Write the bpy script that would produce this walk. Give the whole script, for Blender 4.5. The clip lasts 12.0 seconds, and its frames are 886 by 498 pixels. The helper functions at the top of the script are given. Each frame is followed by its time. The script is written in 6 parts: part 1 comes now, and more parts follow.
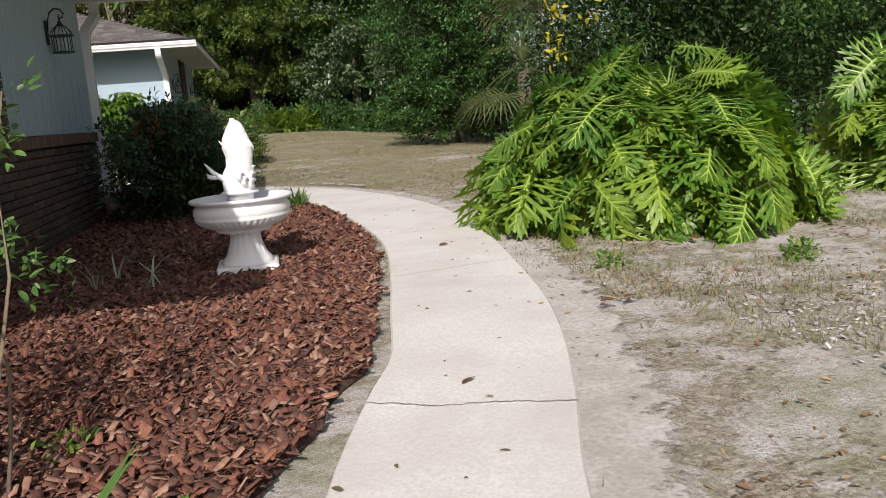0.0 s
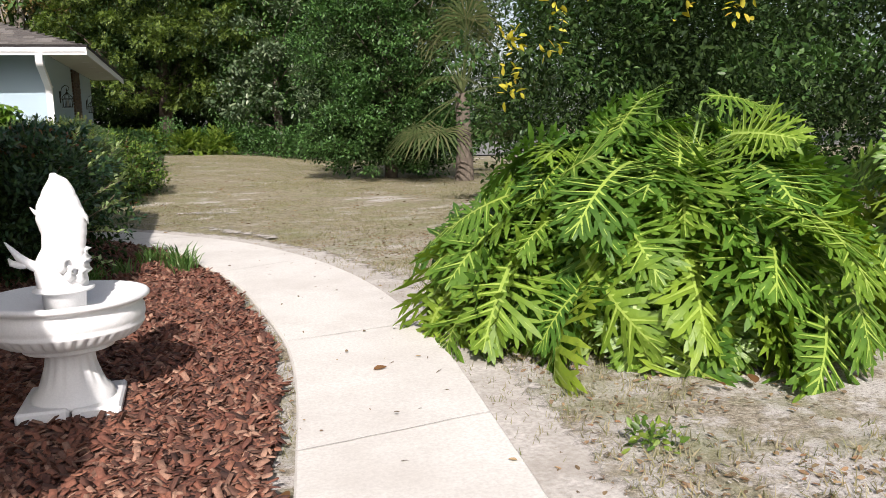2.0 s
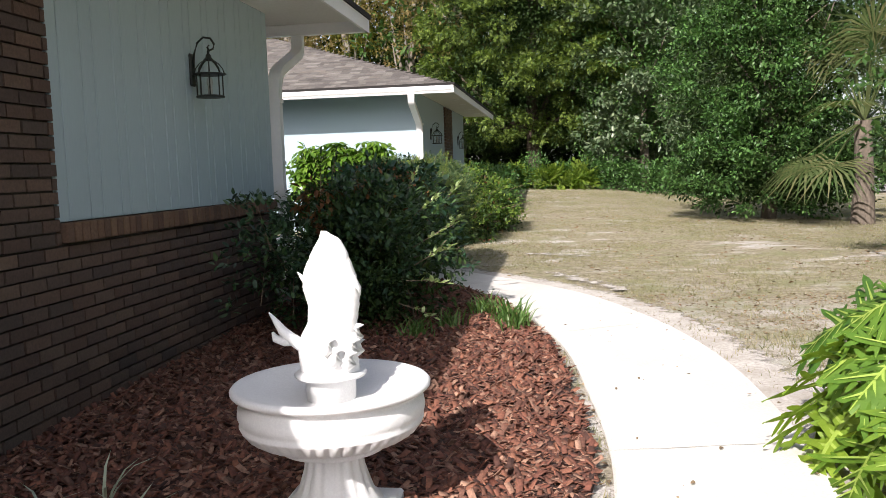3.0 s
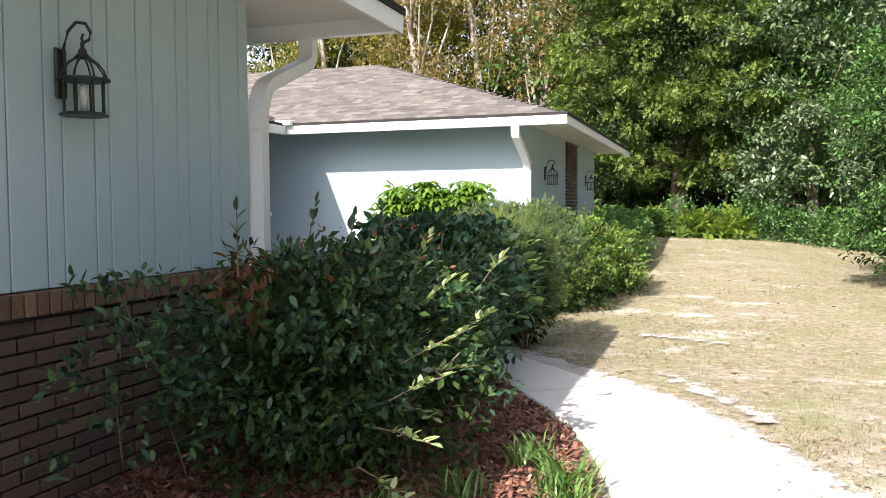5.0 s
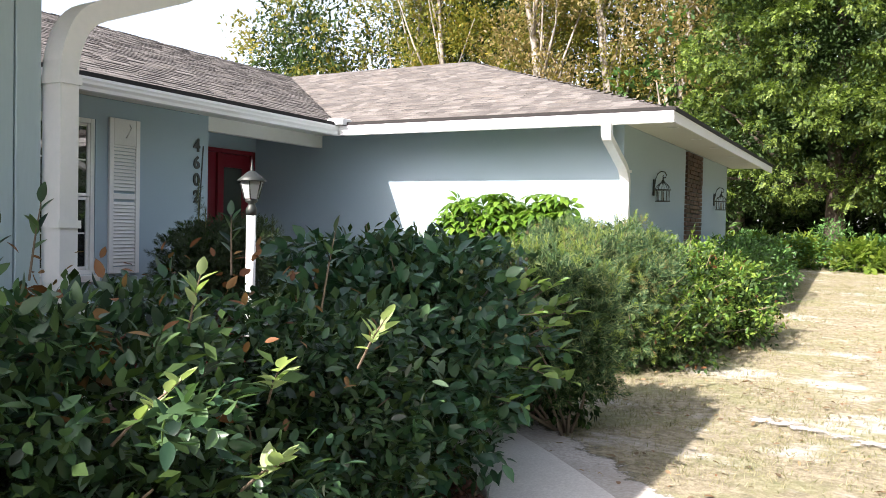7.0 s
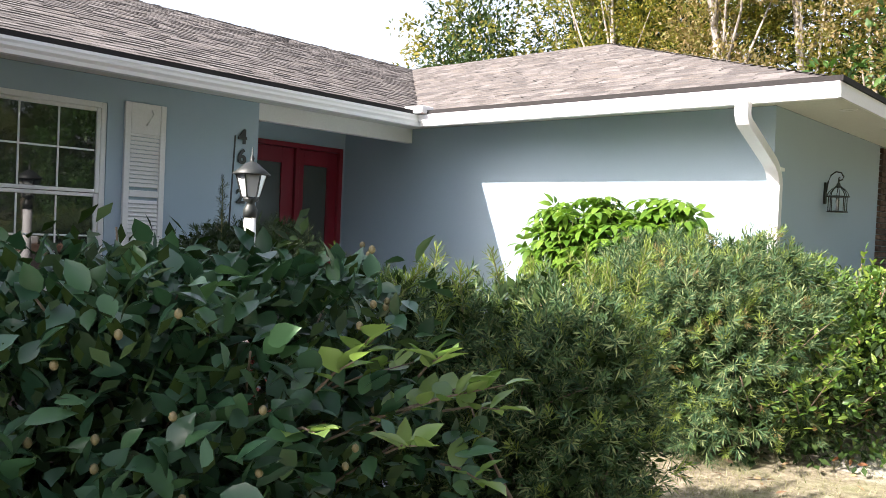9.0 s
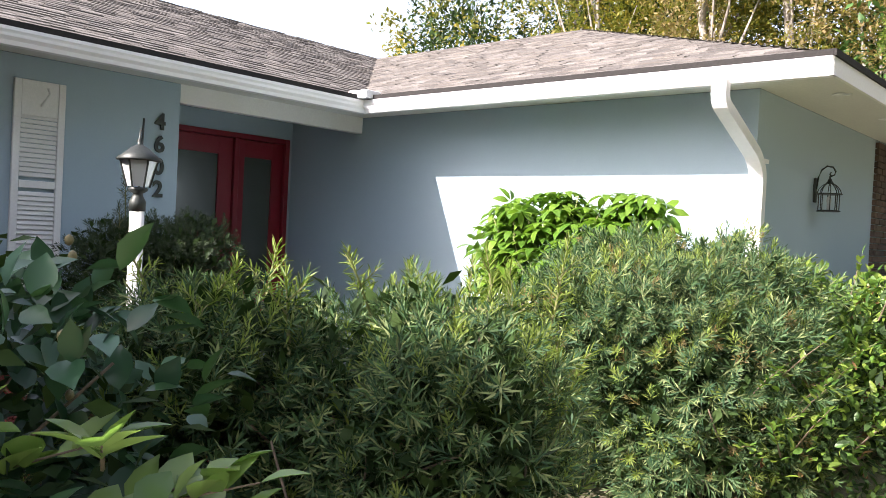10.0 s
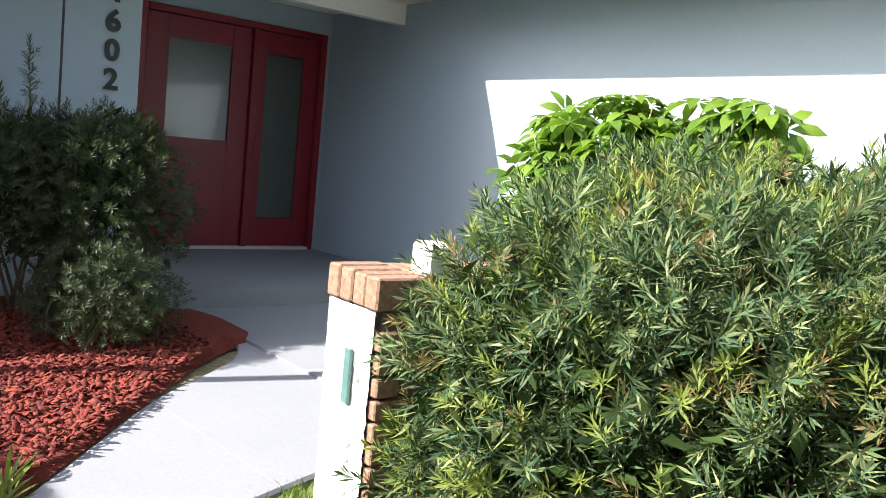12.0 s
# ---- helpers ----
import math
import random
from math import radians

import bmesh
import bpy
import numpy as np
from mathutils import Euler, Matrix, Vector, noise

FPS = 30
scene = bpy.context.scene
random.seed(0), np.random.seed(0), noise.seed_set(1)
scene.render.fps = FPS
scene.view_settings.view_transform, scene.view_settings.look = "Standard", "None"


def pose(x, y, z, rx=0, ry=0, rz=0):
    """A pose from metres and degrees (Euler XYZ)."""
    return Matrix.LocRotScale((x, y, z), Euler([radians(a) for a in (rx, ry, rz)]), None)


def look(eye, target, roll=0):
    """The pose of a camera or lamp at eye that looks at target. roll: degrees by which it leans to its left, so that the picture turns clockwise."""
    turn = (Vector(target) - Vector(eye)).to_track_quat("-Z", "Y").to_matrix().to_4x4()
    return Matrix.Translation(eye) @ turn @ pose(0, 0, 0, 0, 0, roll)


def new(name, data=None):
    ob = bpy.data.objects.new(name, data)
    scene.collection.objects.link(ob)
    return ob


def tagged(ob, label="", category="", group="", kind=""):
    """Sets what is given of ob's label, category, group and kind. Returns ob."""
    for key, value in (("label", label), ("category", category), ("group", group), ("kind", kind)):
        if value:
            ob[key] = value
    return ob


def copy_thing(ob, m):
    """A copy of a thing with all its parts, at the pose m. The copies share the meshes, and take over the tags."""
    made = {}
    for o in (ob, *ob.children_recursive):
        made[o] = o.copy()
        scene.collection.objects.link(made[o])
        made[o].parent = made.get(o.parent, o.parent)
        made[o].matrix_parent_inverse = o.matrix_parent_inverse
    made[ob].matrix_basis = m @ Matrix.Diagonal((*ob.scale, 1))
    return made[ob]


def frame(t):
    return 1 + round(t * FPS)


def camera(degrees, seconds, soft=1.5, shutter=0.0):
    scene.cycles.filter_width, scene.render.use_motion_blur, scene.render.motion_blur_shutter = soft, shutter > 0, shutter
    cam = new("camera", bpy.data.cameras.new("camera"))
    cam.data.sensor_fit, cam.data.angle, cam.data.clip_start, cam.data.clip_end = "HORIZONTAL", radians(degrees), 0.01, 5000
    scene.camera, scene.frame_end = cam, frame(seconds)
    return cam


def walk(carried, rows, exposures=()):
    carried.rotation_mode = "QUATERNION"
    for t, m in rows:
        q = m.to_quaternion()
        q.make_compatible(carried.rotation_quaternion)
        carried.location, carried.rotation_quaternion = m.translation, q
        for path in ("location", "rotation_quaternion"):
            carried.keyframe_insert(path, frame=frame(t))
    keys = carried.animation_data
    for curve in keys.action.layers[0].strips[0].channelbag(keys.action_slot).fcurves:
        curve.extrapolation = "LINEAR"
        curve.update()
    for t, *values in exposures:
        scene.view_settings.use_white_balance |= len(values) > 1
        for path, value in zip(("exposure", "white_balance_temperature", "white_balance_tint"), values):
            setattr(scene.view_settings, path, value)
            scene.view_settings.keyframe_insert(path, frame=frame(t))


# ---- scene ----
cam = camera(56.2, 12.0, soft=0.75)
PATH = [
    (0, (0.04, -2.598, 1.024), (0.42, -0.663, 0.686), -4.6),
    (0.5, (-0.026, -2.11, 1.062), (0.54, -0.225, 0.71), -3.8),
    (1, (0.028, -1.633, 1.111), (0.675, 0.227, 0.763), -3.8),
    (1.5, (0.171, -1.12, 1.151), (0.828, 0.742, 0.828), -2.5),
    (2, (0.36, -0.658, 1.203), (0.931, 1.236, 0.912), -1.6),
    (2.5, (0.525, -0.133, 1.24), (0.684, 1.844, 0.987), -2.0),
    (3, (0.609, 0.43, 1.252), (0.327, 2.401, 1.062), -1.8),
    (3.2, (0.666, 0.632, 1.277), (0.341, 2.598, 1.106), -2.5),
    (5, (0.871, 2.944, 1.383), (0.24, 4.84, 1.285), -0.4),
    (5.5, (0.882, 3.541, 1.398), (0.144, 5.396, 1.275), 0.1),
    (6, (0.919, 4.195, 1.387), (0.073, 6.004, 1.278), 0.6),
    (6.5, (0.907, 4.78, 1.379), (0.009, 6.564, 1.289), 1.7),
    (7, (0.933, 5.393, 1.379), (-0.013, 7.155, 1.323), 1.2),
    (7.5, (0.92, 5.938, 1.39), (-0.14, 7.634, 1.346), 1.7),
    (9.5, (0.716, 8.267, 1.41), (-0.633, 9.744, 1.364), 2.5),
    (10, (0.534, 8.735, 1.404), (-0.778, 10.244, 1.364), 2.9),
    (10.5, (0.365, 9.327, 1.412), (-0.84, 10.922, 1.341), 2.9),
    (11, (0.208, 9.814, 1.379), (-0.99, 11.411, 1.262), 3.1),
    (11.5, (0.0, 10.321, 1.367), (-1.291, 11.839, 1.197), 5.0),
    (12, (-0.238, 10.797, 1.35), (-1.772, 12.061, 1.131), 5.6),
]
EXPOSURES = [(0.0, 0.15, 6430, 15), (1.5, 0.42, 6430, 15), (2.5, 0.68, 6430, 15), (3.2, 0.98, 6430, 15), (5.0, 1.62, 6480, 16), (7.0, 1.86, 6480, 16), (10.0, 1.96, 6500, 18), (12.0, 1.86, 6500, 18)]
walk(cam, [(t, look(eye, target, roll)) for t, eye, target, roll in PATH], EXPOSURES)

# ---------- sky and sun ----------
SUN_WAY = Vector((0.236, 0.80, -0.60)).normalized()
world = bpy.data.worlds.new("sky")
scene.world = world
world.use_nodes = True
wn = world.node_tree.nodes
sky = wn.new("ShaderNodeTexSky")
sky.sky_type, sky.sun_disc = "NISHITA", False
sky.sun_elevation = math.asin(-SUN_WAY.z)
sky.sun_rotation = math.atan2(-SUN_WAY.x, -SUN_WAY.y)
sky.air_density, sky.dust_density = 1.0, 2.5
haze = wn.new("ShaderNodeHueSaturation")
haze.inputs["Saturation"].default_value, haze.inputs["Value"].default_value = 0.55, 1.1
world.node_tree.links.new(sky.outputs[0], haze.inputs["Color"])
world.node_tree.links.new(haze.outputs[0], wn["Background"].inputs[0])
wn["Background"].inputs[1].default_value = 0.10
sun = new("sun", bpy.data.lights.new("sun", "SUN"))
sun.data.energy, sun.data.angle, sun.data.color = 4.6, radians(0.53), (1.0, 0.94, 0.86)
sun.matrix_world = look((-10, -20, 30), Vector((-10, -20, 30)) + SUN_WAY)


# ---------- small builders ----------
RNG = np.random.default_rng(7)


def empty(name, at=(0, 0, 0), label="", category="", group=""):
    e = new(name, None)
    e.location = at
    return tagged(e, label, category, group)


def mesh_from(name, verts, faces, mat, parent=None, label="", smooth=False, kind="", category="", group=""):
    me = bpy.data.meshes.new(name)
    me.from_pydata([tuple(v) for v in verts], [], [tuple(f) for f in faces])
    me.materials.append(mat)
    if smooth:
        me.polygons.foreach_set("use_smooth", [True] * len(me.polygons))
    me.update()
    ob = new(name, me)
    if parent is not None:
        ob.parent = parent
    return tagged(ob, label, category, group, kind)


def part(name, bm, mat, parent=None, label="", smooth=False, kind="", category="", group=""):
    me = bpy.data.meshes.new(name)
    bm.normal_update()
    bm.to_mesh(me)
    bm.free()
    me.materials.append(mat)
    if smooth:
        me.polygons.foreach_set("use_smooth", [True] * len(me.polygons))
    ob = new(name, me)
    if parent is not None:
        ob.parent = parent
    return tagged(ob, label, category, group, kind)


def add_box(bm, lo, hi, bevel=0.0):
    x0, y0, z0 = lo
    x1, y1, z1 = hi
    v = [bm.verts.new(p) for p in ((x0, y0, z0), (x1, y0, z0), (x1, y1, z0), (x0, y1, z0), (x0, y0, z1), (x1, y0, z1), (x1, y1, z1), (x0, y1, z1))]
    fs = [bm.faces.new([v[i] for i in f]) for f in ((0, 3, 2, 1), (4, 5, 6, 7), (0, 1, 5, 4), (1, 2, 6, 5), (2, 3, 7, 6), (3, 0, 4, 7))]
    if bevel:
        es = list({e for f in fs for e in f.edges})
        bmesh.ops.bevel(bm, geom=es, offset=bevel, segments=1, affect="EDGES")


def box(name, lo, hi, mat, parent=None, label="", bevel=0.0, kind="", category="", group=""):
    bm = bmesh.new()
    add_box(bm, lo, hi, bevel)
    return part(name, bm, mat, parent, label, False, kind, category, group)


def lathe(profile, n=40, centre=(0, 0), squash=None):
    """Verts and faces of a turned shape; profile is (radius, z)."""
    vs, fs = [], []
    for r, z in profile:
        for i in range(n):
            a = 2 * math.pi * i / n
            k = squash(a, z) if squash else 1.0
            vs.append((centre[0] + r * k * math.cos(a), centre[1] + r * k * math.sin(a), z))
    for j in range(len(profile) - 1):
        for i in range(n):
            a, b = j * n + i, j * n + (i + 1) % n
            fs.append((a, b, b + n, a + n))
    fs.append(tuple(range(n))[::-1])
    fs.append(tuple((len(profile) - 1) * n + i for i in range(n)))
    return vs, fs


def tube(points, radius, n=8, squash=1.0, flat=None):
    """Verts and faces of a tube along points; radius a number or a list."""
    pts = [Vector(p) for p in points]
    rad = radius if isinstance(radius, (list, tuple)) else [radius] * len(pts)
    vs, fs = [], []
    for k, p in enumerate(pts):
        d = (pts[min(k + 1, len(pts) - 1)] - pts[max(k - 1, 0)]).normalized()
        ref = Vector(flat) if flat else (Vector((0, 0, 1)) if abs(d.z) < 0.9 else Vector((1, 0, 0)))
        a = d.cross(ref).normalized()
        b = a.cross(d).normalized()
        for i in range(n):
            t = 2 * math.pi * (i + 0.5) / n
            vs.append(p + a * math.cos(t) * rad[k] + b * math.sin(t) * rad[k] * squash)
    for k in range(len(pts) - 1):
        for i in range(n):
            x, y = k * n + i, k * n + (i + 1) % n
            fs.append((x, y, y + n, x + n))
    fs.append(tuple(range(n))[::-1])
    fs.append(tuple((len(pts) - 1) * n + i for i in range(n)))
    return vs, fs


def rect_tube(points, across, w, d):
    """A square pipe along points: w along the level vector across, d the other way."""
    ac = Vector(across).normalized()
    pts = [Vector(p) for p in points]
    vs, fs = [], []
    for k, p in enumerate(pts):
        a = (pts[k] - pts[k - 1]).normalized() if k else (pts[1] - pts[0]).normalized()
        b = (pts[k + 1] - pts[k]).normalized() if k < len(pts) - 1 else a
        t = (a + b).normalized()
        nrm = t.cross(ac).normalized()
        stretch = 1 / max(0.5, t.dot(a))
        for i, j in ((-1, -1), (1, -1), (1, 1), (-1, 1)):
            vs.append(p + ac * i * w / 2 + nrm * j * d / 2 * stretch)
    for k in range(len(pts) - 1):
        for i in range(4):
            x, y = k * 4 + i, k * 4 + (i + 1) % 4
            fs.append((x, y, y + 4, x + 4))
    fs += [(3, 2, 1, 0), tuple((len(pts) - 1) * 4 + i for i in range(4))]
    return vs, fs


def merge(pieces):
    vs, fs = [], []
    for v, f in pieces:
        o = len(vs)
        vs += list(v)
        fs += [tuple(i + o for i in q) for q in f]
    return vs, fs


def rise(x, y):
    """Height of the ground."""
    a = float(np.interp(y, [-60, 3, 10, 13, 20, 26, 60], [0, 0, 0.1, 0.12, 0.42, 0.7, 0.9]))
    b = float(np.interp(y, [-60, 3, 10, 60], [0, 0, 0.1, 0.1]))
    w = float(np.interp(x, [0, 7], [1, 0]))
    w = w * w * (3 - 2 * w)
    return a * w + b * (1 - w)


# ---------- foliage ----------
def leaf_shape(kind):
    """A leaf 1 long along y, its back at the origin, folded a little; verts and faces."""
    if kind == "oval":
        vs = [(0, 0, 0), (0.22, 0.3, 0.05), (0.24, 0.62, 0.04), (0, 1, -0.06), (-0.24, 0.62, 0.04), (-0.22, 0.3, 0.05), (0, 0.5, -0.03)]
        fs = [(0, 1, 6), (1, 2, 6), (2, 3, 6), (3, 4, 6), (4, 5, 6), (5, 0, 6)]
    elif kind == "needle":
        vs = [(0, 0, 0), (0.055, 0.4, 0.0), (0, 1, -0.05), (-0.055, 0.4, 0.0)]
        fs = [(0, 1, 2, 3)]
    elif kind == "strapleaf":
        vs = [(0, 0, 0), (0.062, 0.3, 0.02), (0.06, 0.72, 0.0), (0, 1, -0.07), (-0.06, 0.72, 0.0), (-0.062, 0.3, 0.02)]
        fs = [(0, 1, 2, 3), (0, 3, 4, 5)]
    elif kind == "broad":
        vs = [(0, 0, 0), (0.2, 0.18, 0.05), (0.31, 0.42, 0.09), (0.26, 0.68, 0.05), (0.1, 0.9, -0.02), (0, 1.04, -0.09), (-0.1, 0.9, -0.02), (-0.26, 0.68, 0.05), (-0.31, 0.42, 0.09), (-0.2, 0.18, 0.05), (0, 0.35, 0.0), (0, 0.72, -0.03)]
        fs = [(0, 1, 10), (1, 2, 10), (2, 3, 11, 10), (3, 4, 11), (4, 5, 11), (5, 6, 11), (6, 7, 11), (7, 8, 10, 11), (8, 9, 10), (9, 0, 10)]
    elif kind == "tuft":
        vs, fs = [], []
        for k in range(5):
            a = -1.1 + 0.55 * k
            dx, dy = math.sin(a), math.cos(a)
            px, py = dy, -dx
            o = len(vs)
            vs += [(0, 0, 0), (dx * 0.5 + px * 0.09, dy * 0.5 + py * 0.09, 0.05), (dx, dy, -0.06), (dx * 0.5 - px * 0.09, dy * 0.5 - py * 0.09, 0.05)]
            fs.append((o, o + 1, o + 2, o + 3))
    elif kind == "spray":
        vs, fs = [], []
        for k in range(7):
            side = -1 if k % 2 else 1
            y0 = 0.12 * k
            a = side * (0.95 if k < 6 else 0)
            dx, dy = math.sin(a) * 0.36, math.cos(a) * 0.36
            px, py = dy * 0.36, -dx * 0.36
            o = len(vs)
            vs += [(0, y0, 0), (dx * 0.5 + px, y0 + dy * 0.5 + py, 0.03), (dx, y0 + dy, -0.03), (dx * 0.5 - px, y0 + dy * 0.5 - py, 0.03)]
            fs.append((o, o + 1, o + 2, o + 3))
    elif kind == "quad":
        vs = [(0, 0, 0), (0.24, 0.5, 0.05), (0, 1, -0.04), (-0.24, 0.5, 0.05)]
        fs = [(0, 1, 2), (0, 2, 3)]
    elif kind == "blade":
        vs = [(-0.07, 0, 0), (0.07, 0, 0), (0, 1, 0.15)]
        fs = [(0, 1, 2)]
    elif kind == "strap":
        vs = [(-0.02, 0, 0), (0.02, 0, 0), (0.028, 0.4, 0.1), (-0.028, 0.4, 0.1), (0.02, 0.75, 0.05), (-0.02, 0.75, 0.05), (0, 1, -0.12)]
        fs = [(0, 1, 2, 3), (3, 2, 4, 5), (5, 4, 6)]
    elif kind == "chip":
        vs = [(-0.28, 0, 0), (0.2, 0.04, 0), (0.3, 0.95, 0.03), (-0.16, 1, 0), (-0.25, 0.03, 0.09), (0.18, 0.07, 0.11), (0.26, 0.9, 0.12), (-0.12, 0.94, 0.08)]
        fs = [(4, 5, 6, 7), (0, 1, 5, 4), (1, 2, 6, 5), (2, 3, 7, 6), (3, 0, 4, 7)]
    elif kind == "whorl":
        vs, fs = [], []
        for k in range(20):
            a, y0 = k * 2.4, 0.04 * k
            tilt = 0.45 + 0.035 * k
            L = 0.60 - 0.012 * k
            dx, dz, dy = math.cos(a) * math.cos(tilt), math.sin(a) * math.cos(tilt), math.sin(tilt)
            px, pz = -math.sin(a) * 0.03, math.cos(a) * 0.03
            o = len(vs)
            vs += [(0, y0, 0), (dx * L * 0.5 + px, y0 + dy * L * 0.5, dz * L * 0.5 + pz), (dx * L, y0 + dy * L * 0.92, dz * L), (dx * L * 0.5 - px, y0 + dy * L * 0.5, dz * L * 0.5 - pz)]
            fs.append((o, o + 1, o + 2, o + 3))
    elif kind == "parasol":
        vs, fs = [], []
        for k in range(7):
            a = k * 0.9
            c, sn = math.cos(a), math.sin(a)
            o = len(vs)
            for r, w, z in ((0.12, 0.0, 0), (0.5, 0.21, -0.06), (0.85, 0.19, -0.24), (1.15, 0, -0.55)):
                for t in ((-1, 1) if w else (0,)):
                    vs.append((c * r - sn * w * t, sn * r + c * w * t, z + (0.04 if w else 0)))
            fs += [(o, o + 1, o + 2), (o + 1, o + 3, o + 4, o + 2), (o + 3, o + 5, o + 4)]
    elif kind == "oval4":
        vs = [(0, 0, 0), (0.15, 0.14, 0.03), (0.235, 0.38, 0.06), (0.2, 0.66, 0.03), (0.09, 0.88, -0.03), (0, 1, -0.07), (-0.09, 0.88, -0.03), (-0.2, 0.66, 0.03), (-0.235, 0.38, 0.06), (-0.15, 0.14, 0.03), (0, 0.45, -0.02)]
        fs = [(0, 1, 2, 10), (2, 3, 10), (3, 4, 5, 10), (5, 6, 7, 10), (7, 8, 10), (8, 9, 0, 10)]
    return np.array(vs, float), fs


def scatter_leaves(points, ways, sizes, kind, rng, roll=1.0):
    """One big leaf soup: verts and faces. points Nx3, ways Nx3 (where the leaf points), sizes N."""
    lv, lf = leaf_shape(kind)
    n, m = len(points), len(lv)
    w = ways / (np.linalg.norm(ways, axis=1, keepdims=True) + 1e-9)
    up = np.tile([0.0, 0.0, 1.0], (n, 1)) + rng.normal(0, 0.45 * roll, (n, 3))
    s = np.cross(w, up)
    s /= np.linalg.norm(s, axis=1, keepdims=True) + 1e-9
    u = np.cross(s, w)
    out = points[:, None] + sizes[:, None, None] * (lv[None, :, 0:1] * s[:, None] + lv[None, :, 1:2] * w[:, None] + lv[None, :, 2:3] * u[:, None])
    faces = []
    for f in lf:
        faces.append(np.array(f)[None] + (np.arange(n) * m)[:, None])
    return out.reshape(-1, 3), faces


def soup(name, chunks, mat, parent=None, label="", kind="", category=""):
    """An object from (verts, list of Nxk faces) chunks, written straight into the mesh."""
    allv, loops, starts = [], [], []
    o, ls = 0, 0
    for v, faces in chunks:
        allv.append(v)
        for f in faces:
            k = f.shape[1]
            loops.append((f + o).reshape(-1))
            starts.append(ls + np.arange(len(f)) * k)
            ls += f.size
        o += len(v)
    v, loops, starts = np.concatenate(allv), np.concatenate(loops), np.concatenate(starts)
    me = bpy.data.meshes.new(name)
    me.vertices.add(len(v))
    me.vertices.foreach_set("co", v.astype(np.float32).ravel())
    me.loops.add(len(loops))
    me.loops.foreach_set("vertex_index", loops.astype(np.int32))
    me.polygons.add(len(starts))
    me.polygons.foreach_set("loop_start", starts.astype(np.int32))
    me.update(calc_edges=True)
    me.validate()
    me.materials.append(mat)
    ob = new(name, me)
    if parent is not None:
        ob.parent = parent
    return tagged(ob, label, category, "", kind)


def shell_points(blobs, n, rng, depth=0.35, low=-0.6):
    """Points in the outer shell of ellipsoids (x, y, z, rx, ry, rz), lumpy, with their outward ways."""
    area = np.array([(b[3] * b[4] + b[4] * b[5] + b[3] * b[5]) for b in blobs])
    pick = rng.choice(len(blobs), n, p=area / area.sum())
    b = np.array(blobs)[pick]
    d = rng.normal(0, 1, (n, 3))
    d /= np.linalg.norm(d, axis=1, keepdims=True)
    d[:, 2] = np.where(d[:, 2] < low, -d[:, 2], d[:, 2])
    lump = 1 + 0.09 * np.sin(d[:, 0] * 7 + pick) * np.cos(d[:, 1] * 6 + 2 * pick) + 0.07 * np.sin(d[:, 2] * 11 + d[:, 0] * 9)
    r = (1 - depth * rng.random(n) ** 1.6) * lump
    return b[:, :3] + d * b[:, 3:6] * r[:, None], d


def foliage(name, blobs, n, size, kind, mat, parent, seed, label="", depth=0.35, out=1.0, droop=0.0, spread=0.9, top=None, clump=0, low=-0.6, tufts=None):
    """Leaves over blobs; tufts (number, radius, flatness) gathers them into rounded clusters with gaps."""
    rng = np.random.default_rng(seed)
    if tufts:
        tn, tr, flat = tufts
        c, cd = shell_points(blobs, tn, rng, depth, low)
        pick = rng.integers(0, tn, n)
        u = rng.normal(0, 1, (n, 3))
        u /= np.linalg.norm(u, axis=1, keepdims=True)
        rr = tr * (0.6 + 0.8 * rng.random(tn))[pick]
        p = c[pick] + u * (rr * (0.55 + 0.45 * rng.random(n)))[:, None] * np.array([1, 1, flat])
        d = u * 0.8 + cd[pick] * 0.4
    elif clump:
        c, cd = shell_points(blobs, n // clump, rng, depth, low)
        p = np.repeat(c, clump, 0) + rng.normal(0, size * 0.5, (len(c) * clump, 3))
        d = np.repeat(cd, clump, 0)
    else:
        p, d = shell_points(blobs, n, rng, depth, low)
    if top is not None:
        p[:, 2] = np.minimum(p[:, 2], top + rng.normal(0, size * 0.35, len(p)))
    w = d * out + rng.normal(0, spread, (len(p), 3)) + np.array([0, 0, -droop])
    s = size * rng.uniform(0.65, 1.25, len(p))
    return soup(name, [scatter_leaves(p, w, s, kind, rng)], mat, parent, label)


def twigs(name, base, blobs, n, mat, parent, seed, r0=0.02, r1=0.004, reach=0.85, label=""):
    """Stems from the base up into the blobs."""
    rng = np.random.default_rng(seed)
    ends, _ = shell_points(blobs, n, rng, 0.5, -0.3)
    for e in ends:
        b = Vector(base[rng.integers(len(base))]) + Vector((rng.normal(0, 0.04), rng.normal(0, 0.04), 0))
        e = b.lerp(Vector(e), reach)
        mid = b.lerp(e, 0.5) + Vector((rng.normal(0, 0.06), rng.normal(0, 0.06), (e - b).length * 0.08))
        pts = [b, b.lerp(mid, 0.5) + Vector((rng.normal(0, 0.02), rng.normal(0, 0.02), 0)), mid, mid.lerp(e, 0.5) + Vector((rng.normal(0, 0.03), rng.normal(0, 0.03), 0)), e]
        v, f = tube(pts, [r0, r0 * 0.8, r0 * 0.6, (r0 * 0.4 + r1) / 2, r1], 5)
        mesh_from(name, v, f, mat, parent, label, True)


# ---------- materials ----------
def base_mat(name, rough=0.7, metal=0.0):
    m = bpy.data.materials.new(name)
    m.use_nodes = True
    nt = m.node_tree
    b = nt.nodes["Principled BSDF"]
    b.inputs["Roughness"].default_value = rough
    b.inputs["Metallic"].default_value = metal
    return m, nt, b


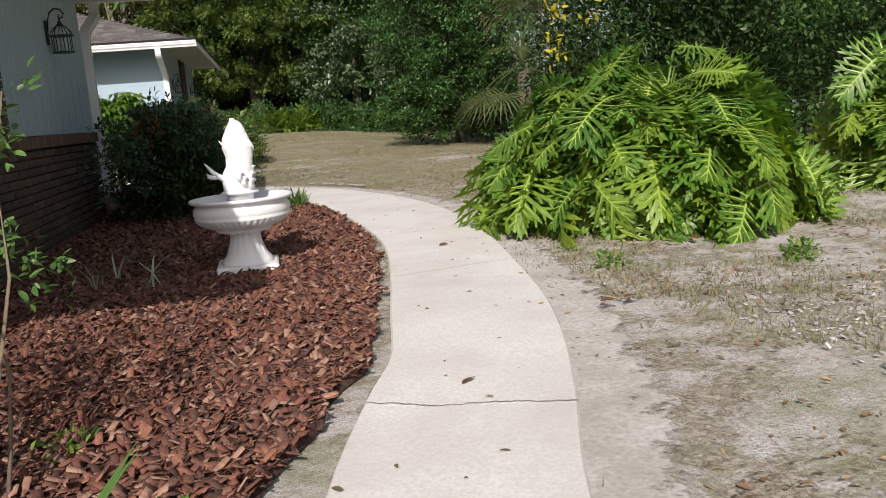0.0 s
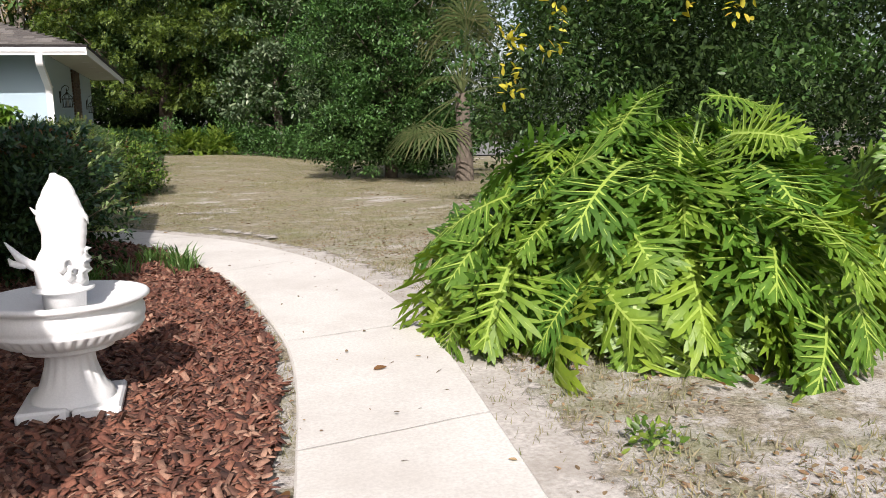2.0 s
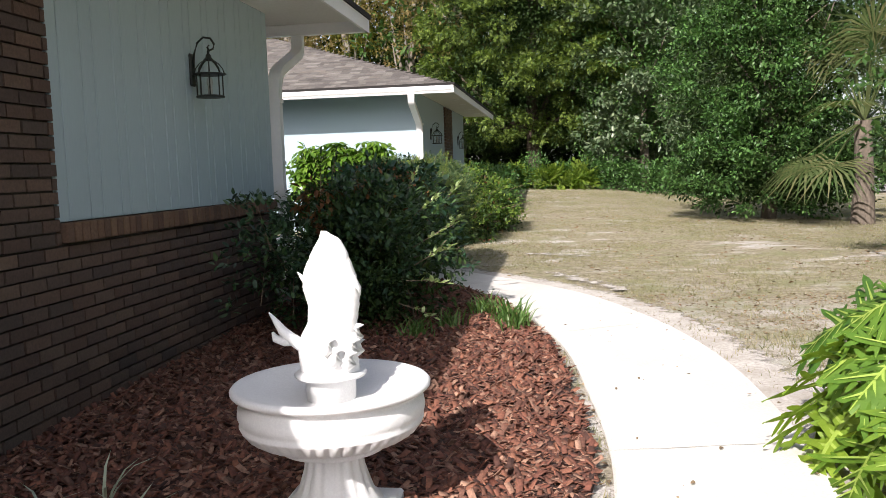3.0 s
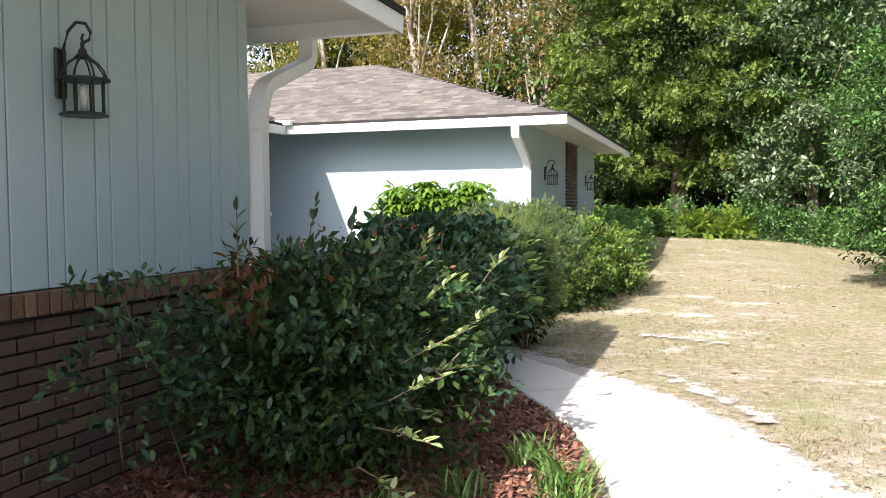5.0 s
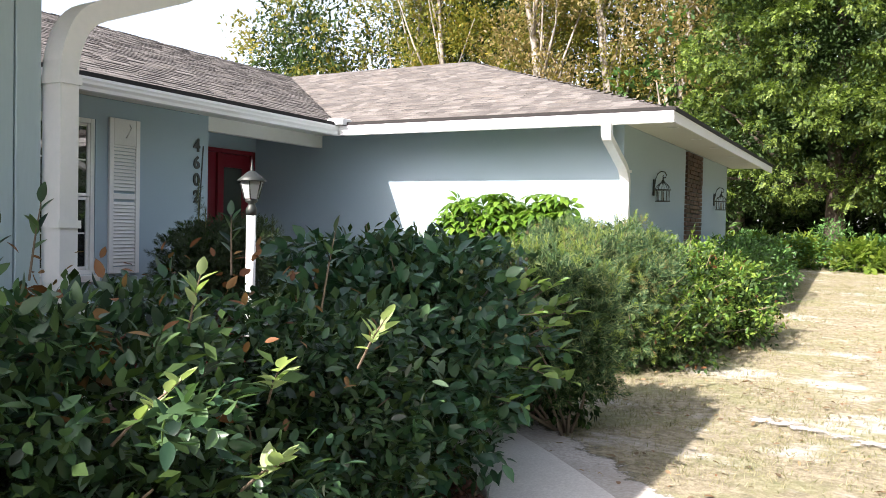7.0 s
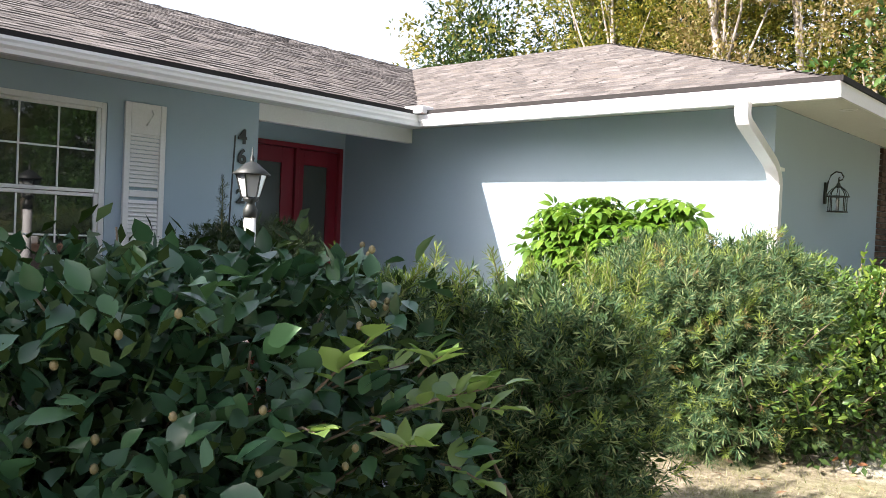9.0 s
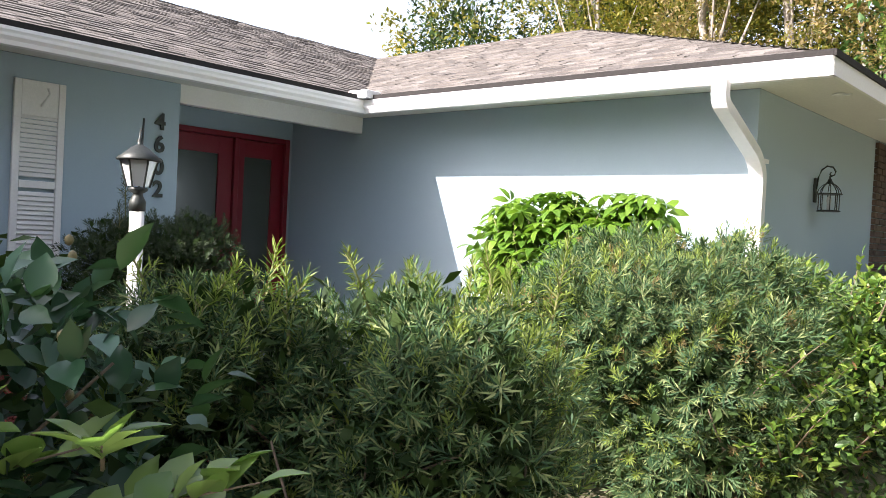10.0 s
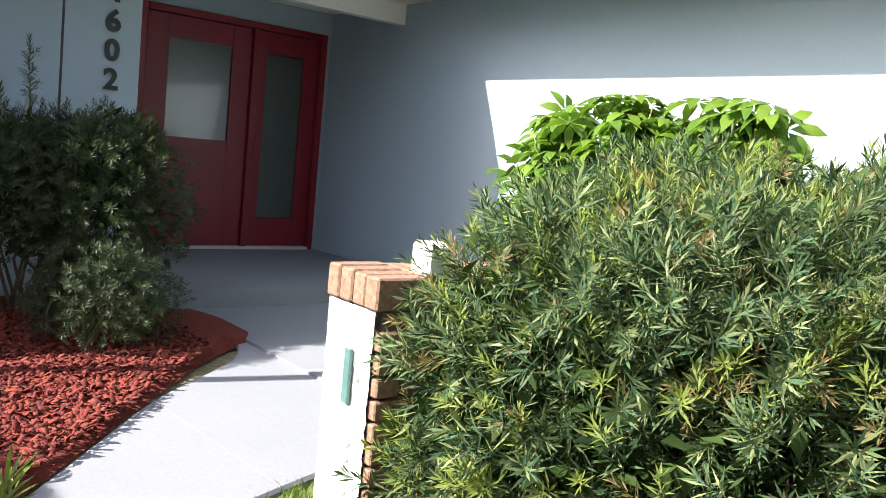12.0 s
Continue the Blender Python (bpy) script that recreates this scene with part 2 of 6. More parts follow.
def coords(nt, scale=1.0, stretch=(1, 1, 1)):
    tc = nt.nodes.new("ShaderNodeNewGeometry")
    mp = nt.nodes.new("ShaderNodeMapping")
    mp.inputs["Scale"].default_value = tuple(scale * s for s in stretch)
    nt.links.new(tc.outputs["Position"], mp.inputs["Vector"])
    return mp.outputs[0]


def noise_tex(nt, scale, detail=4, rough=0.6, stretch=(1, 1, 1), dist=0.0):
    n = nt.nodes.new("ShaderNodeTexNoise")
    n.inputs["Scale"].default_value = scale
    n.inputs["Detail"].default_value = detail
    n.inputs["Roughness"].default_value = rough
    n.inputs["Distortion"].default_value = dist
    nt.links.new(coords(nt, 1.0, stretch), n.inputs["Vector"])
    return n.outputs[0]


def ramp(nt, value, stops):
    r = nt.nodes.new("ShaderNodeValToRGB")
    r.color_ramp.elements[0].position, r.color_ramp.elements[0].color = stops[0][0], (*stops[0][1], 1)
    r.color_ramp.elements[1].position, r.color_ramp.elements[1].color = stops[-1][0], (*stops[-1][1], 1)
    for p, c in stops[1:-1]:
        e = r.color_ramp.elements.new(p)
        e.color = (*c, 1)
    nt.links.new(value, r.inputs[0])
    return r.outputs[0]


def mixc(nt, fac, a, b, mode="MIX"):
    m = nt.nodes.new("ShaderNodeMix")
    m.data_type, m.blend_type = "RGBA", mode
    for sock, v in ((m.inputs[0], fac), (m.inputs[6], a), (m.inputs[7], b)):
        if isinstance(v, (int, float)):
            sock.default_value = v
        elif isinstance(v, tuple):
            sock.default_value = (*v, 1)
        else:
            nt.links.new(v, sock)
    return m.outputs[2]


def bump(nt, b, height, strength=0.3, dist=0.01):
    n = nt.nodes.new("ShaderNodeBump")
    n.inputs["Strength"].default_value = strength
    n.inputs["Distance"].default_value = dist
    nt.links.new(height, n.inputs["Height"])
    nt.links.new(n.outputs[0], b.inputs["Normal"])


def two_scale(name, c0, c1, c2, big=1.5, small=40, rough=0.75, metal=0.0, relief=0.3, dist=0.004, stretch=(1, 1, 1), blotch=0.5):
    """A surface whose colour runs from c0 to c1 in fine grain, with large patches towards c2."""
    m, nt, b = base_mat(name, rough, metal)
    fine = noise_tex(nt, small, 5, 0.65, stretch)
    large = noise_tex(nt, big, 4, 0.6, stretch)
    col = ramp(nt, fine, [(0.35, c0), (0.65, c1)])
    f = ramp(nt, large, [(0.4, (0, 0, 0)), (0.7, (blotch,) * 3)])
    nt.links.new(mixc(nt, f, col, c2), b.inputs["Base Color"])
    bump(nt, b, fine, relief, dist)
    return m


def piece_mat(name, cols, rough=0.85, island=True, small=60, relief=0.4, dist=0.004, fade=0.35):
    """Colour by piece, with grain."""
    m, nt, b = base_mat(name, rough)
    if island:
        r = nt.nodes.new("ShaderNodeNewGeometry").outputs["Random Per Island"]
    else:
        r = nt.nodes.new("ShaderNodeObjectInfo").outputs["Random"]
    n = len(cols)
    col = ramp(nt, r, [(i / (n - 1), c) for i, c in enumerate(cols)])
    fine = noise_tex(nt, small, 5, 0.7)
    g = ramp(nt, fine, [(0.3, (1 - fade,) * 3), (0.7, (1 + fade * 0.3,) * 3)])
    nt.links.new(mixc(nt, 1.0, col, g, "MULTIPLY"), b.inputs["Base Color"])
    bump(nt, b, fine, relief, dist)
    return m


def leaf_mat(name, cols, rough=0.4, trans=0.35, spec=0.4):
    """Leaves: colour by leaf, some light through them."""
    m, nt, b = base_mat(name, rough)
    b.inputs["Specular IOR Level"].default_value = spec
    r = nt.nodes.new("ShaderNodeNewGeometry").outputs["Random Per Island"]
    n = len(cols)
    col = ramp(nt, r, [(i / (n - 1), c) for i, c in enumerate(cols)])
    patch = ramp(nt, noise_tex(nt, 3.0, 3), [(0.3, (0.75, 0.78, 0.7)), (0.7, (1.15, 1.12, 1.1))])
    col = mixc(nt, 1.0, col, patch, "MULTIPLY")
    nt.links.new(col, b.inputs["Base Color"])
    t = nt.nodes.new("ShaderNodeBsdfTranslucent")
    nt.links.new(mixc(nt, 1.0, col, (1.4, 1.55, 0.8), "MULTIPLY"), t.inputs[0])
    mix = nt.nodes.new("ShaderNodeMixShader")
    mix.inputs[0].default_value = trans
    out = nt.nodes["Material Output"]
    nt.links.new(b.outputs[0], mix.inputs[1])
    nt.links.new(t.outputs[0], mix.inputs[2])
    nt.links.new(mix.outputs[0], out.inputs[0])
    return m


M = {}
M["concrete"] = two_scale("concrete", (0.53, 0.51, 0.48), (0.67, 0.65, 0.61), (0.44, 0.41, 0.375), 1.6, 70, 0.9, relief=0.4, dist=0.003, blotch=0.6)
M["porch"] = two_scale("porch_paint", (0.21, 0.232, 0.25), (0.24, 0.262, 0.28), (0.18, 0.20, 0.218), 0.9, 70, 0.7, relief=0.1, dist=0.002, blotch=0.4)
M["stucco"] = two_scale("blue_grey_stucco", (0.335, 0.43, 0.49), (0.365, 0.465, 0.53), (0.32, 0.40, 0.45), 0.7, 160, 0.85, relief=0.3, dist=0.004, blotch=0.3)
M["siding"] = two_scale("blue_grey_painted_board", (0.385, 0.49, 0.525), (0.415, 0.52, 0.555), (0.35, 0.445, 0.475), 0.8, 90, 0.6, relief=0.15, dist=0.002, stretch=(1, 1, 0.12), blotch=0.4)
M["white"] = two_scale("white_paint", (0.74, 0.74, 0.72), (0.80, 0.80, 0.78), (0.68, 0.67, 0.63), 1.1, 60, 0.5, relief=0.06, dist=0.002, blotch=0.3)
M["gutter_white"] = two_scale("white_enamel", (0.76, 0.77, 0.77), (0.80, 0.80, 0.80), (0.68, 0.67, 0.63), 1.6, 30, 0.35, relief=0.03, dist=0.001, blotch=0.35)
M["soffit"] = two_scale("soffit_paint", (0.66, 0.66, 0.62), (0.72, 0.72, 0.68), (0.6, 0.59, 0.54), 0.9, 50, 0.7, relief=0.05, dist=0.002, blotch=0.3)
M["statue"] = two_scale("white_painted_stone", (0.66, 0.665, 0.67), (0.73, 0.735, 0.735), (0.57, 0.565, 0.55), 5, 130, 0.6, relief=0.25, dist=0.002, blotch=0.35)
M["black"] = two_scale("black_metal", (0.015, 0.018, 0.017), (0.03, 0.035, 0.032), (0.05, 0.06, 0.05), 8, 90, 0.5, 0.2, relief=0.2, dist=0.001)
M["red"] = two_scale("dark_red_door_paint", (0.20, 0.008, 0.02), (0.235, 0.010, 0.024), (0.15, 0.011, 0.015), 1.5, 50, 0.4, relief=0.05, dist=0.001, blotch=0.3)
M["mortar"] = two_scale("mortar", (0.085, 0.075, 0.066), (0.14, 0.12, 0.10), (0.065, 0.058, 0.05), 3, 120, 0.95, relief=0.5, dist=0.004)
BRICKS = [(0.068, 0.0464, 0.0376), (0.12, 0.0736, 0.0528), (0.092, 0.064, 0.0512), (0.144, 0.092, 0.0656), (0.08, 0.0576, 0.048), (0.16, 0.108, 0.076), (0.06, 0.0464, 0.04)]
M["brick"] = piece_mat("brown_brick", BRICKS, 0.9, False, 70)
M["brick_far"] = piece_mat("brown_brick_joined", BRICKS, 0.9, True, 70)
M["tan_brick"] = piece_mat("sandy_brick", [(0.26, 0.15, 0.09), (0.34, 0.21, 0.13), (0.22, 0.12, 0.08), (0.40, 0.27, 0.17)], 0.9, True, 60, 0.8, 0.006, 0.55)
M["crackle"] = two_scale("cracked_white_paint", (0.72, 0.72, 0.70), (0.80, 0.80, 0.78), (0.60, 0.57, 0.50), 9, 45, 0.7, relief=0.5, dist=0.006, blotch=0.6)
M["green_plate"] = two_scale("green_enamel", (0.06, 0.14, 0.13), (0.08, 0.18, 0.16), (0.05, 0.10, 0.09), 9, 60, 0.5)
M["shingle"] = piece_mat("brown_grey_shingle", [(0.085, 0.076, 0.069), (0.145, 0.130, 0.118), (0.065, 0.058, 0.054), (0.18, 0.165, 0.152), (0.115, 0.103, 0.093), (0.08, 0.072, 0.066), (0.15, 0.132, 0.115)], 0.95, True, 130, 0.6, 0.004, 0.4)
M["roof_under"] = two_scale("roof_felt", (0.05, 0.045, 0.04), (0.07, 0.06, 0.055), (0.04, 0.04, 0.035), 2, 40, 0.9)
M["eave_strip"] = two_scale("dark_eave_strip", (0.010, 0.009, 0.008), (0.018, 0.015, 0.014), (0.012, 0.012, 0.012), 3, 50, 0.9)
M["mulch"] = piece_mat("bark_chip", [(0.04, 0.017, 0.012), (0.16, 0.055, 0.034), (0.26, 0.11, 0.065), (0.075, 0.03, 0.02), (0.38, 0.22, 0.15), (0.12, 0.045, 0.03), (0.21, 0.08, 0.048), (0.05, 0.022, 0.015)], 0.85, True, 80, 0.6, 0.004, 0.45)
M["mulch_bed"] = two_scale("mulch_bed_soil", (0.03, 0.014, 0.011), (0.09, 0.038, 0.026), (0.06, 0.03, 0.022), 3, 60, 0.95, relief=1.0, dist=0.02)
M["red_mulch"] = piece_mat("red_dyed_chip", [(0.0648, 0.0066, 0.0042), (0.1872, 0.0204, 0.0102), (0.2592, 0.051, 0.024), (0.1296, 0.0132, 0.0072), (0.216, 0.03, 0.0144), (0.0936, 0.009, 0.006)], 0.85, True, 80, 0.5, 0.004, 0.4)
M["red_bed"] = two_scale("red_mulch_soil", (0.14, 0.02, 0.012), (0.24, 0.04, 0.02), (0.18, 0.03, 0.02), 3, 60, 0.95, relief=1.0, dist=0.02)
M["bark"] = two_scale("bark", (0.10, 0.08, 0.065), (0.17, 0.14, 0.11), (0.08, 0.065, 0.05), 2, 25, 0.95, relief=1.0, dist=0.02, stretch=(1, 1, 0.3))
M["bark_pale"] = two_scale("pale_bark", (0.17, 0.15, 0.125), (0.36, 0.33, 0.28), (0.09, 0.075, 0.06), 2.5, 18, 0.95, relief=0.8, dist=0.02, stretch=(1, 1, 0.3), blotch=0.9)
M["bark_dark"] = two_scale("dark_bark", (0.05, 0.038, 0.03), (0.10, 0.075, 0.055), (0.035, 0.028, 0.022), 2, 25, 0.95, relief=1.0, dist=0.02, stretch=(1, 1, 0.3))
M["twig"] = two_scale("twig", (0.12, 0.09, 0.06), (0.2, 0.15, 0.10), (0.1, 0.08, 0.06), 8, 90, 0.9)
M["asphalt"] = two_scale("asphalt", (0.16, 0.16, 0.16), (0.22, 0.22, 0.215), (0.13, 0.13, 0.13), 0.6, 60, 0.9, relief=0.3, dist=0.004)

M["philo"] = leaf_mat("philodendron_leaf", [(0.05, 0.13, 0.015), (0.09, 0.2, 0.02), (0.15, 0.27, 0.025), (0.07, 0.16, 0.02), (0.11, 0.23, 0.02)], 0.3, 0.3, 0.5)
M["philo_yellow"] = leaf_mat("yellowing_leaf", [(0.3, 0.34, 0.03), (0.42, 0.4, 0.04), (0.24, 0.32, 0.03)], 0.35, 0.35)
M["holly"] = leaf_mat("glossy_dark_leaf", [(0.0271, 0.0677, 0.0347), (0.0436, 0.0968, 0.0485), (0.058, 0.1258, 0.052), (0.0968, 0.1645, 0.0692), (0.0291, 0.0773, 0.0432), (0.0107, 0.0269, 0.0192), (0.0985, 0.1523, 0.0962)], 0.35, 0.25)
M["camellia"] = leaf_mat("camellia_leaf", [(0.0216, 0.0632, 0.0377), (0.0361, 0.0949, 0.0513), (0.06, 0.1391, 0.0598), (0.03, 0.0759, 0.0427), (0.0791, 0.1547, 0.1125)], 0.3, 0.15, 0.4)
M["podo"] = leaf_mat("podocarpus_needle", [(0.0198, 0.051, 0.0259), (0.0366, 0.0815, 0.0389), (0.0846, 0.1465, 0.0584), (0.0508, 0.1019, 0.0486), (0.2114, 0.2547, 0.1135), (0.0117, 0.0246, 0.0134)], 0.6, 0.2, 0.2)
M["nandina"] = leaf_mat("nandina_leaf", [(0.0468, 0.1121, 0.0238), (0.0936, 0.1794, 0.0324), (0.1498, 0.2422, 0.0432), (0.2246, 0.296, 0.0594), (0.039, 0.0862, 0.024)], 0.4, 0.35)
M["brown_leaf"] = leaf_mat("dry_leaf", [(0.112, 0.042, 0.015), (0.154, 0.07, 0.027), (0.196, 0.119, 0.048)], 0.7, 0.2)
M["umbrella"] = leaf_mat("umbrella_plant_leaf", [(0.0588, 0.133, 0.0182), (0.1008, 0.196, 0.0273), (0.1512, 0.252, 0.0364), (0.0756, 0.154, 0.0182)], 0.28, 0.35, 0.5)
M["tree_dark"] = leaf_mat("dark_tree_leaf", [(0.0264, 0.0661, 0.0207), (0.0463, 0.1058, 0.0276), (0.0661, 0.1455, 0.0378), (0.1058, 0.1851, 0.0516)], 0.45, 0.3)
# Near-black inner leaves: shade within shrubs and crowns, put into the leaf colour.
M["inner_shade"] = leaf_mat("inner_leaf_shade", [(0.012, 0.028, 0.008), (0.022, 0.045, 0.011), (0.03, 0.06, 0.014), (0.04, 0.07, 0.018)], 0.7, 0.15, 0.2)
M["tree_mid"] = leaf_mat("mid_tree_leaf", [(0.048, 0.1166, 0.0358), (0.0753, 0.1644, 0.0446), (0.1096, 0.2188, 0.0624), (0.0547, 0.1372, 0.0358), (0.014, 0.0328, 0.0121)], 0.45, 0.3)
M["conifer"] = leaf_mat("conifer_spray", [(0.0508, 0.0905, 0.0193), (0.1086, 0.166, 0.029), (0.1667, 0.2263, 0.0386), (0.0217, 0.0453, 0.0144)], 0.6, 0.3)
M["magnolia"] = leaf_mat("silvery_leaf", [(0.0739, 0.1201, 0.0647), (0.1201, 0.1663, 0.0924), (0.0462, 0.0832, 0.0416), (0.1848, 0.231, 0.1386)], 0.35, 0.2)
M["yellow"] = leaf_mat("yellow_leaf", [(0.45, 0.4, 0.03), (0.55, 0.5, 0.06), (0.5, 0.3, 0.04)], 0.5, 0.4)
M["olive"] = leaf_mat("olive_tree_leaf", [(0.1053, 0.1199, 0.018), (0.1683, 0.1764, 0.027), (0.063, 0.083, 0.018), (0.2525, 0.2032, 0.036), (0.0947, 0.1106, 0.018), (0.264, 0.21, 0.03)], 0.55, 0.35)
M["fern"] = leaf_mat("fern_leaf", [(0.112, 0.182, 0.028), (0.168, 0.231, 0.035), (0.07, 0.133, 0.021)], 0.5, 0.4)
M["grass"] = leaf_mat("grass_blade", [(0.11, 0.128, 0.0473), (0.239, 0.214, 0.131), (0.331, 0.285, 0.2), (0.156, 0.166, 0.0788), (0.386, 0.342, 0.263)], 0.8, 0.3)
M["strap"] = leaf_mat("strap_leaf", [(0.06, 0.13, 0.03), (0.10, 0.19, 0.05), (0.16, 0.25, 0.08)], 0.4, 0.3)
M["frond"] = leaf_mat("palm_frond", [(0.05, 0.08, 0.025), (0.09, 0.12, 0.045), (0.13, 0.13, 0.06)], 0.5, 0.3)


M["podo_tip"] = leaf_mat("young_podocarpus_leaf", [(0.1204, 0.1799, 0.0395), (0.2014, 0.2522, 0.0594), (0.151, 0.216, 0.0495)], 0.5, 0.35, 0.25)
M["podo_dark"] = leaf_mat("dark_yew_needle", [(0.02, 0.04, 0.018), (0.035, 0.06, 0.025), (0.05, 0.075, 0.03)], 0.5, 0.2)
M["pale_leaf"] = leaf_mat("pale_young_leaf", [(0.27, 0.36, 0.162), (0.378, 0.45, 0.252), (0.216, 0.32, 0.09)], 0.4, 0.4)
# Lighter copy of the camellia leaf, with the sunlight put into its colour.
M["camellia_lit"] = leaf_mat("sunlit_camellia_leaf", [(0.11, 0.2, 0.06), (0.2, 0.29, 0.10)], 0.25, 0.3, 0.6)
M["bud"] = two_scale("camellia_bud_skin", (0.13, 0.12, 0.05), (0.2, 0.17, 0.08), (0.13, 0.08, 0.04), 30, 200, 0.5)
M["podo_stem"] = two_scale("green_stem", (0.14, 0.16, 0.05), (0.2, 0.2, 0.07), (0.12, 0.1, 0.05), 9, 90, 0.6)
M["litter"] = leaf_mat("dry_litter", [(0.12, 0.085, 0.055), (0.2, 0.145, 0.095), (0.2, 0.11, 0.065), (0.36, 0.26, 0.15), (0.1, 0.07, 0.045)], 0.85, 0.1, 0.2)
M["pebble"] = piece_mat("pale_pebble", [(0.3, 0.28, 0.25), (0.45, 0.43, 0.4), (0.22, 0.2, 0.18), (0.6, 0.58, 0.55)], 0.9)
M["grey_leaf"] = leaf_mat("grey_green_blade", [(0.25, 0.3, 0.24), (0.35, 0.4, 0.33)], 0.5, 0.2)
M["olive_brown"] = leaf_mat("rusty_leaf", [(0.16, 0.112, 0.048), (0.208, 0.16, 0.064), (0.112, 0.112, 0.032), (0.24, 0.176, 0.096)], 0.6, 0.35)
M["green_grass"] = leaf_mat("green_grass", [(0.10, 0.18, 0.03), (0.16, 0.25, 0.05), (0.2, 0.26, 0.08)], 0.6, 0.3)
M["ledge_brick"] = piece_mat("ledge_brick", [(0.15, 0.085, 0.055), (0.20, 0.12, 0.075), (0.12, 0.07, 0.05), (0.24, 0.15, 0.09)], 0.9, False, 70)
M["sand"] = two_scale("grey_sand", (0.34, 0.315, 0.285), (0.54, 0.51, 0.475), (0.30, 0.27, 0.23), 3, 45, 0.95, relief=0.6, dist=0.006, blotch=0.8)
nt = M["sand"].node_tree
attr = nt.nodes.new("ShaderNodeAttribute")
attr.attribute_name = "spread"
fray = nt.nodes.new("ShaderNodeMath")
fray.operation = "ADD"
nt.links.new(attr.outputs["Fac"], fray.inputs[0])
nt.links.new(noise_tex(nt, 7.0, 9, 0.75), fray.inputs[1])
clear, blend = nt.nodes.new("ShaderNodeBsdfTransparent"), nt.nodes.new("ShaderNodeMixShader")
nt.links.new(ramp(nt, fray.outputs[0], [(0.72, (0, 0, 0)), (0.84, (1, 1, 1))]), blend.inputs[0])
nt.links.new(clear.outputs[0], blend.inputs[1])
nt.links.new(nt.nodes["Principled BSDF"].outputs[0], blend.inputs[2])
nt.links.new(blend.outputs[0], nt.nodes["Material Output"].inputs[0])
M["crack"] = two_scale("dark_joint_dirt", (0.10, 0.09, 0.08), (0.22, 0.205, 0.185), (0.34, 0.32, 0.29), 9, 60, 0.95)
M["faint"] = two_scale("faint_joint", (0.30, 0.285, 0.26), (0.40, 0.385, 0.355), (0.46, 0.44, 0.41), 9, 60, 0.95)
M["holly_light"] = leaf_mat("fine_green_leaf", [(0.05, 0.11, 0.03), (0.08, 0.16, 0.04), (0.11, 0.2, 0.05)], 0.45, 0.3)
M["red_flower"] = leaf_mat("red_petal", [(0.5, 0.02, 0.02), (0.6, 0.05, 0.04)], 0.5, 0.3)
M["rib"] = two_scale("pale_leaf_rib", (0.22, 0.32, 0.05), (0.29, 0.38, 0.07), (0.19, 0.29, 0.05), 5, 60, 0.4)
M["rib_green"] = two_scale("leaf_stalk", (0.10, 0.17, 0.03), (0.14, 0.22, 0.05), (0.08, 0.13, 0.03), 5, 60, 0.4)


def by_object_leaf(name, cols, rough=0.45, trans=0.32):
    m, nt, b = base_mat(name, rough)
    r = nt.nodes.new("ShaderNodeObjectInfo").outputs["Random"]
    n = len(cols)
    col = ramp(nt, r, [(i / (n - 1), c) for i, c in enumerate(cols)])
    patch = ramp(nt, noise_tex(nt, 9.0, 4), [(0.3, (0.7, 0.78, 0.7)), (0.7, (1.25, 1.15, 1.1))])
    col = mixc(nt, 1.0, col, patch, "MULTIPLY")
    nt.links.new(col, b.inputs["Base Color"])
    t = nt.nodes.new("ShaderNodeBsdfTranslucent")
    nt.links.new(mixc(nt, 1.0, col, (1.6, 1.6, 0.5), "MULTIPLY"), t.inputs[0])
    mix = nt.nodes.new("ShaderNodeMixShader")
    mix.inputs[0].default_value = trans
    nt.links.new(b.outputs[0], mix.inputs[1])
    nt.links.new(t.outputs[0], mix.inputs[2])
    nt.links.new(mix.outputs[0], nt.nodes["Material Output"].inputs[0])
    return m


M["philo_leaf"] = by_object_leaf("split_leaf", [(0.045, 0.118, 0.016), (0.105, 0.20, 0.022), (0.055, 0.14, 0.018), (0.165, 0.265, 0.028), (0.05, 0.135, 0.022), (0.135, 0.25, 0.026)])
M["philo_yellow_leaf"] = by_object_leaf("split_leaf_yellowing", [(0.156, 0.264, 0.03), (0.24, 0.324, 0.036), (0.144, 0.252, 0.03)])


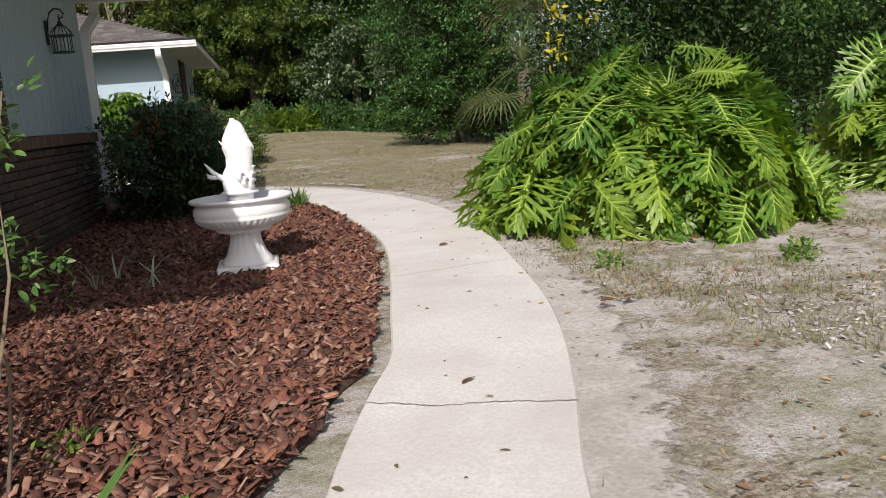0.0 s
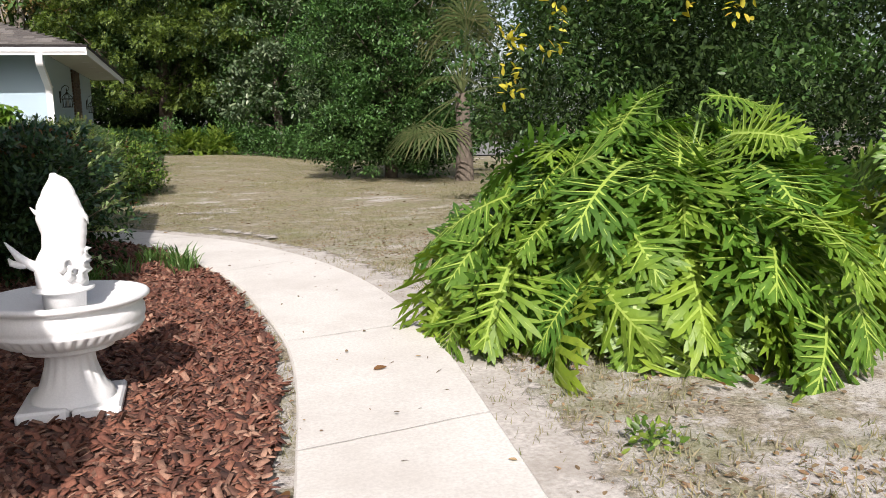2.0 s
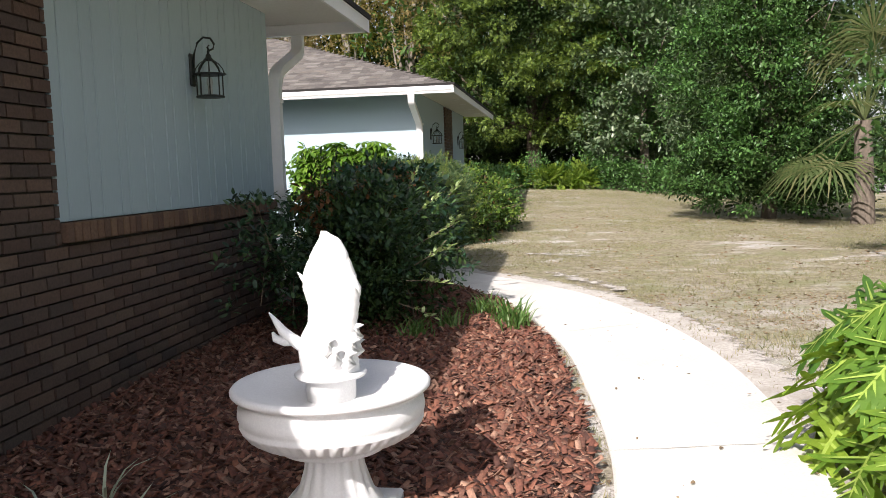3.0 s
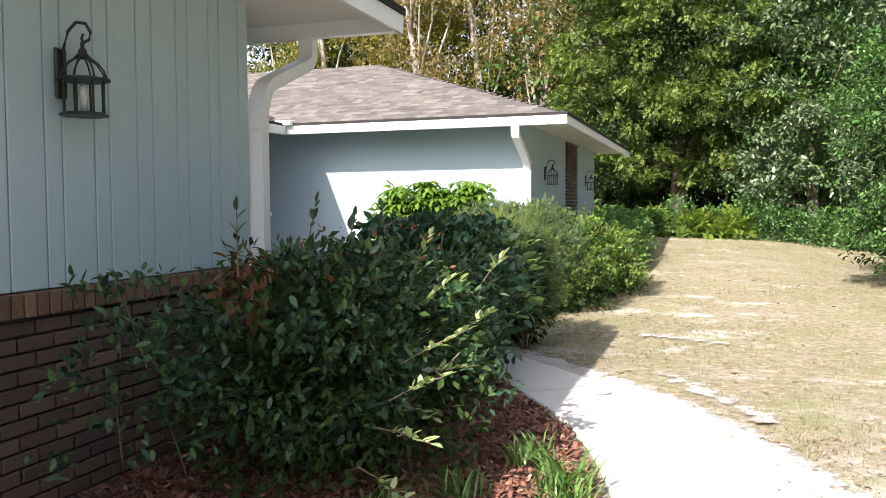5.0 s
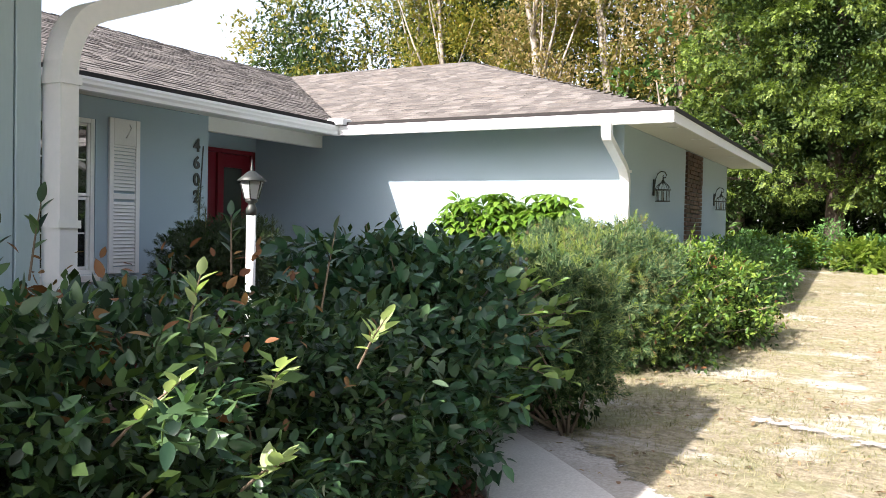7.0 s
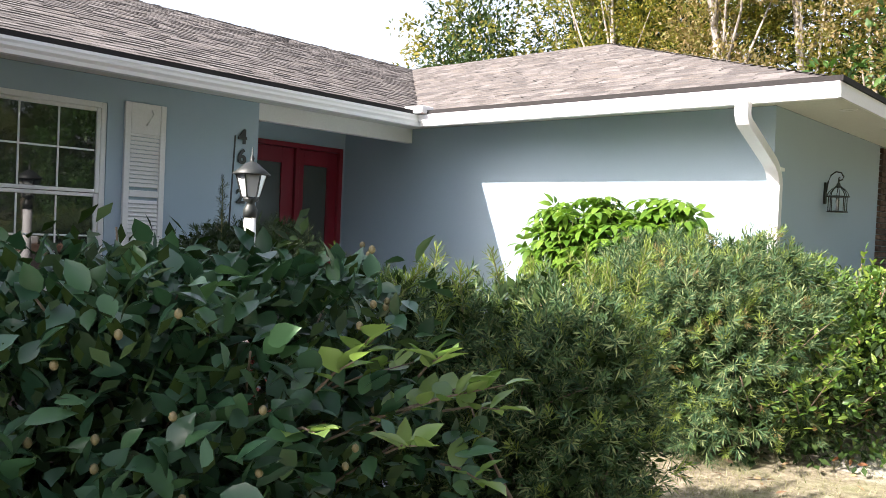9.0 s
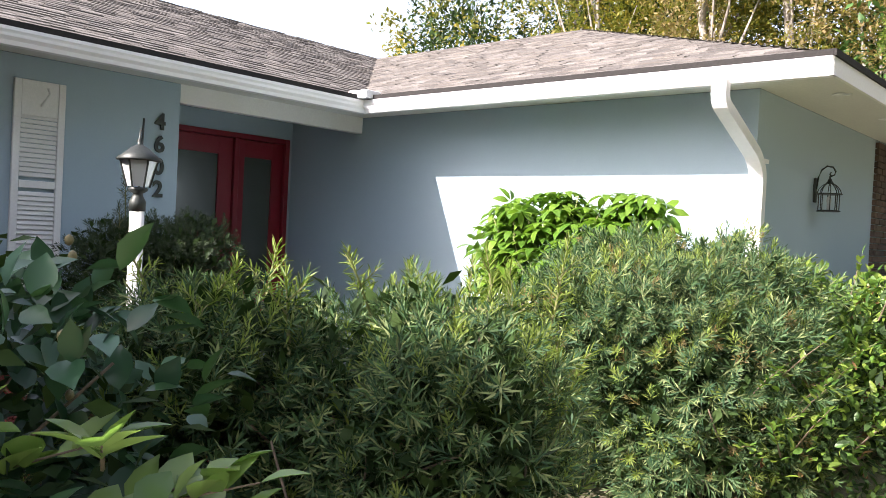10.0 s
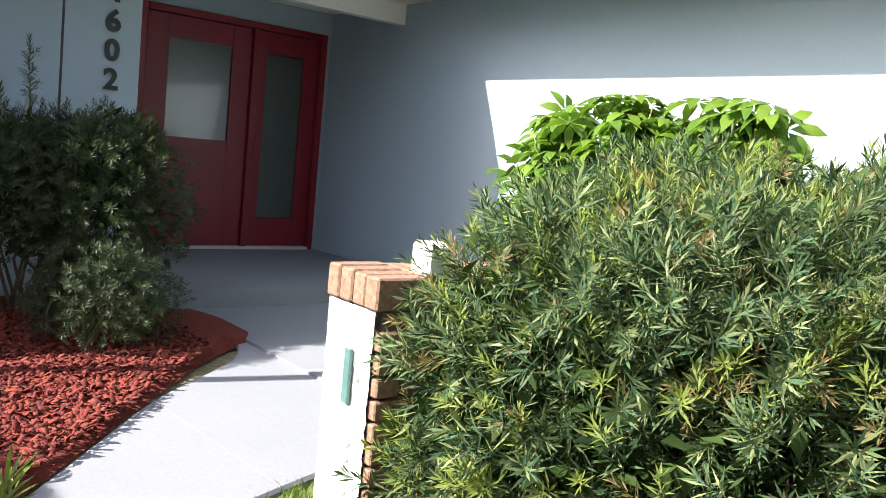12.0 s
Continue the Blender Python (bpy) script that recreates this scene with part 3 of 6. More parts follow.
def ground_mat():
    m, nt, b = base_mat("sandy_lawn", 0.95)
    fine = noise_tex(nt, 75, 8, 0.8)
    mid = noise_tex(nt, 2.3, 8, 0.78)
    big = noise_tex(nt, 0.9, 4, 0.65)
    sand = ramp(nt, fine, [(0.38, (0.16, 0.145, 0.13)), (0.46, (0.44, 0.41, 0.38)), (0.62, (0.60, 0.57, 0.535))])
    litter = ramp(nt, noise_tex(nt, 30, 6, 0.8, dist=1.0), [(0.38, (0.09, 0.075, 0.05)), (0.5, (0.25, 0.215, 0.15)), (0.62, (0.46, 0.42, 0.34))])
    turf = ramp(nt, noise_tex(nt, 16, 6, 0.8), [(0.36, (0.12, 0.105, 0.06)), (0.5, (0.23, 0.2, 0.13)), (0.64, (0.36, 0.315, 0.22))])
    near = mixc(nt, ramp(nt, mid, [(0.45, (0, 0, 0)), (0.53, (0.95,) * 3)]), sand, litter)
    sep = nt.nodes.new("ShaderNodeSeparateXYZ")
    nt.links.new(coords(nt), sep.inputs[0])
    add = nt.nodes.new("ShaderNodeMath")
    add.operation = "MULTIPLY_ADD"
    nt.links.new(big, add.inputs[0])
    add.inputs[1].default_value = 6.0
    nt.links.new(sep.outputs[1], add.inputs[2])
    div = nt.nodes.new("ShaderNodeMath")
    div.operation = "MULTIPLY"
    nt.links.new(add.outputs[0], div.inputs[0])
    div.inputs[1].default_value = 0.05
    f = ramp(nt, div.outputs[0], [(0.42, (0, 0, 0)), (0.58, (1, 1, 1))])
    col = mixc(nt, f, near, turf)
    bare = ramp(nt, noise_tex(nt, 0.75, 6, 0.7, (1, 1.6, 1)), [(0.54, (0, 0, 0)), (0.64, (0.9,) * 3)])
    col = mixc(nt, bare, col, sand)
    green = ramp(nt, noise_tex(nt, 1.7, 5, 0.7), [(0.48, (0, 0, 0)), (0.66, (0.6,) * 3)])
    col = mixc(nt, green, col, (0.17, 0.19, 0.07))
    nt.links.new(col, b.inputs["Base Color"])
    bump(nt, b, noise_tex(nt, 24, 6, 0.8), 0.8, 0.02)
    return m


M["ground"] = ground_mat()


def glass_mat(name, tint, rough=0.03):
    m, nt, b = base_mat(name, rough)
    b.inputs["Base Color"].default_value = (*tint, 1)
    b.inputs["Specular IOR Level"].default_value = 0.9
    b.inputs["Coat Weight"].default_value = 0.6
    b.inputs["Coat Roughness"].default_value = 0.02
    return m


M["pane_dark"] = glass_mat("dark_window_glass", (0.02, 0.022, 0.022))
M["pane_frost"] = glass_mat("dim_door_glass", (0.05, 0.06, 0.05), 0.25)
M["lamp_glass"] = glass_mat("lamp_glass", (0.45, 0.47, 0.45), 0.1)
M["brass"] = two_scale("pale_brass", (0.55, 0.47, 0.3), (0.6, 0.52, 0.35), (0.4, 0.35, 0.25), 5, 60, 0.3, 0.9)


# ---------- the lie of the land ----------
PATH_L = [(-0.15, -3.0), (-0.02, -1.2), (0.09, -0.45), (0.28, 0.24), (0.43, 0.71), (0.53, 1.4), (0.64, 2.15), (0.76, 3.1), (0.80, 3.9), (0.74, 4.8), (0.63, 5.8), (0.42, 6.7), (0.13, 7.6), (-0.4, 8.5), (-1.15, 9.5), (-2.0, 10.45), (-2.94, 11.39), (-3.8, 12.14), (-4.45, 12.85), (-5.3, 13.05)]
PATH_R = [(0.55, -3.2), (0.62, -1.4), (0.75, -0.7), (0.98, 0.0), (1.2, 0.75), (1.36, 1.5), (1.47, 2.3), (1.58, 3.2), (1.64, 4.05), (1.61, 5.2), (1.46, 6.2), (1.19, 7.1), (0.78, 8.0), (0.15, 8.85), (-0.55, 9.6), (-1.5, 10.5), (-2.4, 11.55), (-2.7, 12.2), (-2.9, 13.0), (-3.0, 14.0)]


def fine(pts, k=6):
    """A smooth curve through points of the plan."""
    out = []
    n = len(pts)
    for i in range(n - 1):
        p0, p1, p2, p3 = (np.array(pts[max(0, min(n - 1, i + d))]) for d in (-1, 0, 1, 2))
        for j in range(k):
            t = j / k
            out.append(tuple(0.5 * (2 * p1 + (p2 - p0) * t + (2 * p0 - 5 * p1 + 4 * p2 - p3) * t * t + (3 * p1 - p0 - 3 * p2 + p3) * t ** 3)))
    return out + [tuple(pts[-1])]


def land():
    xs = np.concatenate([[-900, -400, -150, -70, -40, -25], np.arange(-16, 24.1, 0.5), [30, 45, 80, 160, 400, 900]])
    ys = np.concatenate([[-900, -400, -150, -60, -30, -15], np.arange(-8, 34.1, 0.5), [40, 55, 80, 150, 400, 900]])
    v = [(x, y, rise(x, y) + (0.012 * noise.noise(Vector((x * 0.8, y * 0.8, 0))) if abs(x) < 30 and abs(y) < 40 else 0)) for y in ys for x in xs]
    n = len(xs)
    f = [(j * n + i, j * n + i + 1, (j + 1) * n + i + 1, (j + 1) * n + i) for j in range(len(ys) - 1) for i in range(n - 1)]
    return mesh_from("ground", v, f, M["ground"], None, "sandy lawn with dry grass and leaf litter", True, "structure", "ground")


land()
CUTS = [0, 4, 17, 37, 48, 63, 78, 90, 102]


def slabs():
    """The walk, a slab at a time, with open joints between."""
    L, R = fine(PATH_L), fine(PATH_R)
    walk_ob = empty("path", (0, 0, 0), "pale concrete garden path in curved slabs", "path")
    walk_ob["kind"] = "structure"
    for c in range(len(CUTS)):
        a = CUTS[c]
        b = CUTS[c + 1] if c + 1 < len(CUTS) else len(L) - 1
        mat = M["concrete"] if a < 90 else M["porch"]
        bm = bmesh.new()
        rows = []
        for i in range(a, b + 1):
            l, r = Vector(L[i]), Vector(R[i])
            if i == a:
                l, r = l.lerp(Vector(L[i + 1]), 0.012), r.lerp(Vector(R[i + 1]), 0.012)
            if i == b:
                l, r = l.lerp(Vector(L[i - 1]), 0.012), r.lerp(Vector(R[i - 1]), 0.012)
            row = []
            for k, (t, dz) in enumerate(((0, -0.08), (0, 0.02), (0.012, 0.032), (0.33, 0.034), (0.66, 0.034), (0.988, 0.032), (1, 0.02), (1, -0.08))):
                p = l.lerp(r, t)
                row.append(bm.verts.new((p.x, p.y, rise(p.x, p.y) + dz)))
            rows.append(row)
        for j in range(len(rows) - 1):
            for k in range(7):
                bm.faces.new((rows[j][k], rows[j][k + 1], rows[j + 1][k + 1], rows[j + 1][k]))
        bm.faces.new(rows[0][::-1])
        bm.faces.new(rows[-1])
        if c:
            l, r = Vector(L[a]), Vector(R[a])
            d = (Vector(L[a + 1]) - Vector(L[a - 1])).normalized()
            wide = 0.004 if c == 2 else 0.003
            cv, cf = [], []
            for k in range(41):
                p = l.lerp(r, k / 40)
                w = wide * (0.6 + 0.8 * abs(noise.noise(Vector((p.x * 9, p.y * 9, 2)))))
                sh = (0.04 if c == 2 else 0.006) * (noise.noise(Vector((p.x * 5, p.y * 5, 9))) + 0.5 * noise.noise(Vector((p.x * 31, p.y * 31, 4))))
                for q in (-1, 1):
                    cv.append((p.x + d.x * (sh + q * w), p.y + d.y * (sh + q * w), rise(p.x, p.y) + 0.037))
            cf = [(2 * k, 2 * k + 1, 2 * k + 3, 2 * k + 2) for k in range(40)]
            mesh_from("joint", cv, cf, M["crack"] if c == 2 else M["faint"], walk_ob, "thin dirty joint between slabs")
        part("slab", bm, mat, walk_ob, "blue-grey painted concrete slab" if a >= 90 else "pale bare concrete slab")


slabs()


def bed(name, outline, mat, label, lift=0.025, raised=0.03):
    """A mulch bed over the ground inside an outline."""
    bm = bmesh.new()
    vs = [bm.verts.new((x, y, 0)) for x, y in outline]
    f = bm.faces.new(vs)
    if f.normal.z < 0:
        f.normal_flip()
    bmesh.ops.triangulate(bm, faces=bm.faces[:])
    bmesh.ops.subdivide_edges(bm, edges=bm.edges[:], cuts=5, use_grid_fill=True)
    for v in bm.verts:
        v.co.z = rise(v.co.x, v.co.y) + (lift if not v.is_boundary else 0.012) + raised * (0 if v.is_boundary else 0.5 + 0.5 * noise.noise(Vector((v.co.x * 2, v.co.y * 2, 0))))
    return part(name, bm, mat, None, label, True, "structure", "flower bed")


BED = [(x - 0.05 - 0.05 * math.sin(5 * y) ** 2 - 0.11 * max(0, min(1, (0.9 - y) / 1.5)), y) for x, y in fine(PATH_L, 3)[7:46]] + [(-2.7, 11.1), (-3.0, 10.7), (-4.2, 10.2), (-6.2, 10.2), (-6.2, 7.5), (-1.86, 7.5), (-1.86, -0.5), (-1.4, -1.0), (-0.4, -1.2)]
bed("mulch_bed", BED, M["mulch_bed"], "brown bark mulch bed along the house wall")
RED_BED = [(-2.96, 11.37), (-3.82, 12.12), (-4.3, 12.55), (-4.58, 12.86), (-4.64, 13.0), (-4.8, 13.1), (-5.2, 13.08), (-5.6, 12.97), (-6.2, 12.9), (-6.2, 10.2), (-4.2, 10.2), (-3.0, 10.7)]
bed("red_mulch_bed", RED_BED, M["red_bed"], "bed of red dyed mulch beside the porch", 0.05, 0.05)

# ---------- the house ----------
XE, XW2, XI = -1.87, -6.29, -7.52
YN, YG, YF = 7.42, 15.11, 22.0
TOP = 2.63
EAVE_X, EAVE_N, EAVE_G, EAVE_F, EAVE_S, EAVE_M = -1.12, 8.115, 14.33, 22.72, -1.12, -5.456
RISE = 0.385
EZ = 2.67
RX = -9.6
YR1, YR2 = EAVE_N - 4.12, EAVE_G + 4.12
RZ = EZ + RISE * 4.12
HX = -5.6


def wall(name, lo, hi, mat, label="", holes=()):
    """A wall along x or y between two corners, with openings (a0, a1, z0, z1)."""
    along = 0 if hi[0] - lo[0] > hi[1] - lo[1] else 1
    a0, a1 = lo[along], hi[along]
    cuts = sorted({a0, a1, *[h[0] for h in holes], *[h[1] for h in holes]})
    bm = bmesh.new()
    for s, e in zip(cuts, cuts[1:]):
        mid = (s + e) / 2
        hole = [h for h in holes if h[0] < mid < h[1]]
        spans = [(lo[2], hi[2])] if not hole else [(lo[2], hole[0][2]), (hole[0][3], hi[2])]
        for z0, z1 in spans:
            if z1 - z0 > 0.001:
                p, q = list(lo), list(hi)
                p[along], q[along], p[2], q[2] = s, e, z0, z1
                add_box(bm, p, q)
    bmesh.ops.remove_doubles(bm, verts=bm.verts[:], dist=0.0001)
    return part(name, bm, mat, None, label, False, "structure", "wall")


# far wing and recess
wall("wall_south", (XI, YG, -0.3), (XE, YG + 0.2, TOP), M["stucco"], "blue-grey stucco wall of the far wing")
wall("wall_east", (XE - 0.2, YG + 0.2, -0.3), (XE, YF, TOP), M["stucco"], "blue-grey stucco end wall of the far wing")
wall("wall_far", (-13.0, YF, -0.3), (XE, YF + 0.2, TOP), M["stucco"], "blue-grey stucco back wall")
DOOR = (13.24, 15.11)
wall("wall_entry", (XI - 0.2, 12.84, -0.3), (XI, YG + 0.2, TOP), M["stucco"], "blue-grey stucco wall round the entrance", holes=((DOOR[0] + 0.02, DOOR[1] - 0.06, 0.0, 2.42),))
wall("wall_number", (XW2 - 0.2, 7.42, -0.3), (XW2, 12.84, TOP), M["stucco"], "blue-grey stucco wall with the house number", holes=((9.45, 11.24, 0.80, 2.40),))
wall("wall_return", (XI, 12.64, -0.3), (XW2 - 0.2, 12.84, TOP), M["stucco"], "blue-grey stucco wall beside the entrance")
# near wing
wall("wall_near_north", (XW2, YN - 0.2, -0.3), (XE - 0.02, YN, TOP), M["siding"], "blue-grey wall of the near wing")
wall("wall_near_east", (XE - 0.22, 0.4, -0.3), (XE - 0.022, YN - 0.2, TOP), M["mortar"], "wall core behind brick and boards")
wall("wall_near_south", (-13.0, 0.4, -0.3), (XE - 0.22, 0.6, TOP), M["stucco"], "stucco wall of the near wing")
wall("wall_back", (-13.2, 0.4, -0.3), (-13.0, YF + 0.2, TOP), M["stucco"], "stucco back wall of the house")

# the boards above the brick ledge
BOARD_Z = 1.05


def boards():
    b = empty("board_panel", (XE, 5.8, BOARD_Z), "blue-grey painted vertical grooved boards", "wall panel")
    b["kind"] = "structure"
    y = 4.25
    widths = [0.10, 0.2, 0.12, 0.2, 0.1, 0.2]
    i = 0
    while y < YN - 0.01:
        w = min(widths[i % 6], YN - y)
        box("board", (-0.02, y + 0.004 - 5.8, 0.0), (0.005, y + w - 0.004 - 5.8, TOP - BOARD_Z), M["siding"], b, bevel=0.003)
        y += w
        i += 1


boards()


def slope(name, poly, low, up, label):
    """One roof slope. poly: plan outline; low: a point on its eave; up: level unit way uphill."""
    up = Vector((*up, 0))
    run = max((Vector((*p, 0)) - Vector((*low, 0))).dot(up) for p in poly)
    pitch = (RZ - EZ) / run
    side = Vector((up.y, -up.x, 0))
    o = Vector((*low, EZ))

    def lift(p):
        d = (Vector((*p, 0)) - Vector((*low, 0))).dot(up)
        return Vector((p[0], p[1], EZ + pitch * d))

    k = len(poly)
    top = [lift(p) for p in poly]
    v = [p + Vector((0, 0, -0.005)) for p in top] + [p - Vector((0, 0, 0.03)) for p in top]
    f = [tuple(range(k)), tuple(range(2 * k - 1, k - 1, -1))] + [(i, i + k, (i + 1) % k + k, (i + 1) % k) for i in range(k)]
    roof = mesh_from(name, v, f, M["roof_under"], None, label, kind="structure", category="roof")
    # shingles: rows of tabs, each lapped over the row below
    uv = [((Vector((*p, 0)) - Vector((*low, 0))).dot(side), (Vector((*p, 0)) - Vector((*low, 0))).dot(up)) for p in poly]
    rng = random.Random(len(name) + int(abs(low[1]) * 10))
    vs, fs = [], []
    row_h = 0.115
    vmax = max(q[1] for q in uv)
    r = 0
    while r * row_h < vmax:
        v0 = r * row_h
        v1 = min((r + 1) * row_h + 0.03, vmax)
        vm = min(max(r * row_h + row_h * 0.5, 0.001), vmax - 0.001)
        hits = []
        for i in range(k):
            (a, b), (c, d) = uv[i], uv[(i + 1) % k]
            if (b - vm) * (d - vm) < 0:
                hits.append(a + (c - a) * (vm - b) / (d - b))
        hits.sort()
        if len(hits) >= 2:
            s, e = hits[0], hits[-1]
            u = s
            first = rng.uniform(0.05, 0.3)
            while u < e - 0.005:
                w = first if first else rng.uniform(0.09, 0.27)
                first = 0
                u1 = min(u + w, e)
                h = rng.choice((0.005, 0.009, 0.013))
                q = []
                for uu, vv, hh in ((u, v0, h), (u1, v0, h), (u1, v1, 0.001), (u, v1, 0.001), (u, v0, -0.003), (u1, v0, -0.003)):
                    p = o + side * uu + up * vv
                    p.z = EZ + pitch * vv + hh
                    q.append(p)
                n0 = len(vs)
                vs += q
                fs += [(n0, n0 + 1, n0 + 2, n0 + 3), (n0 + 4, n0 + 5, n0 + 1, n0)]
                u = u1
        r += 1
    mesh_from("shingles", vs, fs, M["shingle"], roof, "weathered brown-grey asphalt shingles", kind="stuff")
    return roof


slope("roof_south", [(EAVE_M, EAVE_G), (EAVE_X, EAVE_G), (HX, YR2), (RX, YR2)], (EAVE_M, EAVE_G), (0, 1), "brown-grey shingled roof slope of the far wing")
def hip(name, y0, y1, yr, label):
    slope(name, [(EAVE_X, y0), (EAVE_X, y1), (HX, yr)], (EAVE_X, y0), (-1, 0), label)


hip("roof_east_end", EAVE_G, EAVE_F, YR2, "brown-grey shingled hip of the far wing")
hip("roof_near_end", EAVE_S, EAVE_N, YR1, "brown-grey shingled hip of the near wing")
slope("roof_north", [(EAVE_X, EAVE_F), (-13.7, EAVE_F), (RX, YR2), (HX, YR2)], (EAVE_X, EAVE_F), (0, -1), "shingled back slope of the far wing")
slope("roof_main", [(EAVE_M, EAVE_G), (RX, YR2), (RX, YR1), (EAVE_M, EAVE_N)], (EAVE_M, EAVE_G), (-1, 0), "brown-grey shingled slope over the entrance")
slope("roof_west", [(-13.7, EAVE_S), (RX, YR1), (RX, YR2), (-13.7, EAVE_F)], (-13.7, EAVE_S), (1, 0), "shingled back slope of the house")
slope("roof_near_north", [(EAVE_X, EAVE_N), (HX, YR1), (RX, YR1), (EAVE_M, EAVE_N)], (EAVE_X, EAVE_N), (0, -1), "shingled north slope of the near wing")
slope("roof_near_south", [(-13.7, EAVE_S), (EAVE_X, EAVE_S), (HX, YR1), (RX, YR1)], (-13.7, EAVE_S), (0, 1), "shingled south slope of the near wing")

# soffits, with fascia boards and thin dark strips along the roof edges
SOF = 2.632
for nm, lo, hi in (("soffit_south", (XW2, EAVE_G + 0.02), (EAVE_X - 0.02, YG)), ("soffit_east", (XE, YG), (EAVE_X - 0.02, EAVE_F)), ("soffit_main", (XW2, EAVE_N), (EAVE_M - 0.02, EAVE_G + 0.02)),
                   ("soffit_entry", (XI, 12.84), (XW2, YG)), ("soffit_near_north", (XW2, YN), (EAVE_X - 0.02, EAVE_N - 0.02)), ("soffit_near_east", (XE, EAVE_S), (EAVE_X - 0.02, YN)), ("soffit_near_south", (-13, EAVE_S), (XE, 0.4))):
    box(nm, (*lo, SOF), (*hi, SOF + 0.015), M["soffit"], None, "white painted soffit under the eaves", kind="structure", category="ceiling")
for nm, lo, hi in (("east", (EAVE_X - 0.02, EAVE_G + 0.0), (EAVE_X + 0.005, EAVE_F)), ("near_east", (EAVE_X - 0.02, EAVE_S), (EAVE_X + 0.005, EAVE_N)), ("near_south", (-13.7, EAVE_S - 0.005), (EAVE_X, EAVE_S + 0.02))):
    box("fascia_" + nm, (*lo, 2.535), (*hi, 2.652), M["white"], None, "white fascia board", kind="structure", category="fascia")
for nm, lo, hi in (("east", (EAVE_X - 0.012, EAVE_G - 0.01), (EAVE_X + 0.02, EAVE_F)), ("near_east", (EAVE_X - 0.02, EAVE_S), (EAVE_X + 0.02, EAVE_N + 0.01)), ("south", (EAVE_M, EAVE_G - 0.012), (EAVE_X, EAVE_G + 0.02)), ("main", (EAVE_M - 0.02, EAVE_N), (EAVE_M + 0.012, EAVE_G)), ("near_north", (EAVE_M, EAVE_N - 0.02), (EAVE_X, EAVE_N + 0.012))):
    box("eave_strip_" + nm, (*lo, 2.654), (*hi, 2.698), M["eave_strip"], None, "thin dark strip along the roof edge", kind="structure", category="trim")


def gutter(name, a, b, out, label):
    """A moulded gutter from a to b; out: the level way it faces."""
    prof = [(-0.0, 0.0), (0.075, 0.0), (0.085, 0.03), (0.105, 0.055), (0.108, 0.075), (0.118, 0.095), (0.118, 0.118), (0.108, 0.118), (0.1, 0.1), (0.01, 0.1), (0.0, 0.118)]
    o = Vector((*out, 0))
    vs, fs = [], []
    for p in (a, b):
        for d, z in prof:
            vs.append(Vector((p[0], p[1], 2.535 + z)) + o * (d - 0.1))
    n = len(prof)
    for i in range(n):
        fs.append((i, (i + 1) % n, (i + 1) % n + n, i + n))
    fs += [tuple(range(n))[::-1], tuple(range(n, 2 * n))]
    return mesh_from(name, vs, fs, M["gutter_white"], None, label, category="gutter")


gutter("gutter", (EAVE_M, EAVE_G), (EAVE_X, EAVE_G), (0, -1), "white metal gutter along the far wing")
gutter("gutter", (EAVE_M, EAVE_N + 0.0), (EAVE_M, EAVE_G + 0.08), (1, 0), "white metal gutter over the number wall")
gutter("gutter", (EAVE_M + 0.1, EAVE_N), (EAVE_X, EAVE_N), (0, 1), "white metal gutter at the near wing")
box("gutter_corner", (EAVE_M - 0.12, EAVE_G - 0.10, 2.66), (EAVE_M + 0.14, EAVE_G + 0.1, 2.74), M["gutter_white"], None, "white metal splash guard on the gutter corner", 0.006, category="gutter")
box("beam_entry", (XW2 - 0.1, 12.84, 2.46), (XW2 - 0.0, YG, SOF), M["white"], None, "white beam over the entrance recess", kind="structure", category="beam")

# porch
box("porch_floor", (XI, 12.84, 0.0), (-5.55, YG, 0.30), M["porch"], None, "blue-grey painted concrete porch floor", kind="structure", category="floor")
box("porch_floor_side", (-5.55, 13.0, 0.0), (-2.98, YG, 0.17), M["porch"], None, "blue-grey painted concrete slab before the porch", kind="structure", category="floor")


# ---------- things on the house ----------
def rounded(pts, r, n=4):
    """The points with each inner corner turned into a short arc."""
    out = [Vector(pts[0])]
    for a, b, c in zip(pts, pts[1:], pts[2:]):
        a, b, c = Vector(a), Vector(b), Vector(c)
        k = min(r, (a - b).length * 0.45, (c - b).length * 0.45)
        p, q = b + (a - b).normalized() * k, b + (c - b).normalized() * k
        out += [p.lerp(b, t).lerp(b.lerp(q, t), t) for t in [i / n for i in range(n + 1)]]
    return out + [Vector(pts[-1])]


def downspout(pts, across, label, straps=(0.75, 2.05)):
    d = empty("downspout", pts[-1], label, "downspout")
    o = Vector(pts[-1])
    v, f = rect_tube([p - o for p in rounded(pts, 0.09)], across, 0.105, 0.078)
    mesh_from("pipe", v, f, M["gutter_white"], d)
    for z in straps:
        a = Vector(pts[3]) - o
        zz = z - o.z
        bm = bmesh.new()
        ac = Vector(across)
        w, t = 0.06, 0.048
        lo = (a.x - (w if ac.x else t), a.y - (w if ac.y else t), zz)
        hi = (a.x + (w if ac.x else t), a.y + (w if ac.y else t), zz + 0.03)
        add_box(bm, lo, hi)
        part("strap", bm, M["gutter_white"], d)
    return d


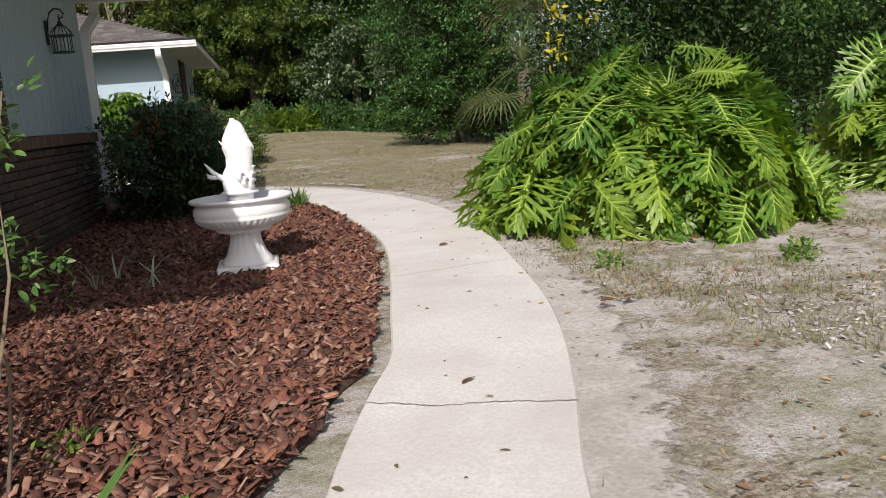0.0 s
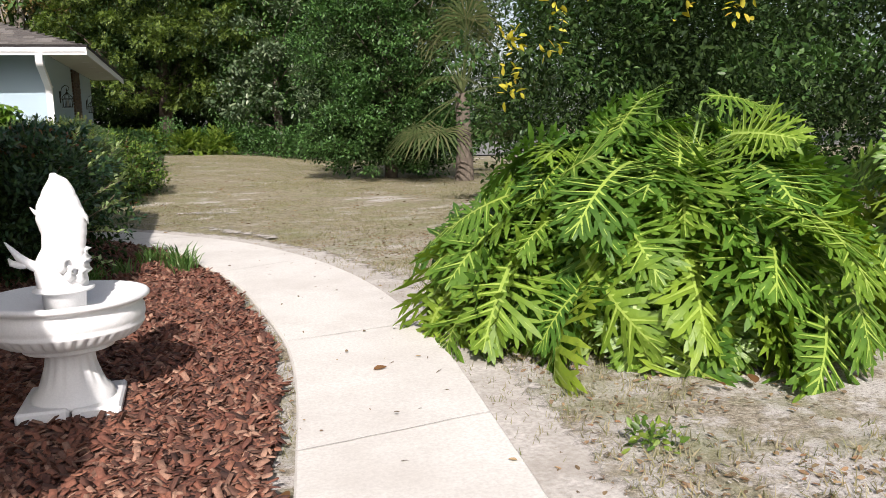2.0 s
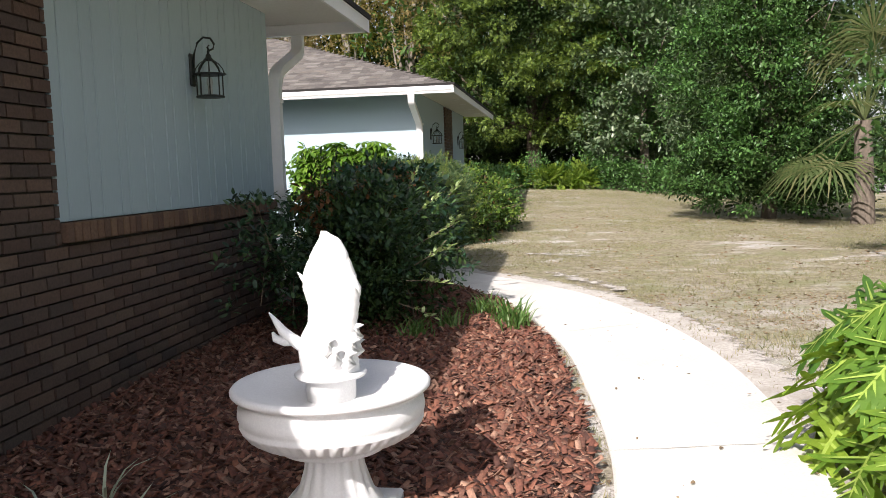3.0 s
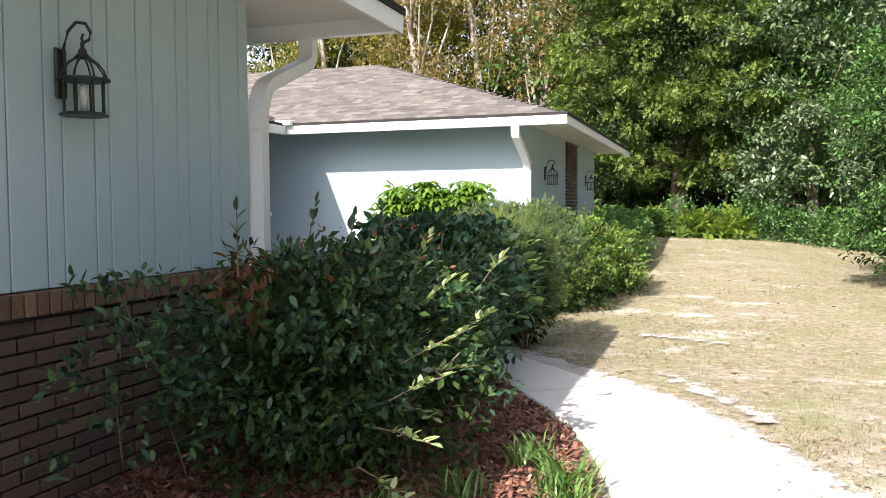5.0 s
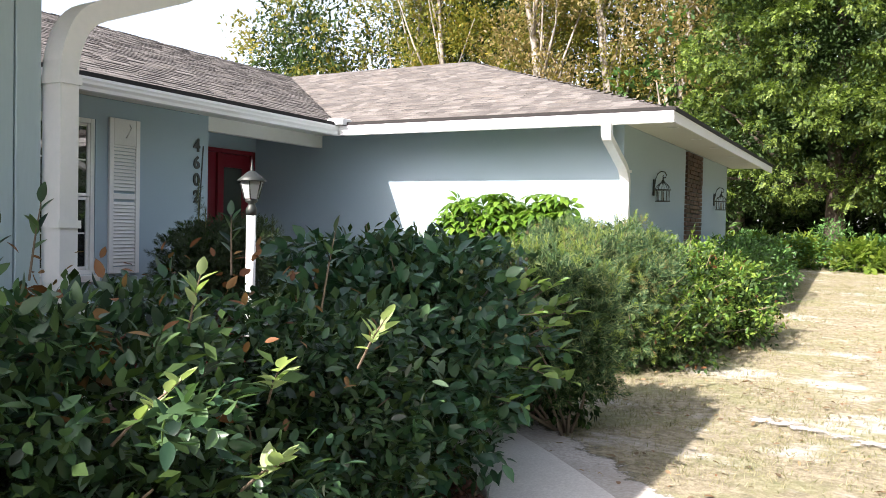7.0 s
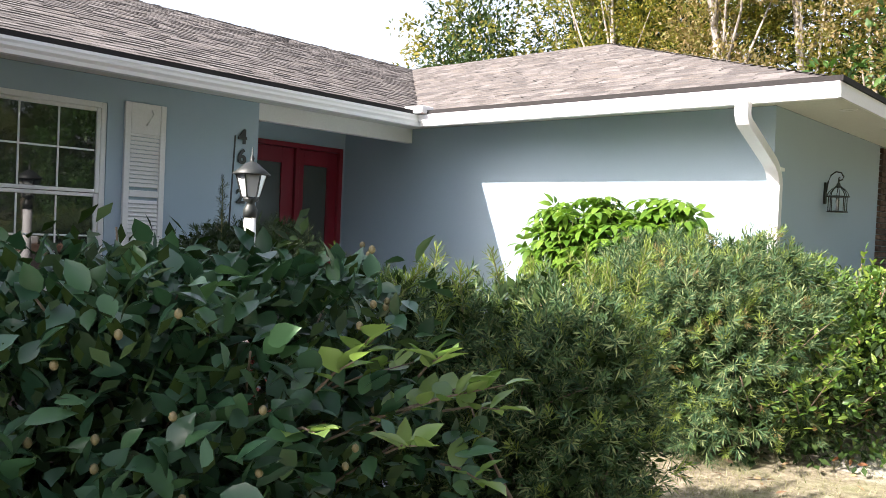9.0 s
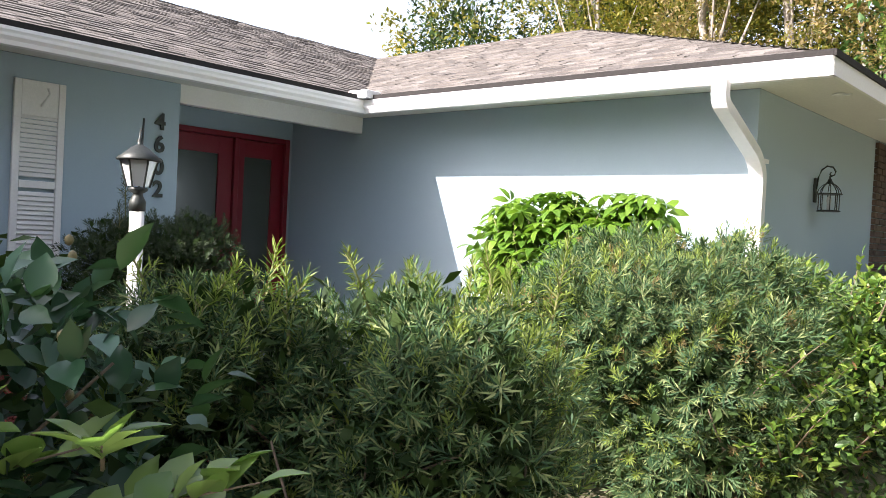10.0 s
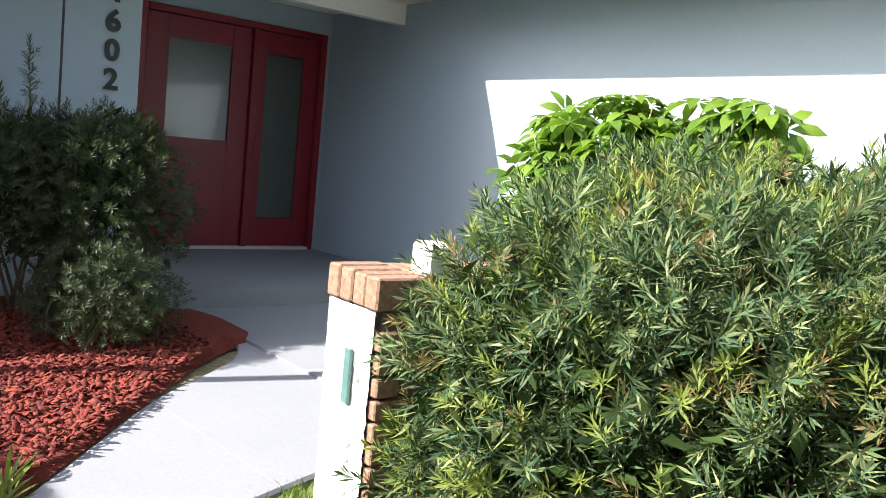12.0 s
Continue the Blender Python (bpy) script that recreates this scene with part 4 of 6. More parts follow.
downspout([(-1.83, EAVE_G - 0.05, 2.55), (-1.83, EAVE_G - 0.05, 2.40), (-1.83, YG - 0.16, 2.10), (-1.83, YG - 0.05, 1.98), (-1.83, YG - 0.05, 0.45), (-1.83, YG - 0.3, 0.3)], (1, 0, 0), "white square downspout on the blue-grey far wing wall")
downspout([(-1.80, EAVE_N - 0.03, 2.56), (-1.80, EAVE_N - 0.03, 2.38), (-1.83, YN + 0.12, 2.15), (-1.835, YN + 0.055, 2.0), (-1.835, YN + 0.055, 1.1), (-1.83, YN + 0.17, 0.97), (-1.83, YN + 0.17, 0.3)], (1, 0, 0), "white square downspout at the corner of the near wing", (1.34, 1.88))


def wall_lantern(at):
    """An iron lantern that hangs from a scroll on a wall facing east."""
    L = empty("wall_lantern", at, "black iron wall lantern with glass panes and scroll arm", "wall lamp")
    box("backplate", (0.0, -0.035, 0.08), (0.018, 0.035, 0.30), M["black"], L, bevel=0.008)
    arc = [(0.018, 0, 0.2), (0.03, 0, 0.30), (0.055, 0, 0.37), (0.10, 0, 0.405), (0.15, 0, 0.395), (0.175, 0, 0.355), (0.165, 0, 0.325), (0.14, 0, 0.315), (0.125, 0, 0.335), (0.137, 0, 0.352)]
    v, f = tube(arc, 0.0075, 6)
    mesh_from("scroll_arm", v, f, M["black"], L, smooth=True)
    v, f = lathe([(0.004, 0.325), (0.010, 0.31), (0.008, 0.295), (0.018, 0.283), (0.020, 0.27), (0.034, 0.255), (0.036, 0.248), (0.01, 0.245)], 10, (0.13, 0))
    mesh_from("finial", v, f, M["black"], L, smooth=True)
    v, f = lathe([(0.098, 0.150), (0.112, 0.153), (0.112, 0.160), (0.098, 0.163), (0.090, 0.157)], 16, (0.13, 0))
    mesh_from("top_ring", v, f, M["black"], L)
    for i in range(8):
        a = math.pi / 8 + i * math.pi / 4
        c, sn = math.cos(a), math.sin(a)
        v, f = tube([(0.13 + r * c, r * sn, z) for r, z in ((0.10, 0.158), (0.088, 0.195), (0.062, 0.228), (0.03, 0.25))], 0.0045, 4)
        mesh_from("rib", v, f, M["black"], L)
    v, f = lathe([(0.10, 0.0), (0.102, 0.006), (0.092, 0.014), (0.02, 0.014)], 8, (0.13, 0))
    mesh_from("base_ring", v, f, M["black"], L)
    for i in range(8):
        a = math.pi / 8 + i * math.pi / 4
        x, y = 0.13 + 0.085 * math.cos(a), 0.085 * math.sin(a)
        v, f = tube([(x, y, 0.01), (x, y, 0.155)], 0.005, 4)
        mesh_from("bar", v, f, M["black"], L)
    v, f = lathe([(0.016, 0.014), (0.016, 0.08), (0.022, 0.095), (0.018, 0.125), (0.006, 0.14)], 10, (0.13, 0))
    mesh_from("candle", v, f, M["lamp_glass"], L, "white candle bulb", True)
    return L


lan = wall_lantern((XE + 0.005, 5.88, 1.79))
copy_thing(lan, pose(XE, 16.53, 1.76))
copy_thing(lan, pose(XE, 20.88, 1.76))


def digits():
    for i, ch in enumerate("4602"):
        cu = bpy.data.curves.new("digit", "FONT")
        cu.body, cu.size, cu.extrude, cu.offset = ch, 0.20, 0.006, 0.006
        cu.align_x = "CENTER"
        tmp = bpy.data.objects.new("tmp", cu)
        scene.collection.objects.link(tmp)
        dg = bpy.context.evaluated_depsgraph_get()
        me = bpy.data.meshes.new_from_object(tmp.evaluated_get(dg))
        bpy.data.objects.remove(tmp)
        me.materials.clear()
        me.materials.append(M["black"])
        ob = new("house_number_digit", me)
        ob.matrix_basis = pose(XW2 + 0.012, 12.645, 2.195 - i * 0.2, 90, 0, 90)
        tagged(ob, "black metal house number on blue-grey stucco", "house number", "house number digits")


digits()


def window():
    y0, y1, z0, z1 = 9.45, 11.24, 0.80, 2.40
    w = empty("window", (XW2, (y0 + y1) / 2, z0), "white double-hung window with small panes", "window")
    w["kind"] = "structure"
    o = Vector(w.location)

    def b(nm, lo, hi, mat, par, label="", bev=0.004):
        return box(nm, tuple(Vector(lo) - o), tuple(Vector(hi) - o), mat, par, label, bev)

    x = XW2 - 0.06
    for n2, lo, hi in (("window_frame", (x, y0, z0), (x + 0.05, y0 + 0.05, z1)), ("window_frame", (x, y1 - 0.05, z0), (x + 0.05, y1, z1)), ("window_frame", (x, y0 + 0.05, z1 - 0.05), (x + 0.05, y1 - 0.05, z1)), ("window_frame", (x, y0 + 0.05, z0), (x + 0.05, y1 - 0.05, z0 + 0.05))):
        b(n2, lo, hi, M["white"], w)
    zm = (z0 + z1) / 2
    for zl, zh in ((z0 + 0.05, zm), (zm, z1 - 0.05)):
        xs = x + (0.0 if zl < zm else 0.012)
        for ya, yb in ((y0 + 0.05, y0 + 0.085), (y1 - 0.085, y1 - 0.05)):
            b("sash_stile", (xs, ya, zl + 0.002), (xs + 0.03, yb, zh - 0.002), M["white"], w)
        for za, zb in ((zl + 0.002, zl + 0.034), (zh - 0.034, zh - 0.002)):
            b("sash_rail", (xs, y0 + 0.087, za), (xs + 0.03, y1 - 0.087, zb), M["white"], w)
        cols, rows = 5, 2
        yw, zw = (y1 - y0 - 0.174) / cols, (zh - zl - 0.068) / rows
        for i in range(1, cols):
            yc = y0 + 0.087 + yw * i
            b("muntin", (xs + 0.006, yc - 0.008, zl + 0.036), (xs + 0.024, yc + 0.008, zh - 0.036), M["white"], w, bev=0.002)
        zc = zl + 0.034 + zw
        for i in range(cols):
            ya = y0 + 0.087 + yw * i
            b("muntin", (xs + 0.008, ya + 0.009, zc - 0.008), (xs + 0.022, ya + yw - 0.009, zc + 0.008), M["white"], w, bev=0.002)
            for j in range(rows):
                za = zl + 0.034 + zw * j
                b("pane", (xs + 0.012, ya + 0.001, za + 0.001), (xs + 0.016, ya + yw - 0.001, za + zw - 0.001), M["pane_dark"], w, bev=0)
    b("window_sill", (XW2 - 0.1, y0 - 0.03, z0 - 0.07), (XW2 + 0.05, y1 + 0.03, z0 - 0.002), M["white"], w)


window()
# Added sheet: the dimness of the room is put into its dark colour.
box("dark_window_backing", (XW2 - 1.6, 9.0, 0.4), (XW2 - 1.5, 11.8, 2.6), M["roof_under"], None, "dark sheet added behind the window, the dim room put into its colour", kind="structure", category="wall")


def shutter(y0, y1):
    s = empty("shutter", (XW2, y0, 0.80), "white louvred shutter beside the window", "shutter")
    w, h = y1 - y0, 1.64
    for a, b in ((0, 0.055), (w - 0.055, w)):
        box("stile", (0.002, a, 0), (0.034, b, h), M["white"], s, bevel=0.004)
    for a, b in ((0, 0.07), (h * 0.5 - 0.03, h * 0.5 + 0.03), (h - 0.28, h)):
        box("rail", (0.004, 0.057, a), (0.030, w - 0.057, b), M["white"], s, bevel=0.003)
    z = 0.08
    while z < h - 0.29:
        if abs(z + 0.015 - h * 0.5) > 0.045:
            v = [(0.006, 0.058, z), (0.012, 0.058, z), (0.028, 0.058, z + 0.004), (0.010, 0.058, z + 0.034), (0.004, 0.058, z + 0.034)]
            v = [(0.026, 0.058, z), (0.03, 0.058, z + 0.006), (0.012, 0.058, z + 0.036), (0.006, 0.058, z + 0.032)]
            n = len(v)
            vv = v + [(a, w - 0.058, c) for a, _, c in v]
            ff = [(i, (i + 1) % n, (i + 1) % n + n, i + n) for i in range(n)] + [tuple(range(n))[::-1], tuple(range(n, 2 * n))]
            mesh_from("louvre", vv, ff, M["white"], s)
        z += 0.038
    v, f = tube([(0.045, w * 0.5, h - 0.2), (0.06, w * 0.56, h - 0.15), (0.05, w * 0.66, h - 0.09), (0.045, w * 0.62, h - 0.05)], 0.008, 6)
    mesh_from("holdback", v, f, M["white"], s, "white curled iron holdback", True)
    return s


shutter(11.39, 11.79)


def door():
    d = empty("door_1", (XI, 13.24, 0.30), "dark red entrance door with glass light and sidelight", "door")
    d["kind"] = "structure"
    y0, y1, zt = 0.0, 1.87 - 0.05, 2.12

    def b(nm, ya, yb, za, zb, xa, xb, mat, par=d, label="", bev=0.004):
        return box(nm, (xa, ya, za), (xb, yb, zb), mat, par, label, bev)

    b("door_frame", y0, y0 + 0.06, 0, zt, -0.1, 0.03, M["red"])
    b("door_frame", y1 - 0.06, y1, 0, zt, -0.1, 0.03, M["red"])
    b("door_frame", y0 + 0.06, y1 - 0.06, zt - 0.06, zt, -0.1, 0.03, M["red"])
    b("door_mullion", 1.05, 1.11, 0.02, zt - 0.06, -0.1, 0.02, M["red"])
    b("threshold", y0 + 0.06, y1 - 0.06, 0, 0.025, -0.1, 0.05, M["white"], label="pale metal threshold")
    # leaf: stiles and rails round the glass
    for ya, yb, za, zb in ((0.065, 0.27, 0.03, zt - 0.065), (0.86, 1.045, 0.03, zt - 0.065), (0.27, 0.86, zt - 0.26, zt - 0.065), (0.27, 0.86, 0.03, 1.0)):
        b("door_leaf", ya, yb, za, zb, -0.07, -0.02, M["red"], bev=0.002)
    b("door_glass", 0.27, 0.86, 1.0, zt - 0.26, -0.05, -0.04, M["pane_frost"], bev=0)
    for ya, yb, za, zb in ((1.115, 1.21, 0.03, zt - 0.065), (1.60, y1 - 0.065, 0.03, zt - 0.065), (1.21, 1.60, zt - 0.26, zt - 0.065), (1.21, 1.60, 0.03, 0.30)):
        b("sidelight_frame", ya, yb, za, zb, -0.07, -0.02, M["red"], bev=0.002)
    b("sidelight_glass", 1.21, 1.60, 0.30, zt - 0.26, -0.05, -0.04, M["pane_frost"], bev=0)
    v, f = lathe([(0.012, 0), (0.012, 0.03), (0.03, 0.045), (0.032, 0.07), (0.012, 0.085)], 14)
    k = mesh_from("door_handle", v, f, M["brass"], d, "pale metal door knob", True)
    k.matrix_basis = pose(-0.02, 0.15, 1.0, 0, 90, 0)
    v, f = lathe([(0.03, 0), (0.03, 0.012), (0.02, 0.02)], 14)
    k = mesh_from("deadbolt", v, f, M["brass"], d, "pale metal deadbolt", True)
    k.matrix_basis = pose(-0.02, 0.15, 1.14, 0, 90, 0)


door()


def lamp_post(at):
    p = empty("post_lamp", at, "black garden lantern on a white post", "garden lamp")
    v, f = tube([(0, 0, -0.1), (0, 0, 1.36)], 0.045, 12)
    mesh_from("post", v, f, M["white"], p, "white painted post", True)
    v, f = lathe([(0.05, 1.30), (0.052, 1.36), (0.035, 1.39), (0.03, 1.41), (0.06, 1.43), (0.055, 1.45)], 12)
    mesh_from("collar", v, f, M["black"], p, "black metal collar", True)
    v, f = lathe([(0.065, 1.455), (0.11, 1.62)], 6)
    mesh_from("glass", v, f, M["lamp_glass"], p, "clear glass lantern pane")
    for i in range(6):
        a = i * math.pi / 3
        v, f = tube([(0.068 * math.cos(a), 0.068 * math.sin(a), 1.45), (0.114 * math.cos(a), 0.114 * math.sin(a), 1.625)], 0.006, 4)
        mesh_from("bar", v, f, M["black"], p)
    v, f = lathe([(0.135, 1.615), (0.14, 1.625), (0.09, 1.665), (0.05, 1.70), (0.03, 1.71), (0.012, 1.72), (0.018, 1.74), (0.008, 1.76), (0.004, 1.82)], 12)
    mesh_from("roof", v, f, M["black"], p, "black metal cap with finial", True)
    return p


lamp_post((-4.34, 11.40, 0.14))


def fountain(at):
    F = empty("fountain", at, "white painted stone bird-bath fountain with a fish on mulch", "fountain")
    bm = bmesh.new()
    add_box(bm, (-0.205, -0.205, -0.03), (0.0, 0.205, 0.075), 0.01)
    add_box(bm, (0.012, -0.205, -0.03), (0.205, 0.2, 0.068), 0.01)
    part("plinth", bm, M["statue"], F, "chipped white stone base block")

    def fluted(a, z):
        return 1 + 0.13 * abs(math.cos(a * 8)) ** 0.6 if 0.13 < z < 0.30 else 1.0

    v, f = lathe([(0.17, 0.05), (0.175, 0.07), (0.165, 0.10), (0.14, 0.125), (0.112, 0.16), (0.095, 0.22), (0.09, 0.26), (0.10, 0.285), (0.115, 0.305), (0.1, 0.32)], 72, (0, 0), fluted)
    mesh_from("pedestal", v, f, M["statue"], F, "fluted white pedestal", True)

    def gadroon(a, z):
        if 0.318 < z < 0.384:
            return 1 + 0.045 * abs(math.cos(a * 22)) ** 0.5
        if 0.41 < z < 0.465:
            return 1 + 0.010 * math.sin(a * 20) * math.cos(z * 160 + 2 * math.sin(a * 20))
        return 1.0

    prof = [(0.09, 0.285), (0.16, 0.287), (0.185, 0.295), (0.19, 0.305), (0.185, 0.314), (0.20, 0.32), (0.25, 0.336), (0.282, 0.356), (0.30, 0.38), (0.315, 0.386), (0.319, 0.394), (0.314, 0.402), (0.318, 0.415), (0.323, 0.43), (0.323, 0.445), (0.318, 0.46), (0.306, 0.474), (0.303, 0.483), (0.315, 0.492), (0.336, 0.498), (0.344, 0.506), (0.345, 0.515), (0.338, 0.523), (0.325, 0.525), (0.305, 0.516), (0.26, 0.492), (0.15, 0.465), (0.02, 0.46)]
    v, f = lathe(prof, 264, (0, 0), gadroon)
    mesh_from("bowl", v, f, M["statue"], F, "white bowl with a beaded rim and scalloped belly", True)
    v, f = lathe([(0.085, 0.455), (0.088, 0.535), (0.095, 0.54), (0.122, 0.545), (0.126, 0.553), (0.118, 0.56), (0.02, 0.565)], 40)
    mesh_from("fish_base", v, f, M["statue"], F, "round white stand of the fish", True)
    # the fish: height, near edge and far edge along x
    rows = [(0.55, -0.105, 0.105), (0.60, -0.108, 0.10), (0.65, -0.112, 0.09), (0.69, -0.095, 0.095), (0.73, -0.072, 0.10), (0.79, -0.068, 0.11), (0.85, -0.085, 0.113), (0.91, -0.078, 0.098), (0.96, -0.056, 0.082), (0.995, -0.036, 0.066), (1.02, -0.02, 0.05), (1.035, -0.016, 0.02), (1.045, -0.012, 0.008)]
    n, vs, fs = 64, [], []
    zs = np.linspace(0.55, 1.045, 66)
    lo = np.interp(zs, [r[0] for r in rows], [r[1] for r in rows])
    hi = np.interp(zs, [r[0] for r in rows], [r[2] for r in rows])
    for z, a0, a1 in zip(zs, lo, hi):
        for i in range(n):
            a = 2 * math.pi * i / n
            scale = 0.035 * abs(math.sin(a * 11 + (round(z * 55) % 2) * 1.57)) * abs(math.sin(z * 86)) if 0.66 < z < 0.9 and math.cos(a) > -0.35 else 0.0
            gill = 0.05 * max(0.0, 1 - abs(z - 0.925 - 0.03 * math.cos(2 * a)) / 0.012)
            k = 1 + scale - gill
            vs.append(((a0 + a1) / 2 + (a1 - a0) / 2 * k * math.cos(a), (a1 - a0) / 2 * 0.66 * k * math.sin(a), z))
    for j in range(len(zs) - 1):
        for i in range(n):
            fs.append((j * n + i, j * n + (i + 1) % n, (j + 1) * n + (i + 1) % n, (j + 1) * n + i))
    fs.append(tuple(range((len(zs) - 1) * n, len(zs) * n)))
    mesh_from("fish", vs, fs, M["statue"], F, "white upright fish sculpture with scales", True)
    v, f = tube([(-0.06, 0, 0.635), (-0.10, 0, 0.65), (-0.135, 0, 0.672), (-0.165, 0, 0.70), (-0.19, 0, 0.735), (-0.212, 0, 0.765)], [0.045, 0.036, 0.032, 0.026, 0.016, 0.004], 12, 0.6)
    mesh_from("tail_lobe", v, f, M["statue"], F, "", True)
    v, f = tube([(-0.12, 0, 0.668), (-0.16, 0, 0.664), (-0.192, 0, 0.672), (-0.203, 0, 0.695)], [0.03, 0.03, 0.022, 0.006], 12, 0.6)
    mesh_from("tail_lobe", v, f, M["statue"], F, "", True)
    for p in ([(-0.06, 0, 0.86), (-0.085, 0, 0.885), (-0.102, 0, 0.905)], [(0.09, -0.02, 0.885), (0.118, -0.02, 0.85), (0.122, -0.02, 0.825)]):
        v, f = tube(p, [0.032, 0.016, 0.003], 8, 0.5)
        mesh_from("fin", v, f, M["statue"], F, "", True)
    for x, y, z, r in ((0.10, 0.0, 0.70, 0.026), (0.092, -0.03, 0.655, 0.026), (0.085, -0.055, 0.615, 0.026), (0.10, 0.02, 0.645, 0.022), (0.045, -0.075, 0.63, 0.024), (0.02, -0.075, 0.665, 0.022)):
        v, f = tube([(x - 0.02, y, z - 0.03), (x, y, z - 0.01), (x + 0.004, y, z + 0.012), (x - 0.012, y, z + 0.024)], [r * 0.8, r, r * 0.9, r * 0.3], 10)
        mesh_from("wave", v, f, M["statue"], F, "", True)
    return F


fountain((-0.19, 3.17, 0.012))


def low_wall():
    w = empty("low_wall", (-2.275, 12.16, 0.12), "low brick garden wall with cracked white painted end", "garden wall")
    h = 0.875
    box("core", (-0.13, 0.02, -0.15), (0.11, 2.94, h - 0.11), M["mortar"], w)
    bm = bmesh.new()
    n, m = 14, 34
    grid = [[bm.verts.new((-0.14 + 0.25 * i / n, -0.004 + 0.006 * noise.noise(Vector((i * 0.9, j * 0.9, 4))), -0.1 + (h - 0.005) * j / m)) for i in range(n + 1)] for j in range(m + 1)]
    crack = {}
    for j in range(m + 1):
        crack[j] = 11 + round(1.2 * math.sin(j * 0.35) + 0.6 * math.sin(j * 1.7))
        if j < m - 4:
            grid[j][crack[j]].co.y = 0.016
    for j in range(m):
        for i in range(n):
            bm.faces.new((grid[j][i], grid[j][i + 1], grid[j + 1][i + 1], grid[j + 1][i]))
    part("painted_end", bm, M["crackle"], w, "white painted plaster with cracks")
    z, r = -0.1, 0
    while z < h - 0.16:
        y = -0.002 if r % 2 == 0 else -0.1
        while y < 2.9:
            a, b = max(y, -0.002), min(y + 0.19, 2.93)
            if b - a > 0.04:
                box("brick", (0.10 + RNG.uniform(0, 0.006), a + 0.006, z + 0.006), (0.14, b - 0.006, z + 0.062), M["tan_brick"], w, "sandy brown weathered brick", 0.004)
            y += 0.2
        z += 0.068
        r += 1
    for i in range(4):
        box("cap_brick", (-0.145 + i * 0.072, -0.02 + RNG.uniform(0, 0.006), h - 0.1), (-0.145 + i * 0.072 + 0.065, 0.17, h + RNG.uniform(-0.004, 0.004)), M["tan_brick"], w, "sandy brown cap brick", 0.006)
    y = 0.18
    while y < 2.85:
        box("cap_brick", (-0.145, y, h - 0.1), (0.145, y + 0.061, h + RNG.uniform(-0.004, 0.004)), M["tan_brick"], w, "sandy brown cap brick", 0.006)
        y += 0.068
    box("ornament_block", (0.06, 0.14, h), (0.15, 0.24, h + 0.10), M["crackle"], None, "small pale weathered block on the low brick wall", 0.012, category="ornament").location = w.location
    box("plate", (-0.01, -0.02, 0.47), (0.025, -0.008, 0.64), M["green_plate"], w, "small green metal plate", 0.003)


low_wall()


def brickwork(name, x, y0, y1, z0, z1, label, parts, proud=0.02):
    """A brick facing on a wall that faces east."""
    w = empty(name, (x, y0, z0), label, "brick wall")
    w["kind"] = "structure"
    bricks, rest = 0, []
    r = 0
    z = 0.0
    shared = {}
    while z < z1 - z0 - 0.03:
        y = -0.1 if r % 2 else 0.0
        while y < y1 - y0 - 0.01:
            a, b = max(y, 0), min(y + 0.195, y1 - y0)
            if b - a > 0.03:
                L = round(b - a - 0.01, 3)
                if parts and y0 + a > parts:
                    if L not in shared:
                        bm = bmesh.new()
                        add_box(bm, (-0.02, 0, 0), (proud * 0.6, L, 0.057), 0.004)
                        ob = part("brick", bm, M["brick"], w)
                        shared[L] = ob.data
                    else:
                        ob = new("brick", shared[L])
                        ob.parent = w
                    ob.location = (RNG.uniform(-0.002, 0.003), a + 0.005, z + 0.005)
                    bricks += 1
                else:
                    rest.append(((-0.02, a + 0.005, z + 0.005), (proud * 0.6 + RNG.uniform(-0.002, 0.003), b - 0.005, z + 0.062)))
            y += 0.2
        z += 0.068
        r += 1
    if rest:
        bm = bmesh.new()
        for lo, hi in rest:
            add_box(bm, lo, hi)
        part("bricks", bm, M["brick_far"], w, kind="stuff")
    return w


brickwork("brick_pilaster", XE, 18.48, 19.66, 0.5, TOP, "brown brick pilaster on the far wing", 0, 0.06)

brickwork("brick_base_far", XE + 0.04, YG + 0.1, YF, 0.2, 0.98, "brown brick base of the far wing", 0, 0.05)

for i, y in enumerate((15.6, 17.0, 18.3, 19.9, 21.4)):
    v, f = lathe([(0.05, 0.0), (0.07, -0.006), (0.075, -0.001)], 16)
    d = mesh_from("soffit_light", v, f, M["gutter_white"], None, "small round white light in the painted soffit", True, category="ceiling lamp", group="soffit lights")
    d.location = (-1.42, y, SOF - 0.001)
v, f = tube([(-5.83, 12.2, 0.1), (-5.81, 12.2, 1.2), (-5.72, 12.18, 2.2)], 0.008, 6)
mesh_from("garden_rod", v, f, M["black"], None, "thin black metal rod standing in red mulch", True, category="garden rod")


# ---------- plants ----------
def shrub(name, at, blobs, layers, seed, label, stems=24, r0=0.014, reach=0.9, category="shrub", stem_mat="twig"):
    """A shrub of stems and leaf layers; layers are (part name, count, size, shape, material, options)."""
    g = rise(*at)
    s = empty(name, (at[0], at[1], g), label, category)
    bl = [(b[0] - at[0], b[1] - at[1], b[2] - g, b[3], b[4], b[5]) for b in blobs]
    feet = [(RNG.normal(0, 0.08) + b[0] * 0.8, RNG.normal(0, 0.08) + b[1] * 0.8, -0.03) for b in bl]
    if stems:
        twigs("stem", feet, bl, stems, M[stem_mat], s, seed, r0, 0.003, reach)
    for i, (nm, n, size, kind, mat, opt) in enumerate(layers):
        opt = dict(opt)
        own = opt.pop("blobs", bl)
        if "top" in opt:
            opt["top"] -= g
        foliage(nm, own, n, size, kind, M[mat], s, seed * 10 + i, **opt)
    return s


